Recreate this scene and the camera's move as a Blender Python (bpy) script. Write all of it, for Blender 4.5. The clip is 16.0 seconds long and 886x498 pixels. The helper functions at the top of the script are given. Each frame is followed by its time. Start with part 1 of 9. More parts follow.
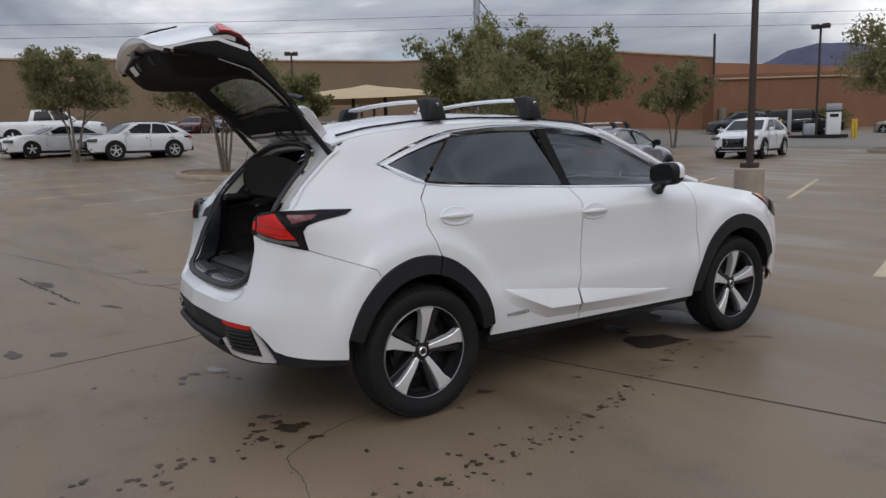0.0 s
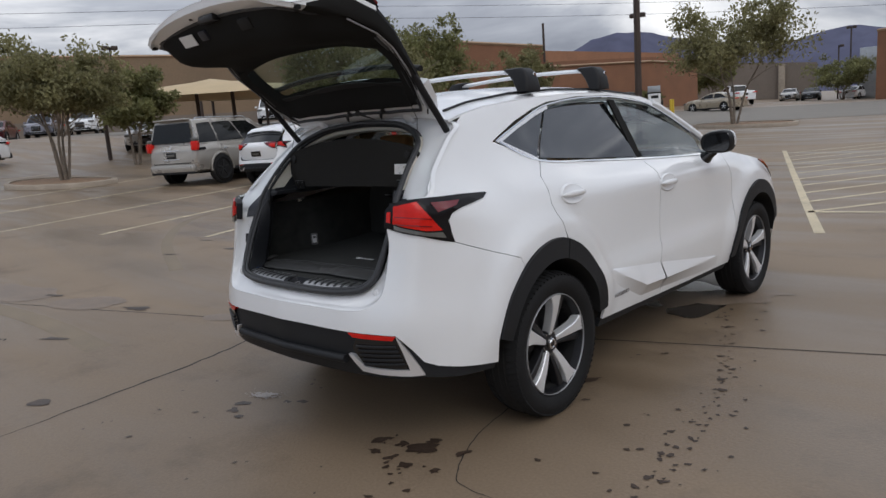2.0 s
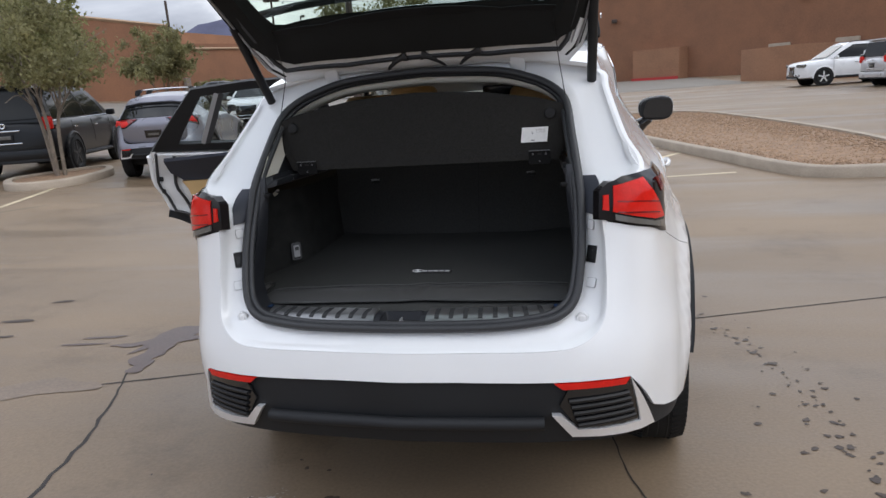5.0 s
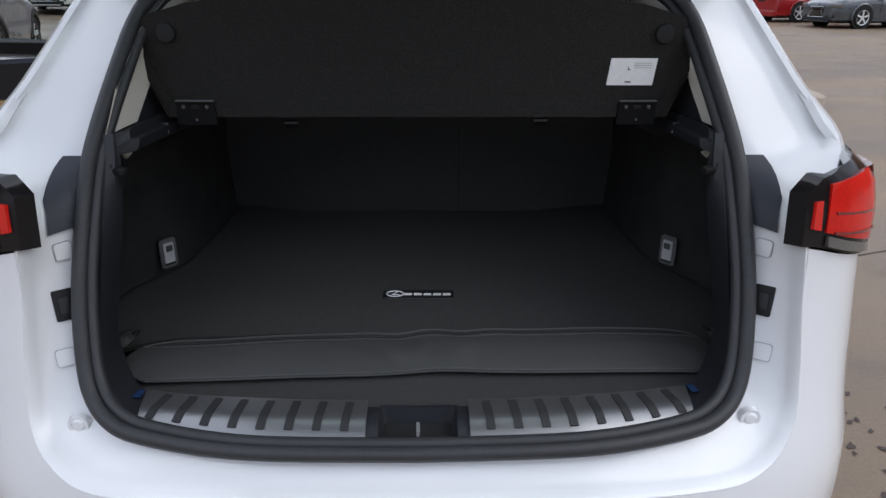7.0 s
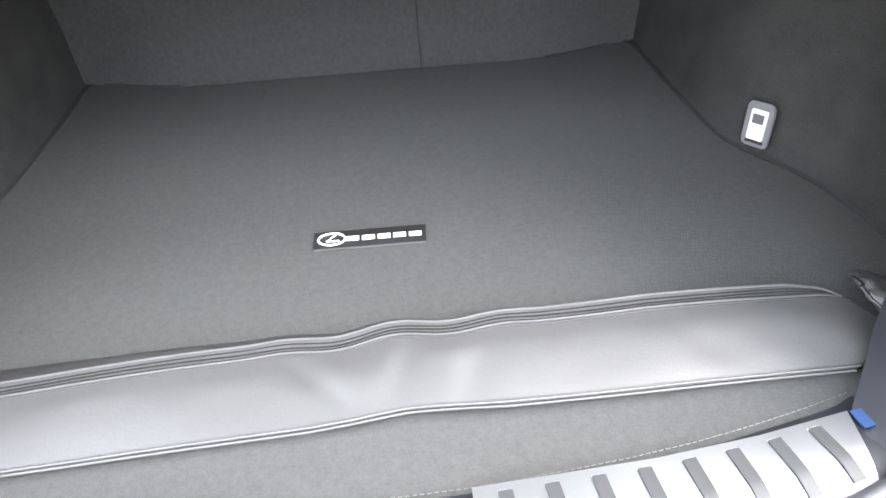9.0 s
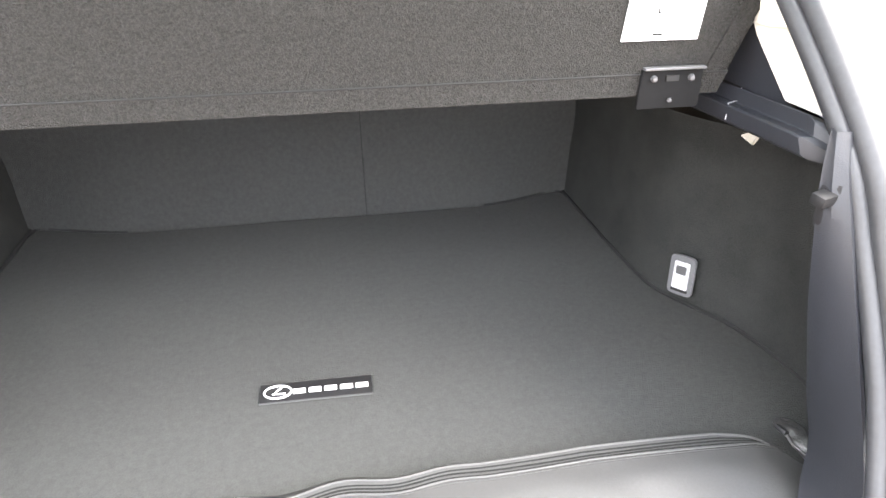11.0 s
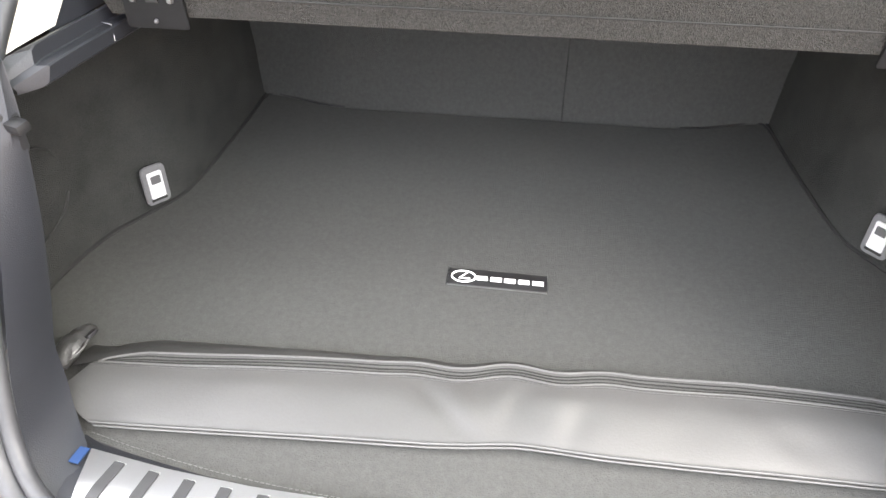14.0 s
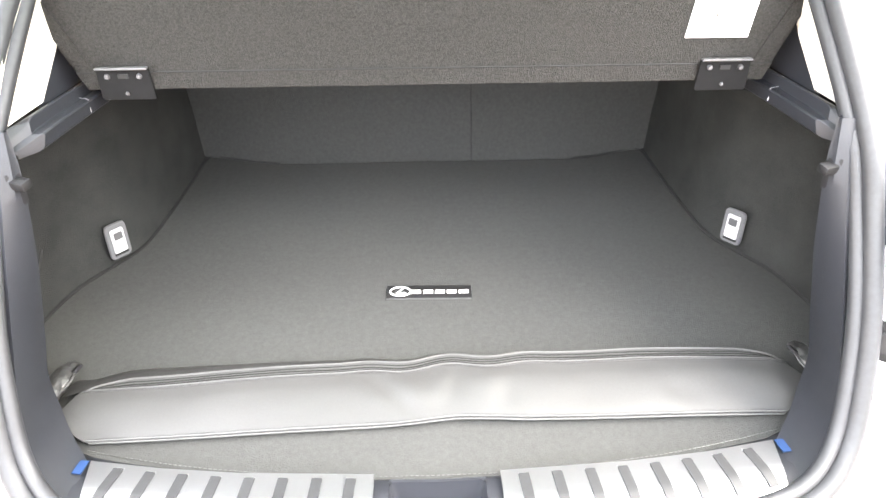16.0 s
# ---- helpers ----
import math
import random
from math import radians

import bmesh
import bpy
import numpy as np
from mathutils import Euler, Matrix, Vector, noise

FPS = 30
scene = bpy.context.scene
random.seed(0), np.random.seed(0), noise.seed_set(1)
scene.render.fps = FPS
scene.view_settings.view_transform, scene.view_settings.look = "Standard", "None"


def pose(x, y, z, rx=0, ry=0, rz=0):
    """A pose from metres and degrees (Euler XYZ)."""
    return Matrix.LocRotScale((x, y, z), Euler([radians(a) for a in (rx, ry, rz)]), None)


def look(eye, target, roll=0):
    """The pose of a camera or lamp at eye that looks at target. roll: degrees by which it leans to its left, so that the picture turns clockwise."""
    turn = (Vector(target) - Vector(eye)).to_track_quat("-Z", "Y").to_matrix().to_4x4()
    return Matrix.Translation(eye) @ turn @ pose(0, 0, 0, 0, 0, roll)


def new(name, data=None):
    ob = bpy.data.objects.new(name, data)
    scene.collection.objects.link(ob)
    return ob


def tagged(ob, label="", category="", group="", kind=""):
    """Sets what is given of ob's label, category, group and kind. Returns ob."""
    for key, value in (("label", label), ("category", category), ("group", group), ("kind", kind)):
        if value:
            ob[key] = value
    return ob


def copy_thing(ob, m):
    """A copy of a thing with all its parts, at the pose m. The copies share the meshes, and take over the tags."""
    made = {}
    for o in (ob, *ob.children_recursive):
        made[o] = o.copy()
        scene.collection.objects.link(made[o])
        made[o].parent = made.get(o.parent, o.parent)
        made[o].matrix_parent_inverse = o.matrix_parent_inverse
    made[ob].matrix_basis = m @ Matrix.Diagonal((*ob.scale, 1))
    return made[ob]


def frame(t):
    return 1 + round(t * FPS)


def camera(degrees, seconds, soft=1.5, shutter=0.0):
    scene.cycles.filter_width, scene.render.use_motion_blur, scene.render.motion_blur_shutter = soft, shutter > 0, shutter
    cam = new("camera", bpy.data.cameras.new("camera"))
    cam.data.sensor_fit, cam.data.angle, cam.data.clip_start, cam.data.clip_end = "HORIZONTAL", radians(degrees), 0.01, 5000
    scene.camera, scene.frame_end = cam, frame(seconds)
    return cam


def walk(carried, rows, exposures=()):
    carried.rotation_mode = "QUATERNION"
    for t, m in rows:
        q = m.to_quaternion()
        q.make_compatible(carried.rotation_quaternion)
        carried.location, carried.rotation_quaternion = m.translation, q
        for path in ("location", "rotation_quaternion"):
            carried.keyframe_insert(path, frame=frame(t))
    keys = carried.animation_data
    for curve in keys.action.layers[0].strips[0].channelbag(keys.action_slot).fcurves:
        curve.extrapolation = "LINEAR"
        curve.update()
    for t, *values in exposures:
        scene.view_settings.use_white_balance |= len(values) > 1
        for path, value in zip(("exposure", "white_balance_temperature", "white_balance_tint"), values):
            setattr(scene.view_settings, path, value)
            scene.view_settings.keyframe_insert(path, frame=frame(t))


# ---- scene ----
cam = camera(65.73, 16.0)
PATH = [
    (0.0, 3.9173, -1.8555, 1.4631, 81.28, 1.81, 56.54),
    (0.5, 3.6737, -2.1063, 1.4683, 81.07, 1.52, 53.58),
    (1.0, 3.3577, -2.3302, 1.4708, 80.83, 1.94, 50.24),
    (1.5, 3.0422, -2.5702, 1.4644, 80.88, 2.34, 46.80),
    (2.0, 2.7144, -2.7164, 1.4471, 79.97, 4.25, 42.53),
    (2.5, 2.3534, -2.8093, 1.4656, 79.28, 4.06, 36.65),
    (3.0, 1.9946, -2.9133, 1.4544, 79.39, 2.94, 32.05),
    (3.5, 1.6039, -2.9478, 1.4458, 78.67, 2.38, 27.75),
    (3.7, 1.4448, -2.9352, 1.4576, 78.71, 2.73, 25.97),
    (5.8, 0.1673, -2.4589, 1.4281, 74.81, 2.61, 3.37),
    (6.0, 0.0892, -2.3611, 1.4384, 74.03, 2.05, 1.54),
    (6.5, 0.0095, -2.0770, 1.4256, 72.23, 1.01, -2.58),
    (7.0, 0.0156, -1.7589, 1.4143, 69.10, -0.21, -1.33),
    (7.5, 0.0010, -1.5080, 1.3679, 64.69, -1.25, -1.88),
    (8.0, -0.0075, -1.3295, 1.3442, 60.05, -2.25, -1.88),
    (8.5, 0.0342, -1.1971, 1.3256, 54.25, 0.53, -1.69),
    (8.7, 0.0431, -1.1690, 1.3249, 52.81, 1.80, -3.44),
    (10.8, 0.0327, -1.1676, 1.3775, 62.19, 0.28, -12.15),
    (11.0, 0.0368, -1.1713, 1.3805, 62.90, 0.28, -10.15),
    (11.5, 0.0192, -1.1780, 1.3900, 63.79, -0.06, -3.87),
    (12.0, 0.0082, -1.1832, 1.4016, 64.32, -0.76, 2.81),
    (12.5, 0.0067, -1.1952, 1.4100, 64.01, -0.61, 8.81),
    (13.0, 0.0033, -1.1978, 1.4083, 61.03, -0.28, 11.26),
    (13.5, -0.0230, -1.2055, 1.4074, 55.99, -0.32, 9.24),
    (14.0, -0.0146, -1.2208, 1.4431, 53.35, -1.11, 5.89),
    (14.5, -0.0200, -1.2457, 1.4768, 55.12, -0.22, 3.50),
    (15.0, -0.0156, -1.2662, 1.4937, 55.41, -0.29, 1.13),
    (15.5, -0.0185, -1.2980, 1.4943, 56.08, -0.21, -1.19),
    (16.0, -0.0110, -1.4051, 1.4862, 58.56, 0.27, -2.06),
]
EXPOSURES = [(0.0, 0.41, 6450, 10), (1.5, 0.48, 6450, 10), (2.5, 0.58, 6450, 10), (3.5, 0.76, 6450, 10), (6.0, 1.32, 6400, 10), (6.5, 1.1, 6350, 10), (7.0, 1.05, 6250, 11), (7.5, 2.5, 6150, 10), (8.0, 4.55, 6350, 16), (8.5, 4.72, 6550, 12), (11.0, 4.88, 7050, 11), (11.5, 5.26, 7050, 11), (12.0, 5.64, 7100, 11), (12.5, 5.62, 7100, 11), (13.0, 5.29, 7100, 11), (13.5, 4.83, 7150, 11), (14.0, 4.52, 7200, 11), (14.5, 4.57, 7200, 10), (15.0, 4.93, 7200, 10), (16.0, 5.05, 7200, 10)]
walk(cam, [(t, pose(x, y, z, rx, ry, rz)) for t, x, y, z, rx, ry, rz in PATH], EXPOSURES)
SKY, CLOUD, SUN = 0.10, 0.94, 0.42
GATE_ANGLE = -86

# ---- light ----
world = bpy.data.worlds.new("sky")
scene.world = world
world.use_nodes = True
wn, wl = world.node_tree.nodes, world.node_tree.links
wn.clear()
w_out = wn.new("ShaderNodeOutputWorld")
w_bg = wn.new("ShaderNodeBackground")
w_sky = wn.new("ShaderNodeTexSky")
w_sky.sky_type, w_sky.sun_disc = "NISHITA", False
w_sky.sun_elevation, w_sky.sun_rotation = radians(48), radians(108)
w_sky.air_density, w_sky.dust_density = 1.0, 1.5
w_dim = wn.new("ShaderNodeVectorMath")
w_dim.operation = "SCALE"
w_dim.inputs["Scale"].default_value = SKY
w_tc = wn.new("ShaderNodeTexCoord")
w_map = wn.new("ShaderNodeMapping")
w_map.inputs["Scale"].default_value = (1.0, 1.0, 3.2)
w_map.inputs["Rotation"].default_value = (0, 0, radians(115))
w_n1 = wn.new("ShaderNodeTexNoise")
w_n1.inputs["Scale"].default_value, w_n1.inputs["Detail"].default_value, w_n1.inputs["Roughness"].default_value = 2.3, 7, 0.55
w_n1.inputs["Distortion"].default_value = 0.4
w_ramp = wn.new("ShaderNodeValToRGB")
w_ramp.color_ramp.elements[0].position, w_ramp.color_ramp.elements[0].color = 0.35, (0.25, 0.275, 0.335, 1)
w_ramp.color_ramp.elements[1].position, w_ramp.color_ramp.elements[1].color = 0.735, (1.20, 1.205, 1.22, 1)
w_e = w_ramp.color_ramp.elements.new(0.53)
w_e.color = (0.47, 0.50, 0.565, 1)
w_gain = wn.new("ShaderNodeVectorMath")
w_gain.operation = "SCALE"
w_gain.inputs["Scale"].default_value = CLOUD
w_n2 = wn.new("ShaderNodeTexNoise")
w_n2.inputs["Scale"].default_value, w_n2.inputs["Detail"].default_value = 1.6, 5
w_cov = wn.new("ShaderNodeValToRGB")
w_cov.color_ramp.elements[0].position, w_cov.color_ramp.elements[1].position = 0.30, 0.42
w_mix = wn.new("ShaderNodeMixRGB")
w_sep = wn.new("ShaderNodeSeparateXYZ")
w_el = wn.new("ShaderNodeMapRange")
w_el.inputs["From Min"].default_value, w_el.inputs["From Max"].default_value = 0.10, 0.44
w_el.inputs["To Min"].default_value, w_el.inputs["To Max"].default_value = 0.64, 1.22
w_dome = wn.new("ShaderNodeVectorMath")
w_dome.operation = "SCALE"
wl.new(w_tc.outputs["Generated"], w_map.inputs["Vector"])
wl.new(w_map.outputs["Vector"], w_n1.inputs["Vector"])
wl.new(w_map.outputs["Vector"], w_n2.inputs["Vector"])
wl.new(w_n1.outputs["Fac"], w_ramp.inputs["Fac"])
wl.new(w_n2.outputs["Fac"], w_cov.inputs["Fac"])
wl.new(w_ramp.outputs["Color"], w_gain.inputs[0])
wl.new(w_sky.outputs["Color"], w_dim.inputs[0])
wl.new(w_cov.outputs["Color"], w_mix.inputs["Fac"])
wl.new(w_dim.outputs["Vector"], w_mix.inputs["Color1"])
wl.new(w_tc.outputs["Generated"], w_sep.inputs["Vector"])
wl.new(w_sep.outputs["Z"], w_el.inputs["Value"])
wl.new(w_gain.outputs["Vector"], w_dome.inputs[0])
wl.new(w_el.outputs["Result"], w_dome.inputs["Scale"])
wl.new(w_dome.outputs["Vector"], w_mix.inputs["Color2"])
wl.new(w_mix.outputs["Color"], w_bg.inputs["Color"])
wl.new(w_bg.outputs["Background"], w_out.inputs["Surface"])

sun = new("sun", bpy.data.lights.new("sun", "SUN"))
sun.data.energy, sun.data.angle, sun.data.color = SUN, radians(45), (1.0, 0.96, 0.9)
sun.matrix_basis = look((0, 0, 30), (-15, 5, 12))


# ---- materials ----
def surf(name, base, rough=0.5, metal=0.0, var=0.12, scale=6.0, bump=0.0, bscale=150.0, coat=0.0, dark=None, spec=0.5, ri=0.0, aniso=(1, 1, 1)):
    """A surface with coarse and fine colour variation, varied gloss and fine relief."""
    m = bpy.data.materials.new(name)
    m.use_nodes = True
    n, l = m.node_tree.nodes, m.node_tree.links
    b = n["Principled BSDF"]
    b.inputs["Metallic"].default_value, b.inputs["Specular IOR Level"].default_value = metal, spec
    b.inputs["Coat Weight"].default_value, b.inputs["Coat Roughness"].default_value = coat, 0.04
    tc, mp = n.new("ShaderNodeTexCoord"), n.new("ShaderNodeMapping")
    mp.inputs["Scale"].default_value = aniso
    l.new(tc.outputs["Object"], mp.inputs["Vector"])
    n1, n2 = n.new("ShaderNodeTexNoise"), n.new("ShaderNodeTexNoise")
    n1.inputs["Scale"].default_value, n1.inputs["Detail"].default_value = scale, 5
    n2.inputs["Scale"].default_value, n2.inputs["Detail"].default_value = bscale, 3
    l.new(mp.outputs["Vector"], n1.inputs["Vector"]), l.new(mp.outputs["Vector"], n2.inputs["Vector"])
    add = n.new("ShaderNodeMath")
    add.operation = "MULTIPLY_ADD"
    add.inputs[1].default_value = 0.5
    half = n.new("ShaderNodeMath")
    half.operation, half.inputs[1].default_value = "MULTIPLY", 0.5
    l.new(n2.outputs["Fac"], half.inputs[0])
    l.new(n1.outputs["Fac"], add.inputs[0]), l.new(half.outputs[0], add.inputs[2])
    ramp = n.new("ShaderNodeValToRGB")
    lo = dark if dark else tuple(c * (1 - 2 * var) for c in base)
    hi = tuple(min(1.0, c * (1 + 2 * var)) for c in base)
    ramp.color_ramp.elements[0].position, ramp.color_ramp.elements[0].color = 0.28, (*lo, 1)
    ramp.color_ramp.elements[1].position, ramp.color_ramp.elements[1].color = 0.72, (*hi, 1)
    l.new(add.outputs[0], ramp.inputs["Fac"])
    col = ramp.outputs["Color"]
    if ri:
        info, hsv, rmap = n.new("ShaderNodeObjectInfo"), n.new("ShaderNodeHueSaturation"), n.new("ShaderNodeMapRange")
        rmap.inputs["To Min"].default_value, rmap.inputs["To Max"].default_value = 1 - ri, 1 + ri
        l.new(info.outputs["Random"], rmap.inputs["Value"]), l.new(rmap.outputs["Result"], hsv.inputs["Value"])
        l.new(col, hsv.inputs["Color"])
        col = hsv.outputs["Color"]
    l.new(col, b.inputs["Base Color"])
    rr = n.new("ShaderNodeMapRange")
    rr.inputs["To Min"].default_value, rr.inputs["To Max"].default_value = max(0.02, rough * 0.85), min(1, rough * 1.15)
    l.new(n1.outputs["Fac"], rr.inputs["Value"]), l.new(rr.outputs["Result"], b.inputs["Roughness"])
    if bump:
        bp = n.new("ShaderNodeBump")
        bp.inputs["Strength"].default_value, bp.inputs["Distance"].default_value = min(1.0, bump), 0.004
        l.new(n2.outputs["Fac"], bp.inputs["Height"]), l.new(bp.outputs["Normal"], b.inputs["Normal"])
    return m


def pane(name, tint, mirror=0.04, clear=0.5):
    """Tinted glass: what passes is tinted, what mirrors grows towards a grazing view."""
    m = bpy.data.materials.new(name)
    m.use_nodes = True
    n, l = m.node_tree.nodes, m.node_tree.links
    n.remove(n["Principled BSDF"])
    t, g, d, lw, mx, mx2 = (n.new("ShaderNode" + k) for k in ("BsdfTransparent", "BsdfGlossy", "BsdfDiffuse", "LayerWeight", "MixShader", "MixShader"))
    t.inputs["Color"].default_value = (*tint, 1)
    d.inputs["Color"].default_value = (0.012, 0.013, 0.014, 1)
    g.inputs["Roughness"].default_value, lw.inputs["Blend"].default_value = 0.015, 0.5
    g.inputs["Color"].default_value = (0.95, 0.97, 1.0, 1)
    mx2.inputs["Fac"].default_value = clear
    p, k = n.new("ShaderNodeMath"), n.new("ShaderNodeMath")
    p.operation, k.operation = "POWER", "MULTIPLY_ADD"
    p.inputs[1].default_value, k.inputs[1].default_value, k.inputs[2].default_value = 4.5, 0.75 - mirror, mirror
    l.new(lw.outputs["Facing"], p.inputs[0]), l.new(p.outputs[0], k.inputs[0])
    l.new(d.outputs[0], mx2.inputs[1]), l.new(t.outputs[0], mx2.inputs[2])
    l.new(k.outputs[0], mx.inputs["Fac"]), l.new(mx2.outputs[0], mx.inputs[1]), l.new(g.outputs[0], mx.inputs[2])
    l.new(mx.outputs[0], n["Material Output"].inputs["Surface"])
    return m


def plain(name, base, rough=0.5, metal=0.0, coat=0.0):
    return surf(name, base, rough, metal, 0.04, 9.0, 0.0, 120.0, coat)


PAINT = surf("pearl_white_paint", (0.830, 0.838, 0.846), 0.20, 0.0, 0.015, 2.0, 0.0, 900.0, 0.8)
CLAD = surf("grey_cladding", (0.017, 0.018, 0.020), 0.58, 0.0, 0.10, 5.0, 0.12, 700.0, 0, None, 0.3)
BLACK = surf("black_plastic", (0.012, 0.012, 0.013), 0.5, 0.0, 0.10, 5.0, 0.08, 600.0, 0, None, 0.3)
GLOSSBLACK = plain("gloss_black", (0.008, 0.008, 0.009), 0.08, 0, 0.6)
RUBBER = surf("tyre_rubber", (0.013, 0.013, 0.0135), 0.75, 0.0, 0.15, 8.0, 0.25, 220.0, 0, None, 0.25)
SEAL = surf("seal_rubber", (0.030, 0.031, 0.034), 0.5, 0.0, 0.1, 9.0)
SLOT = surf("grey_slot_rubber", (0.022, 0.0225, 0.024), 0.6, 0.0, 0.08, 9.0)
CHROME = plain("chrome", (0.78, 0.79, 0.80), 0.10, 1.0)
ALLOY = surf("machined_alloy", (0.84, 0.85, 0.86), 0.36, 0.55, 0.04, 6.0, 0.0, 300.0)
BRAKE = surf("dull_brake_iron", (0.035, 0.035, 0.037), 0.5, 0.5, 0.1, 9.0)
DARKALLOY = plain("dark_alloy", (0.016, 0.016, 0.018), 0.35, 0.2)
STEEL = surf("brushed_steel", (0.33, 0.333, 0.34), 0.30, 0.85, 0.015, 5.0, 0.0, 240.0, 0.0, None, 0.4)
LOOP = surf("pale_zinc_loop", (0.62, 0.62, 0.63), 0.35, 0.2, 0.03, 9.0)
SATIN = surf("satin_chrome", (0.82, 0.82, 0.83), 0.3, 0.55, 0.03, 5.0)
GALVTRIM = surf("satin_grey_trim", (0.36, 0.36, 0.37), 0.4, 0.4, 0.04, 5.0)
DULL = surf("matt_black_trim_and_crease_shade", (0.022, 0.022, 0.0216), 0.85, 0.0, 0.12, 5.0, 0.1, 600.0, 0, None, 0.08)
GLASS = pane("privacy_glass", (0.20, 0.21, 0.215), 0.12, 0.35)
REARGLASS = pane("rear_glass", (0.72, 0.78, 0.75), 0.03, 0.97)
FRONTGLASS = pane("front_side_glass", (0.62, 0.65, 0.64), 0.08, 0.90)
CLEARGLASS = pane("clear_glass", (0.84, 0.88, 0.87), 0.035, 0.97)
REDLENS = surf("red_lens", (0.64, 0.016, 0.010), 0.14, 0.0, 0.06, 30.0, 0.0, 120.0, 0.12, None, 0.3)
DARKRED = plain("dark_red_lens", (0.16, 0.008, 0.010), 0.10, 0.0, 0.8)
SMOKE = surf("smoked_lens", (0.012, 0.011, 0.012), 0.12, 0.0, 0.04, 9.0, 0.0, 120.0, 0.0, None, 0.22)
CLEARLENS = plain("grey_lens", (0.13, 0.125, 0.115), 0.15, 0.1, 0.3)
SEATBACK = surf("seat_back_carpet", (0.047, 0.0472, 0.0458), 0.95, 0.0, 0.14, 140.0, 0.6, 760.0, 0, None, 0.1)
CREAM = surf("cream_trim", (0.70, 0.67, 0.59), 0.6, 0.0, 0.05, 5.0, 0.1, 400.0)
TAN = surf("tan_leather", (0.50, 0.33, 0.15), 0.5, 0.0, 0.07, 6.0, 0.15, 300.0)
NAVY = surf("dark_slate_plastic", (0.030, 0.033, 0.045), 0.45, 0.0, 0.08, 6.0, 0.15, 500.0)
RAIL = surf("slate_plastic_trim", (0.0165, 0.0178, 0.0225), 0.5, 0.0, 0.06, 6.0, 0.15, 700.0)
CARPET = surf("grey_carpet", (0.051, 0.0517, 0.0502), 0.95, 0.0, 0.10, 120.0, 0.32, 430.0, 0, None, 0.1)
SIDECARPET = surf("dark_felt_carpet", (0.0335, 0.0343, 0.0331), 0.95, 0.0, 0.24, 16.0, 0.7, 600.0, 0, None, 0.1)
FELT = surf("speckled_felt_board", (0.0335, 0.0323, 0.0306), 0.95, 0.0, 0.26, 330.0, 1.0, 620.0, 0, None, 0.1)
VINYL = surf("grey_vinyl", (0.054, 0.0533, 0.0528), 0.46, 0.0, 0.05, 3.0, 0.05, 380.0)
# same vinyl, darkened to paint the shade on the fold's back slope
VINYLSHADED = surf("shaded_grey_vinyl", (0.022, 0.0216, 0.0214), 0.6, 0.0, 0.06, 8.0, 0.1, 300.0)
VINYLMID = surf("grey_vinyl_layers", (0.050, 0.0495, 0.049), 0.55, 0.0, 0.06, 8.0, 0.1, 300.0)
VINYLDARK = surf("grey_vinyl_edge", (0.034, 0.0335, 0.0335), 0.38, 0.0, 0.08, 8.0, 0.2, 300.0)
PIPING = plain("pale_piping", (0.066, 0.0655, 0.0645), 0.5)
WHITE = plain("white_label", (0.82, 0.82, 0.81), 0.45)
BLUE = plain("blue_film", (0.009, 0.034, 0.105), 0.6)
UNDER = plain("underbody", (0.010, 0.010, 0.010), 0.8)


# ---- mesh helpers ----
def finish(name, bm, material, parent=None, label="", smooth=True, angle=38):
    me = bpy.data.meshes.new(name)
    bm.normal_update()
    bm.to_mesh(me)
    bm.free()
    mats = material if isinstance(material, (list, tuple)) else [material]
    for mm in mats:
        me.materials.append(mm)
    if smooth:
        me.shade_smooth()
        me.set_sharp_from_angle(angle=radians(angle))
    ob = new(name, me)
    if parent is not None:
        ob.parent = parent
    if label:
        ob["label"] = label
    return ob


def part(name, bm, material, parent, label="", smooth=True, angle=38):
    return finish(name, bm, material, parent, label, smooth, angle)


def empty(name, m=None):
    e = new(name)
    e.empty_display_size = 0.2
    if m is not None:
        e.matrix_basis = m
    return e


def raw(verts, faces):
    bm = bmesh.new()
    vs = [bm.verts.new(v) for v in verts]
    for f in faces:
        if len(set(f)) >= 3:
            try:
                bm.faces.new([vs[i] for i in f])
            except ValueError:
                pass
    return bm


def box(c, size, bevel=0.0, m=None, segs=2):
    bm = bmesh.new()
    bmesh.ops.create_cube(bm, size=1.0)
    for v in bm.verts:
        v.co = Vector((v.co.x * size[0], v.co.y * size[1], v.co.z * size[2]))
    if bevel:
        bmesh.ops.bevel(bm, geom=list(bm.edges), offset=min(bevel, min(size) * 0.45), segments=segs, affect="EDGES", profile=0.6)
    mm = Matrix.Translation(c) @ (m if m is not None else Matrix.Identity(4))
    bmesh.ops.transform(bm, matrix=mm, verts=bm.verts)
    return bm


def join(*bms):
    out = bmesh.new()
    for b in bms:
        me = bpy.data.meshes.new("tmp")
        b.to_mesh(me)
        b.free()
        out.from_mesh(me)
        bpy.data.meshes.remove(me)
    return out


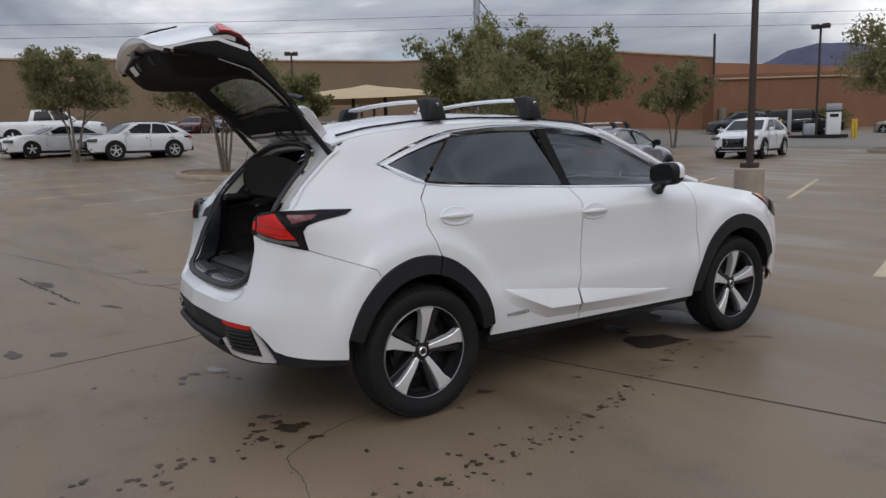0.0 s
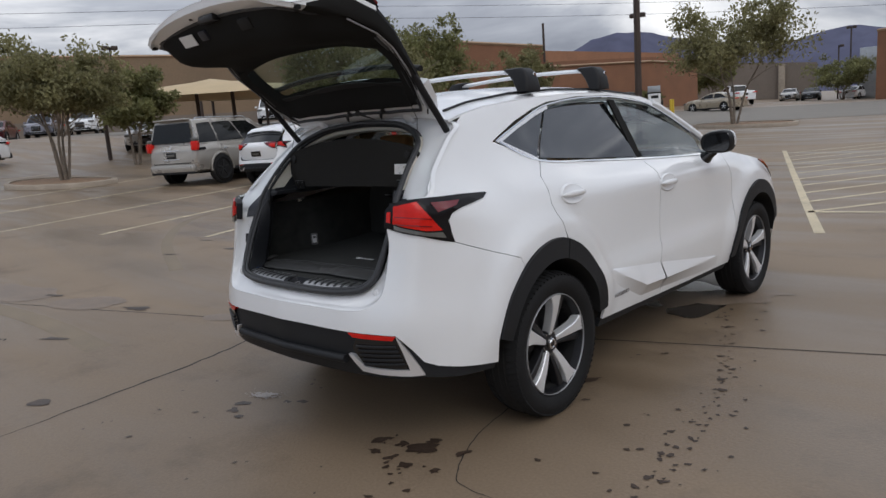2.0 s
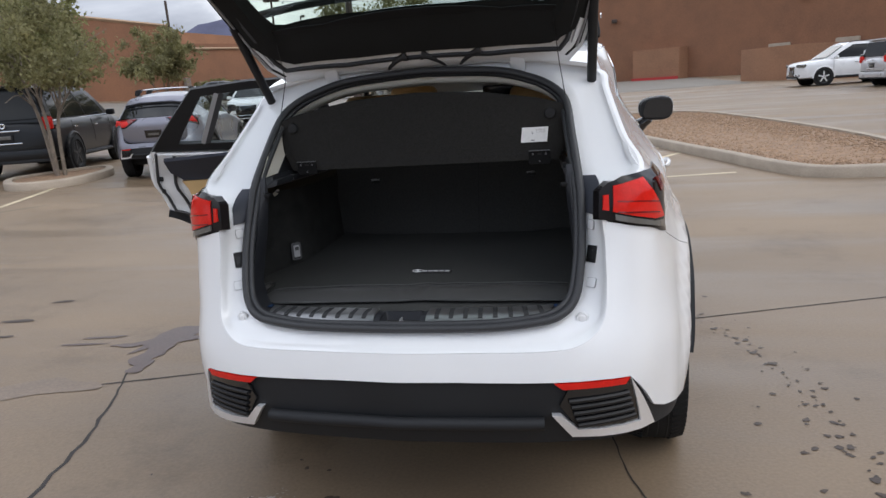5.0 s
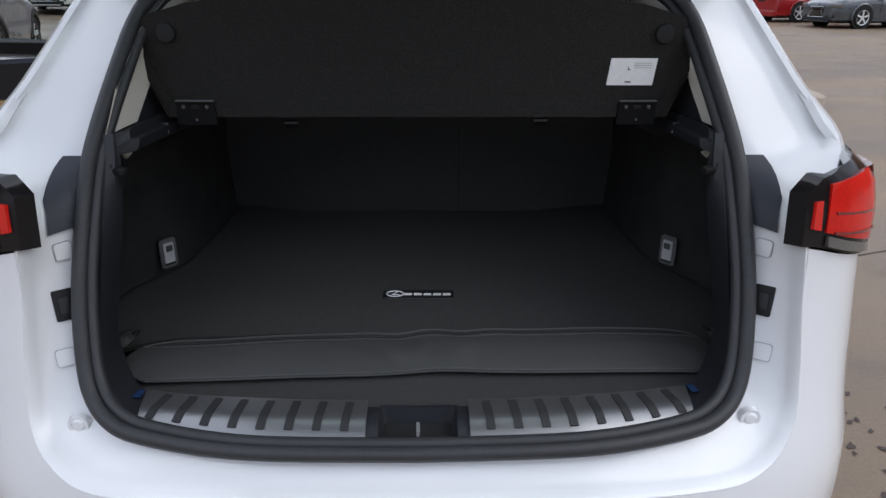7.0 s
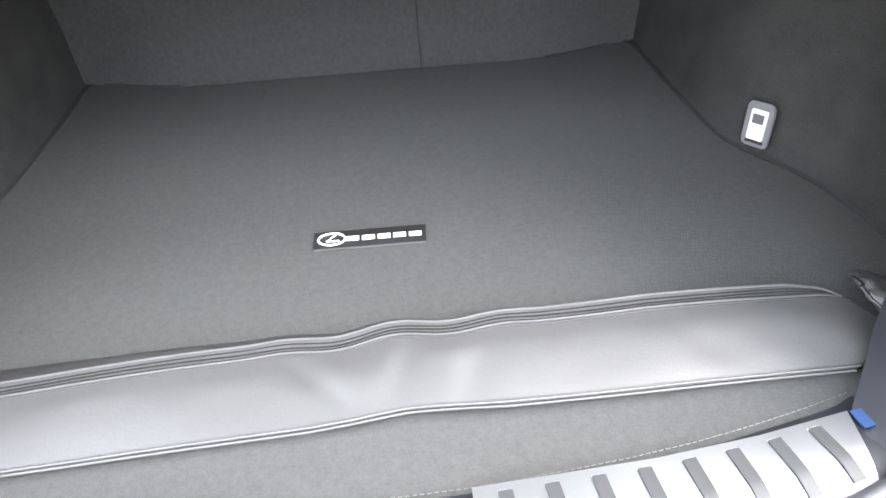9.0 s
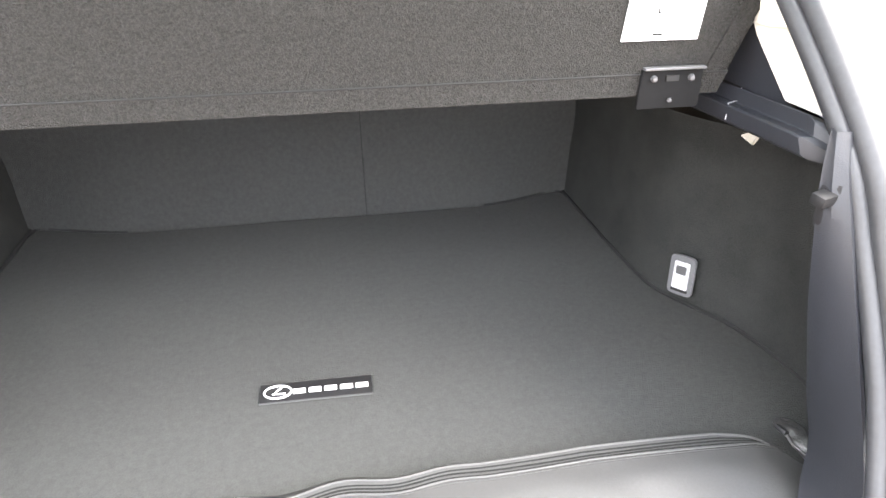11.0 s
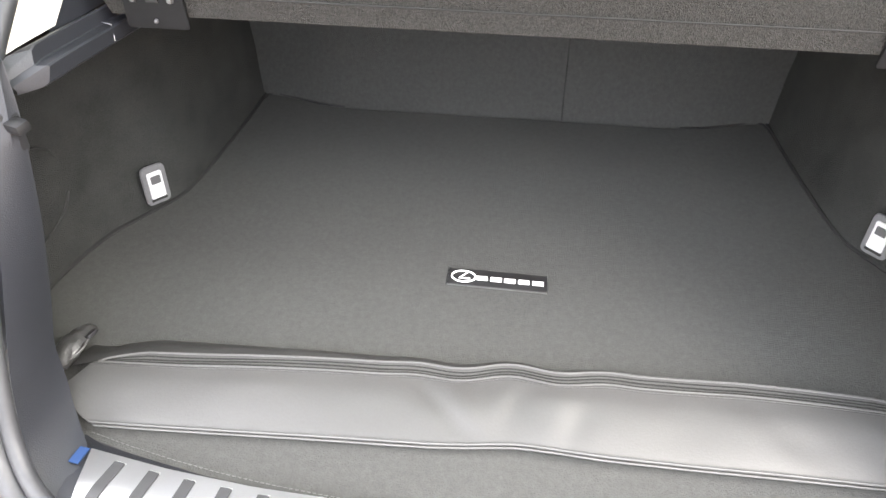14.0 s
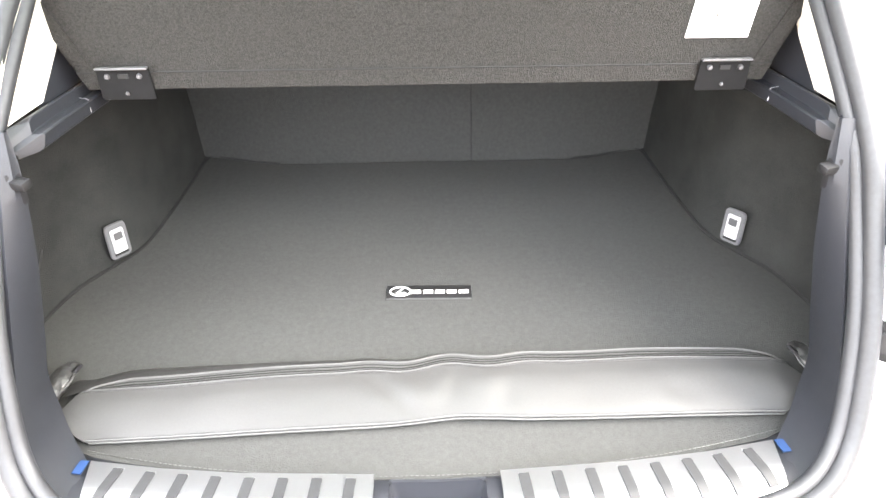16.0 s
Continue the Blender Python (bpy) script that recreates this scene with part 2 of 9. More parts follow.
def tube(points, radius, sides=10, closed=False, caps=True):
    """A round bar along points; radius may be a list."""
    pts = [Vector(p) for p in points]
    n = len(pts)
    rad = radius if isinstance(radius, (list, tuple)) else [radius] * n
    verts, faces = [], []
    up = Vector((0.13, 0.31, 0.94))
    for i, p in enumerate(pts):
        a = pts[(i - 1) % n] if (closed or i) else p
        b = pts[(i + 1) % n] if (closed or i < n - 1) else p
        d = (b - a).normalized()
        u = d.cross(up)
        if u.length < 0.05:
            u = d.cross(Vector((1, 0, 0)))
        u.normalize()
        w = u.cross(d)
        for k in range(sides):
            t = 2 * math.pi * k / sides
            verts.append(p + rad[i] * (math.cos(t) * u + math.sin(t) * w))
    for i in range(n if closed else n - 1):
        j = (i + 1) % n
        for k in range(sides):
            k2 = (k + 1) % sides
            faces.append((i * sides + k, i * sides + k2, j * sides + k2, j * sides + k))
    if caps and not closed:
        faces.append(tuple(range(sides))[::-1])
        faces.append(tuple((n - 1) * sides + k for k in range(sides)))
    return raw(verts, faces)


def spline(points, per=6, closed=False):
    """Points along a Catmull-Rom curve."""
    p = [Vector(q) for q in points]
    n, out = len(p), []
    for i in range(n if closed else n - 1):
        p0 = p[(i - 1) % n] if (closed or i) else p[0]
        p1, p2 = p[i], p[(i + 1) % n]
        p3 = p[(i + 2) % n] if (closed or i < n - 2) else p[-1]
        for k in range(per):
            t = k / per
            out.append(0.5 * ((2 * p1) + (p2 - p0) * t + (2 * p0 - 5 * p1 + 4 * p2 - p3) * t * t + (3 * p1 - p0 - 3 * p2 + p3) * t ** 3))
    if not closed:
        out.append(p[-1])
    return out


def loft(rows, closed=False):
    """A sheet through rows of equally many points."""
    n, verts, faces = len(rows[0]), [], []
    for r in rows:
        verts += [Vector(q) for q in r]
    for i in range(len(rows) - 1):
        for k in range(n if closed else n - 1):
            k2 = (k + 1) % n
            faces.append((i * n + k, i * n + k2, (i + 1) * n + k2, (i + 1) * n + k))
    return raw(verts, faces)


def thicken(bm, d):
    """Gives an open sheet a back, d behind its faces."""
    bm.normal_update()
    geom = bm.verts[:] + bm.edges[:] + bm.faces[:]
    bmesh.ops.recalc_face_normals(bm, faces=bm.faces[:])
    bmesh.ops.solidify(bm, geom=bm.faces[:], thickness=d)
    return bm


def lathe(profile, axis="x", segs=48, closed=False):
    """A body of revolution; profile in (radius, along)."""
    verts, faces, n = [], [], len(profile)
    for i in range(segs):
        t = 2 * math.pi * i / segs
        c, s_ = math.cos(t), math.sin(t)
        for r, a in profile:
            verts.append((a, r * c, r * s_) if axis == "x" else ((r * c, r * s_, a) if axis == "z" else (r * s_, a, r * c)))
    for i in range(segs):
        j = (i + 1) % segs
        for k in range(n if closed else n - 1):
            k2 = (k + 1) % n
            faces.append((i * n + k, i * n + k2, j * n + k2, j * n + k))
    bm = raw(verts, faces)
    bmesh.ops.remove_doubles(bm, verts=bm.verts[:], dist=1e-5)
    bmesh.ops.recalc_face_normals(bm, faces=bm.faces[:])
    return bm


def extrude_poly(pts, depth, to3d, bevel=0.0):
    """A slab of a flat outline; to3d maps (a, b, depth) to a place."""
    n = len(pts)
    verts = [to3d(a, b, 0.0) for a, b in pts] + [to3d(a, b, depth) for a, b in pts]
    faces = [tuple(range(n)), tuple(range(2 * n - 1, n - 1, -1))] + [(i, (i + 1) % n, n + (i + 1) % n, n + i) for i in range(n)]
    bm = raw(verts, faces)
    bmesh.ops.recalc_face_normals(bm, faces=bm.faces[:])
    if bevel:
        bmesh.ops.bevel(bm, geom=[e for e in bm.edges if e.calc_face_angle(0) > 0.6], offset=bevel, segments=2, affect="EDGES")
    return bm


def rounded(pts, r, seg=4):
    """Rounds the corners of a flat outline."""
    out, n = [], len(pts)
    for i in range(n):
        p, a, b = Vector(pts[i]), Vector(pts[i - 1]), Vector(pts[(i + 1) % n])
        ra = min(r, (a - p).length * 0.45)
        rb = min(r, (b - p).length * 0.45)
        s0, s1 = p + (a - p).normalized() * ra, p + (b - p).normalized() * rb
        for k in range(seg + 1):
            t = k / seg
            q = (1 - t) ** 2 * s0 + 2 * t * (1 - t) * p + t * t * s1
            out.append((q.x, q.y))
    return out


# ---- the white crossover: its surface ----
from mathutils.geometry import delaunay_2d_cdt

ZC = [0.20, 0.30, 0.40, 0.50, 0.62, 0.70, 0.85, 0.97, 1.03, 1.08, 1.14, 1.19, 1.30, 1.40, 1.50, 1.58]


def station(x, y):
    return [(a, y) for a in x]


def corner(levels, top):
    """A station of the rear corner: (z, x, y) levels below the lamp's top, and the pillar's (x, y) above it."""
    z0, x0, y0 = zip(*levels)
    return [((float(np.interp(z, z0, x0)), float(np.interp(z, z0, y0))) if z <= 1.15 else top) for z in ZC]


MIDX = [0.80, 0.855, 0.882, 0.891, 0.896, 0.876, 0.872, 0.874, 0.878, 0.862, 0.802, 0.752, 0.722, 0.690, 0.657, 0.628]
STATIONS = [
    (-1.67, corner([(0.2, 0, -0.84), (0.3, 0, -0.89), (0.4, 0, -0.935), (0.5, 0, -0.97), (0.62, 0, -0.978), (0.74, 0, -0.955), (1.15, 0, -0.955)], (0, -0.9))),
    (-1.25, corner([(0.2, 0.41, -0.82), (0.3, 0.42, -0.87), (0.4, 0.42, -0.91), (0.5, 0.43, -0.94), (0.62, 0.43, -0.947), (0.74, 0.43, -0.925), (1.15, 0.42, -0.9)], (0.45, -0.85))),
    (-1.05, corner([(0.2, 0.58, -0.79), (0.3, 0.60, -0.83), (0.4, 0.62, -0.86), (0.62, 0.62, -0.885), (0.74, 0.62, -0.865), (0.85, 0.612, -0.83), (0.97, 0.605, -0.80), (1.15, 0.60, -0.775)], (0.58, -0.80))),
    (-0.95, corner([(0.2, 0.64, -0.74), (0.3, 0.67, -0.78), (0.4, 0.70, -0.80), (0.62, 0.70, -0.83), (0.74, 0.69, -0.825), (0.85, 0.68, -0.80), (0.97, 0.66, -0.785), (1.15, 0.66, -0.755)], (0.60, -0.76))),
    (-0.80, corner([(0.2, 0.70, -0.68), (0.3, 0.74, -0.71), (0.4, 0.765, -0.72), (0.62, 0.76, -0.74), (0.74, 0.752, -0.74), (0.85, 0.74, -0.735), (0.97, 0.735, -0.72), (1.15, 0.735, -0.69)], (0.63, -0.72))),
    (-0.62, station([0.74, 0.80, 0.818, 0.822, 0.82, 0.812, 0.795, 0.776, 0.774, 0.772, 0.757, 0.700, 0.640, 0.600, 0.56, 0.50], -0.61)),
    (-0.45, station([0.76, 0.835, 0.853, 0.857, 0.856, 0.850, 0.835, 0.812, 0.802, 0.790, 0.768, 0.722, 0.655, 0.612, 0.57, 0.51], -0.45)),
    (-0.30, station([0.78, 0.845, 0.862, 0.868, 0.872, 0.872, 0.866, 0.842, 0.825, 0.803, 0.768, 0.735, 0.675, 0.630, 0.585, 0.535], -0.30)),
    (-0.10, station([0.80, 0.85, 0.866, 0.872, 0.876, 0.876, 0.874, 0.856, 0.845, 0.832, 0.803, 0.765, 0.695, 0.652, 0.612, 0.570], -0.10)),
    (0.15, station([0.80, 0.855, 0.872, 0.878, 0.88, 0.873, 0.870, 0.861, 0.855, 0.847, 0.822, 0.785, 0.720, 0.683, 0.646, 0.612], 0.15)),
    (0.60, station([0.80, 0.855, 0.880, 0.890, 0.894, 0.876, 0.872, 0.870, 0.870, 0.856, 0.806, 0.758, 0.722, 0.688, 0.652, 0.625], 0.60)),
    (1.10, station(MIDX, 1.10)),
    (1.60, station(MIDX, 1.60)),
    (2.00, station([0.80, 0.855, 0.876, 0.888, 0.893, 0.880, 0.880, 0.885, 0.884, 0.866, 0.802, 0.758, 0.724, 0.692, 0.66, 0.63], 2.00)),
    (2.30, station([0.80, 0.85, 0.88, 0.890, 0.895, 0.893, 0.893, 0.89, 0.872, 0.845, 0.78, 0.74, 0.70, 0.66, 0.62, 0.60], 2.30)),
    (2.66, station([0.80, 0.86, 0.885, 0.895, 0.90, 0.90, 0.898, 0.875, 0.845, 0.80, 0.72, 0.68, 0.64, 0.60, 0.58, 0.56], 2.66)),
    (3.00, station([0.80, 0.86, 0.88, 0.89, 0.893, 0.893, 0.885, 0.84, 0.79, 0.74, 0.66, 0.6, 0.56, 0.52, 0.5, 0.48], 3.00)),
    (3.25, station([0.76, 0.82, 0.84, 0.845, 0.845, 0.84, 0.82, 0.77, 0.72, 0.66, 0.6, 0.55, 0.5, 0.48, 0.46, 0.44], 3.22)),
    (3.45, station([0.66, 0.71, 0.73, 0.735, 0.735, 0.73, 0.71, 0.66, 0.6, 0.55, 0.5, 0.48, 0.46, 0.44, 0.42, 0.4], 3.40)),
    (3.65, station([0.46, 0.50, 0.52, 0.52, 0.52, 0.51, 0.49, 0.46, 0.42, 0.4, 0.38, 0.36, 0.34, 0.32, 0.3, 0.3], 3.53)),
    (4.00, station([0.0] * 16, 3.60)),
]
SG, ZG = np.arange(-1.67, 4.001, 0.02), np.arange(0.20, 1.581, 0.01)


def _pchip(xs, ys, q):
    xs, ys = np.array(xs, float), np.array(ys, float)
    h, d = np.diff(xs), np.diff(ys) / np.diff(xs)
    m = np.zeros(len(xs))
    for i in range(1, len(xs) - 1):
        if d[i - 1] * d[i] > 0:
            a, b = 2 * h[i] + h[i - 1], h[i] + 2 * h[i - 1]
            m[i] = (a + b) / (a / d[i - 1] + b / d[i])
    m[0], m[-1] = d[0], d[-1]
    k = np.clip(np.searchsorted(xs, q) - 1, 0, len(h) - 1)
    t = (q - xs[k]) / h[k]
    return ys[k] * (1 + 2 * t) * (1 - t) ** 2 + h[k] * m[k] * t * (1 - t) ** 2 + ys[k + 1] * t * t * (3 - 2 * t) + h[k] * m[k + 1] * t * t * (t - 1)


_sx = np.array([[_pchip(ZC, [p[i] for p in st], ZG) for _, st in STATIONS] for i in (0, 1)])
BODY = np.array([[_pchip([s for s, _ in STATIONS], _sx[i][:, j], SG) for j in range(len(ZG))] for i in (0, 1)])
# the bumper stands a little proud of the panel above it
for i_, s_v in enumerate(SG):
    w_ = min(1.0, max(0.0, (-0.40 - s_v) / 0.30))
    if w_:
        an_ = math.radians(float(np.interp(s_v, [-1.67, -1.05, -0.80, -0.60], [-90, -68, -42, -4])))
        for j_, z_v in enumerate(ZG):
            k_ = min(1.0, max(0.0, (0.748 - z_v) / 0.032))
            k_ = k_ * k_ * (3 - 2 * k_)
            BODY[0, j_, i_] += 0.007 * w_ * (k_ - 0.4) * math.cos(an_)
            BODY[1, j_, i_] += 0.007 * w_ * (k_ - 0.4) * math.sin(an_)
# rolled flare above each wheel arch
for i_, s_v in enumerate(SG):
    for j_, z_v in enumerate(ZG):
        for c_ in (0.0, 2.66):
            r_ = math.hypot((s_v - c_) / 0.462, (z_v - 0.355) / 0.532)
            if z_v > 0.36 and abs(s_v - c_) < 0.75:
                f_ = min(1.0, max(0.0, (r_ - 1.15) / 0.11))
                BODY[0, j_, i_] += (0.027 - 0.004 * min(1.0, max(0.0, (1.15 - r_) / 0.15))) * (1 - f_ * f_ * (3 - 2 * f_)) * min(1.0, (z_v - 0.36) / 0.2)
for _ in range(2):
    for i in (0, 1):
        B = BODY[i]
        B[:, 1:-1] = 0.25 * B[:, :-2] + 0.5 * B[:, 1:-1] + 0.25 * B[:, 2:]
        B[1:-1] = 0.25 * B[:-2] + 0.5 * B[1:-1] + 0.25 * B[2:]


def ahead(y):
    return y + 0.027 * max(0.0, y - 0.6)


def side(s, z):
    """The right flank: along the car's length s (round the rear corner below -0.5) and height z."""
    a = min(max((s - SG[0]) / 0.02, 0), len(SG) - 1.001)
    b = min(max((z - 0.20) / 0.01, 0), len(ZG) - 1.001)
    i, j = int(a), int(b)
    u, v = a - i, b - j
    Q = (BODY[:, j, i] * (1 - u) * (1 - v) + BODY[:, j, i + 1] * u * (1 - v) + BODY[:, j + 1, i] * (1 - u) * v + BODY[:, j + 1, i + 1] * u * v)
    return Vector((Q[0] + 0.012 * min(1.0, max(0.0, (s - 0.6) / 2)), ahead(Q[1]), z))


def pane_at(s, z):
    """The side glass leans in a little more than the pillars."""
    return side(s, z) + Vector((0.014 - 0.125 * (z - 1.20), 0, 0))


def tight(pts, d):
    """Draws an outline in by d."""
    n = len(pts)
    area = sum(pts[i][0] * pts[(i + 1) % n][1] - pts[(i + 1) % n][0] * pts[i][1] for i in range(n))
    sg = 1 if area > 0 else -1
    out = []
    for i in range(n):
        p, a, b = (Vector(q) for q in (pts[i], pts[i - 1], pts[(i + 1) % n]))
        e, f = (p - a).normalized(), (b - p).normalized()
        m = Vector((-(e.y + f.y), e.x + f.x))
        if m.length < 1e-6:
            m = Vector((-e.y, e.x))
        m.normalize()
        c = max(0.35, m.dot(Vector((-e.y, e.x))))
        q = p + m * (sg * d / c)
        out.append((q.x, q.y))
    return out


def dense(pts, step):
    out, n = [], len(pts)
    for i in range(n):
        a, b = Vector(pts[i]), Vector(pts[(i + 1) % n])
        k = max(1, int((b - a).length / step))
        out += [tuple(a.lerp(b, j / k)) for j in range(k)]
    return out


def inside(p, poly):
    c, n = False, len(poly)
    for i in range(n):
        (x0, y0), (x1, y1) = poly[i], poly[(i + 1) % n]
        if (y0 > p[1]) != (y1 > p[1]) and p[0] < (x1 - x0) * (p[1] - y0) / (y1 - y0) + x0:
            c = not c
    return c


def panel(outline, fn, off=0.0, thick=0.012, step=0.05, gap=0.0022, flip=False, bulge=0.0):
    """A curved sheet of an outline on a surface fn(a, b), off in front of it, with a rolled edge and thickness."""
    poly = dense(tight(outline, gap) if gap else outline, step)
    arr = np.array(poly)
    n = len(poly)
    pts = [Vector(p) for p in poly]
    (a0, b0), (a1, b1) = arr.min(0), arr.max(0)
    for a in np.arange(a0 + step / 2, a1, step):
        for b in np.arange(b0 + step / 2, b1, step):
            if inside((a, b), poly) and np.min(np.hypot(arr[:, 0] - a, arr[:, 1] - b)) > step * 0.45:
                pts.append(Vector((a, b)))
    vs, _, fs, *_ = delaunay_2d_cdt(pts, [], [list(range(n))], 1, 1e-6)
    front, back, rim = [], [], []
    e = 0.012
    for v in vs:
        p = fn(v.x, v.y)
        nn = (fn(v.x + e, v.y) - fn(v.x - e, v.y)).cross(fn(v.x, v.y + e) - fn(v.x, v.y - e))
        nn = nn.normalized() if nn.length > 1e-9 else Vector((1, 0, 0))
        dd = off
        if bulge:
            dist = float(np.min(np.hypot(arr[:, 0] - v.x, arr[:, 1] - v.y)))
            dd += bulge * min(1.0, dist / (6 * abs(bulge))) ** 0.5
        front.append(p + nn * dd)
        back.append(p + nn * (off - thick))
    N = len(front)
    faces = [tuple(f) for f in fs]
    edge = {}
    for f in faces:
        for i in range(len(f)):
            edge[(f[i], f[(i + 1) % len(f)])] = 1
    walls = [(b, a, a + N, b + N) for (a, b) in edge if (b, a) not in edge]
    faces += [tuple(i + N for i in f[::-1]) for f in fs] + walls
    verts = front + back
    if flip:
        verts = [Vector((-v.x, v.y, v.z)) for v in verts]
        faces = [f[::-1] for f in faces]
    bm = raw(verts, faces)
    bmesh.ops.recalc_face_normals(bm, faces=bm.faces[:])
    return bm


def strip(path, fn, width, off, thick, flip=False, step=0.05):
    """A narrow band along a path on a surface."""
    p = [Vector(q) for q in path]
    left, right = [], []
    for i in range(len(p)):
        d = (p[min(i + 1, len(p) - 1)] - p[max(i - 1, 0)]).normalized()
        w = (width[i] if isinstance(width, list) else width) / 2
        left.append(tuple(p[i] + Vector((-d.y, d.x)) * w))
        right.append(tuple(p[i] - Vector((-d.y, d.x)) * w))
    return panel(left + right[::-1], fn, off, thick, step, 0, flip)


def path2(pts, per=5):
    return [(q.x, q.y) for q in spline([(a, b, 0) for a, b in pts], per)]


# wheel arches, round the wheel centres
def arch(cy, outer, t0, t1, k=22):
    a, b, cz = (0.462, 0.532, 0.355) if outer else (0.383, 0.432, 0.355)
    return [(cy + a * math.sin(t), cz + b * math.cos(t)) for t in np.linspace(radians(t0), radians(t1), k)]


BELT = [(-0.10, 1.362), (0.12, 1.252), (0.60, 1.212), (1.14, 1.176), (1.60, 1.152), (1.96, 1.138)]
TOPL = [(-0.10, 1.362), (0.069, 1.436), (0.222, 1.488), (0.368, 1.520), (0.66, 1.546), (1.00, 1.548), (1.27, 1.522), (1.45, 1.488), (1.68, 1.396), (1.90, 1.288), (1.965, 1.245)]


REAR_EDGE = [(-0.685, 1.172), (-0.60, 1.240), (-0.53, 1.300), (-0.41, 1.400), (-0.33, 1.46), (-0.27, 1.500)]
car = tagged(empty("crossover_car"), "pearl white crossover with open tailgate on the concrete lot", "car")

DOOR_R = [(0.12, 1.250), (0.058, 1.18), (0.052, 1.045), (0.085, 0.955), (0.112, 0.880)]
DOOR_M = [(1.130, 1.174), (1.160, 1.096), (1.150, 0.95), (1.137, 0.79), (1.127, 0.651), (1.095, 0.555), (1.120, 0.44), (1.117, 0.353)]
DOOR_F = [(2.165, 1.150), (2.200, 0.983), (2.212, 0.747), (2.205, 0.515), (2.208, 0.330)]
ROOF_Y = [-0.36, -0.27, -0.1, 0.2, 0.6, 1.0, 1.4, 1.55, 1.68, 1.91, 2.17, 2.34]
ROOF_E = [1.478, 1.505, 1.538, 1.566, 1.582, 1.580, 1.548, 1.505, 1.445, 1.335, 1.205, 1.145]
ROOF_C = [1.536, 1.560, 1.603, 1.646, 1.660, 1.655, 1.620, 1.598, 1.562, 1.435, 1.270, 1.170]


def roof_edge(y):
    z = float(np.interp(y, ROOF_Y, ROOF_E))
    return side(y, min(z, 1.575)).x - 0.004, z


def over(u, y):
    """Roof and windscreen: u from -1 to 1 across, y along."""
    xe, ze = roof_edge(y)
    zc = float(np.interp(y, ROOF_Y, ROOF_C))
    fwd = 0.10 * (1 - u * u) * min(1.0, max(0.0, (y - 1.5) / 0.5))
    return Vector((u * xe, ahead(y) + fwd, ze + (zc - ze) * (1 - abs(u) ** 2.4)))


def bonnet(x, y):
    z = float(np.interp(y, [2.2, 2.3, 2.54, 2.87, 3.09, 3.3, 3.5], [1.185, 1.175, 1.140, 1.085, 1.03, 0.95, 0.85]))
    return Vector((x, ahead(y), z - 0.035 * (abs(x) / 0.72) ** 3 + 0.012 * math.exp(-((abs(x) - 0.42) / 0.08) ** 2)))


roof_rows = [[over(u, y) for u in np.linspace(-1, 1, 29)] for y in np.linspace(-0.355, 1.66, 36)]
part("roof", thicken(loft(roof_rows), 0.012), PAINT, car)
ws = [[over(u, y) + Vector((0, 0, 0.002)) for u in np.linspace(-0.95, 0.95, 25)] for y in np.linspace(1.675, 2.33, 16)]
wsc = part("windscreen", thicken(loft(ws), 0.005), CLEARGLASS, car)
wsc.visible_shadow = False
part("bonnet", panel([(-0.76, 2.36), (0, 2.44), (0.76, 2.36), (0.76, 2.8), (0.70, 3.15), (0.52, 3.38), (0.25, 3.46), (-0.25, 3.46), (-0.52, 3.38), (-0.70, 3.15), (-0.76, 2.8)], bonnet, 0, 0.012, 0.07), PAINT, car)
for g in (-1, 1):
    groove = [over(g * 0.84, y) + Vector((0, 0, 0.004)) for y in np.linspace(-0.28, 1.55, 24)]
    part("roof_drip_strip", tube(groove, 0.007, 6), BLACK, car)
    part("a_pillar", tube([over(g, y) + Vector((0, 0, -0.012)) for y in np.linspace(1.5, 2.34, 14)], 0.024, 8), PAINT, car)



def rear(s, z):
    """The flank carried on round the back to the other side."""
    if s >= -1.67:
        return side(s, z)
    p = side(-3.34 - s, z)
    return Vector((-p.x, p.y, p.z))


def whole(half):
    """A right-hand outline, from centre top to centre bottom, with its mirror image."""
    return half + [(-3.34 - a, b) for a, b in half[::-1]]


BUMP_LOW = [(-0.44, 0.400), (-0.484, 0.408), (-0.66, 0.432), (-0.80, 0.455), (-0.885, 0.480), (-0.94, 0.54), (-1.004, 0.606), (-1.10, 0.612), (-1.228, 0.617), (-1.5, 0.622)]
EDGE_Q = [(-1.60, 0.706), (-1.44, 0.706), (-1.25, 0.706), (-1.155, 0.716), (-1.085, 0.762), (-1.062, 0.85), (-1.055, 0.975), (-1.05, 1.042)]
bump = path2(EDGE_Q, 4) + [(-0.80, 1.006), (-0.594, 0.967), (-0.275, 0.846)] + arch(0, True, -33, -74, 10) + BUMP_LOW
part("rear_bumper_skin", panel(whole(bump), rear, 0.0, 0.012, 0.045, 0.001), PAINT, car)
low = [(-1.5, 0.622)] + BUMP_LOW[::-1][1:] + [(-0.45, 0.372), (-0.66, 0.385), (-0.90, 0.408), (-1.19, 0.408), (-1.44, 0.405)]
part("lower_bumper", panel(whole(low), rear, -0.012, 0.02, 0.05, 0), CLAD, car, "dark grey textured plastic")
part("bumper_lip", tube([rear(q, 0.492) + Vector((0, -0.002, 0)) for q in np.linspace(-2.08, -1.26, 21)], 0.019, 10), CLAD, car)

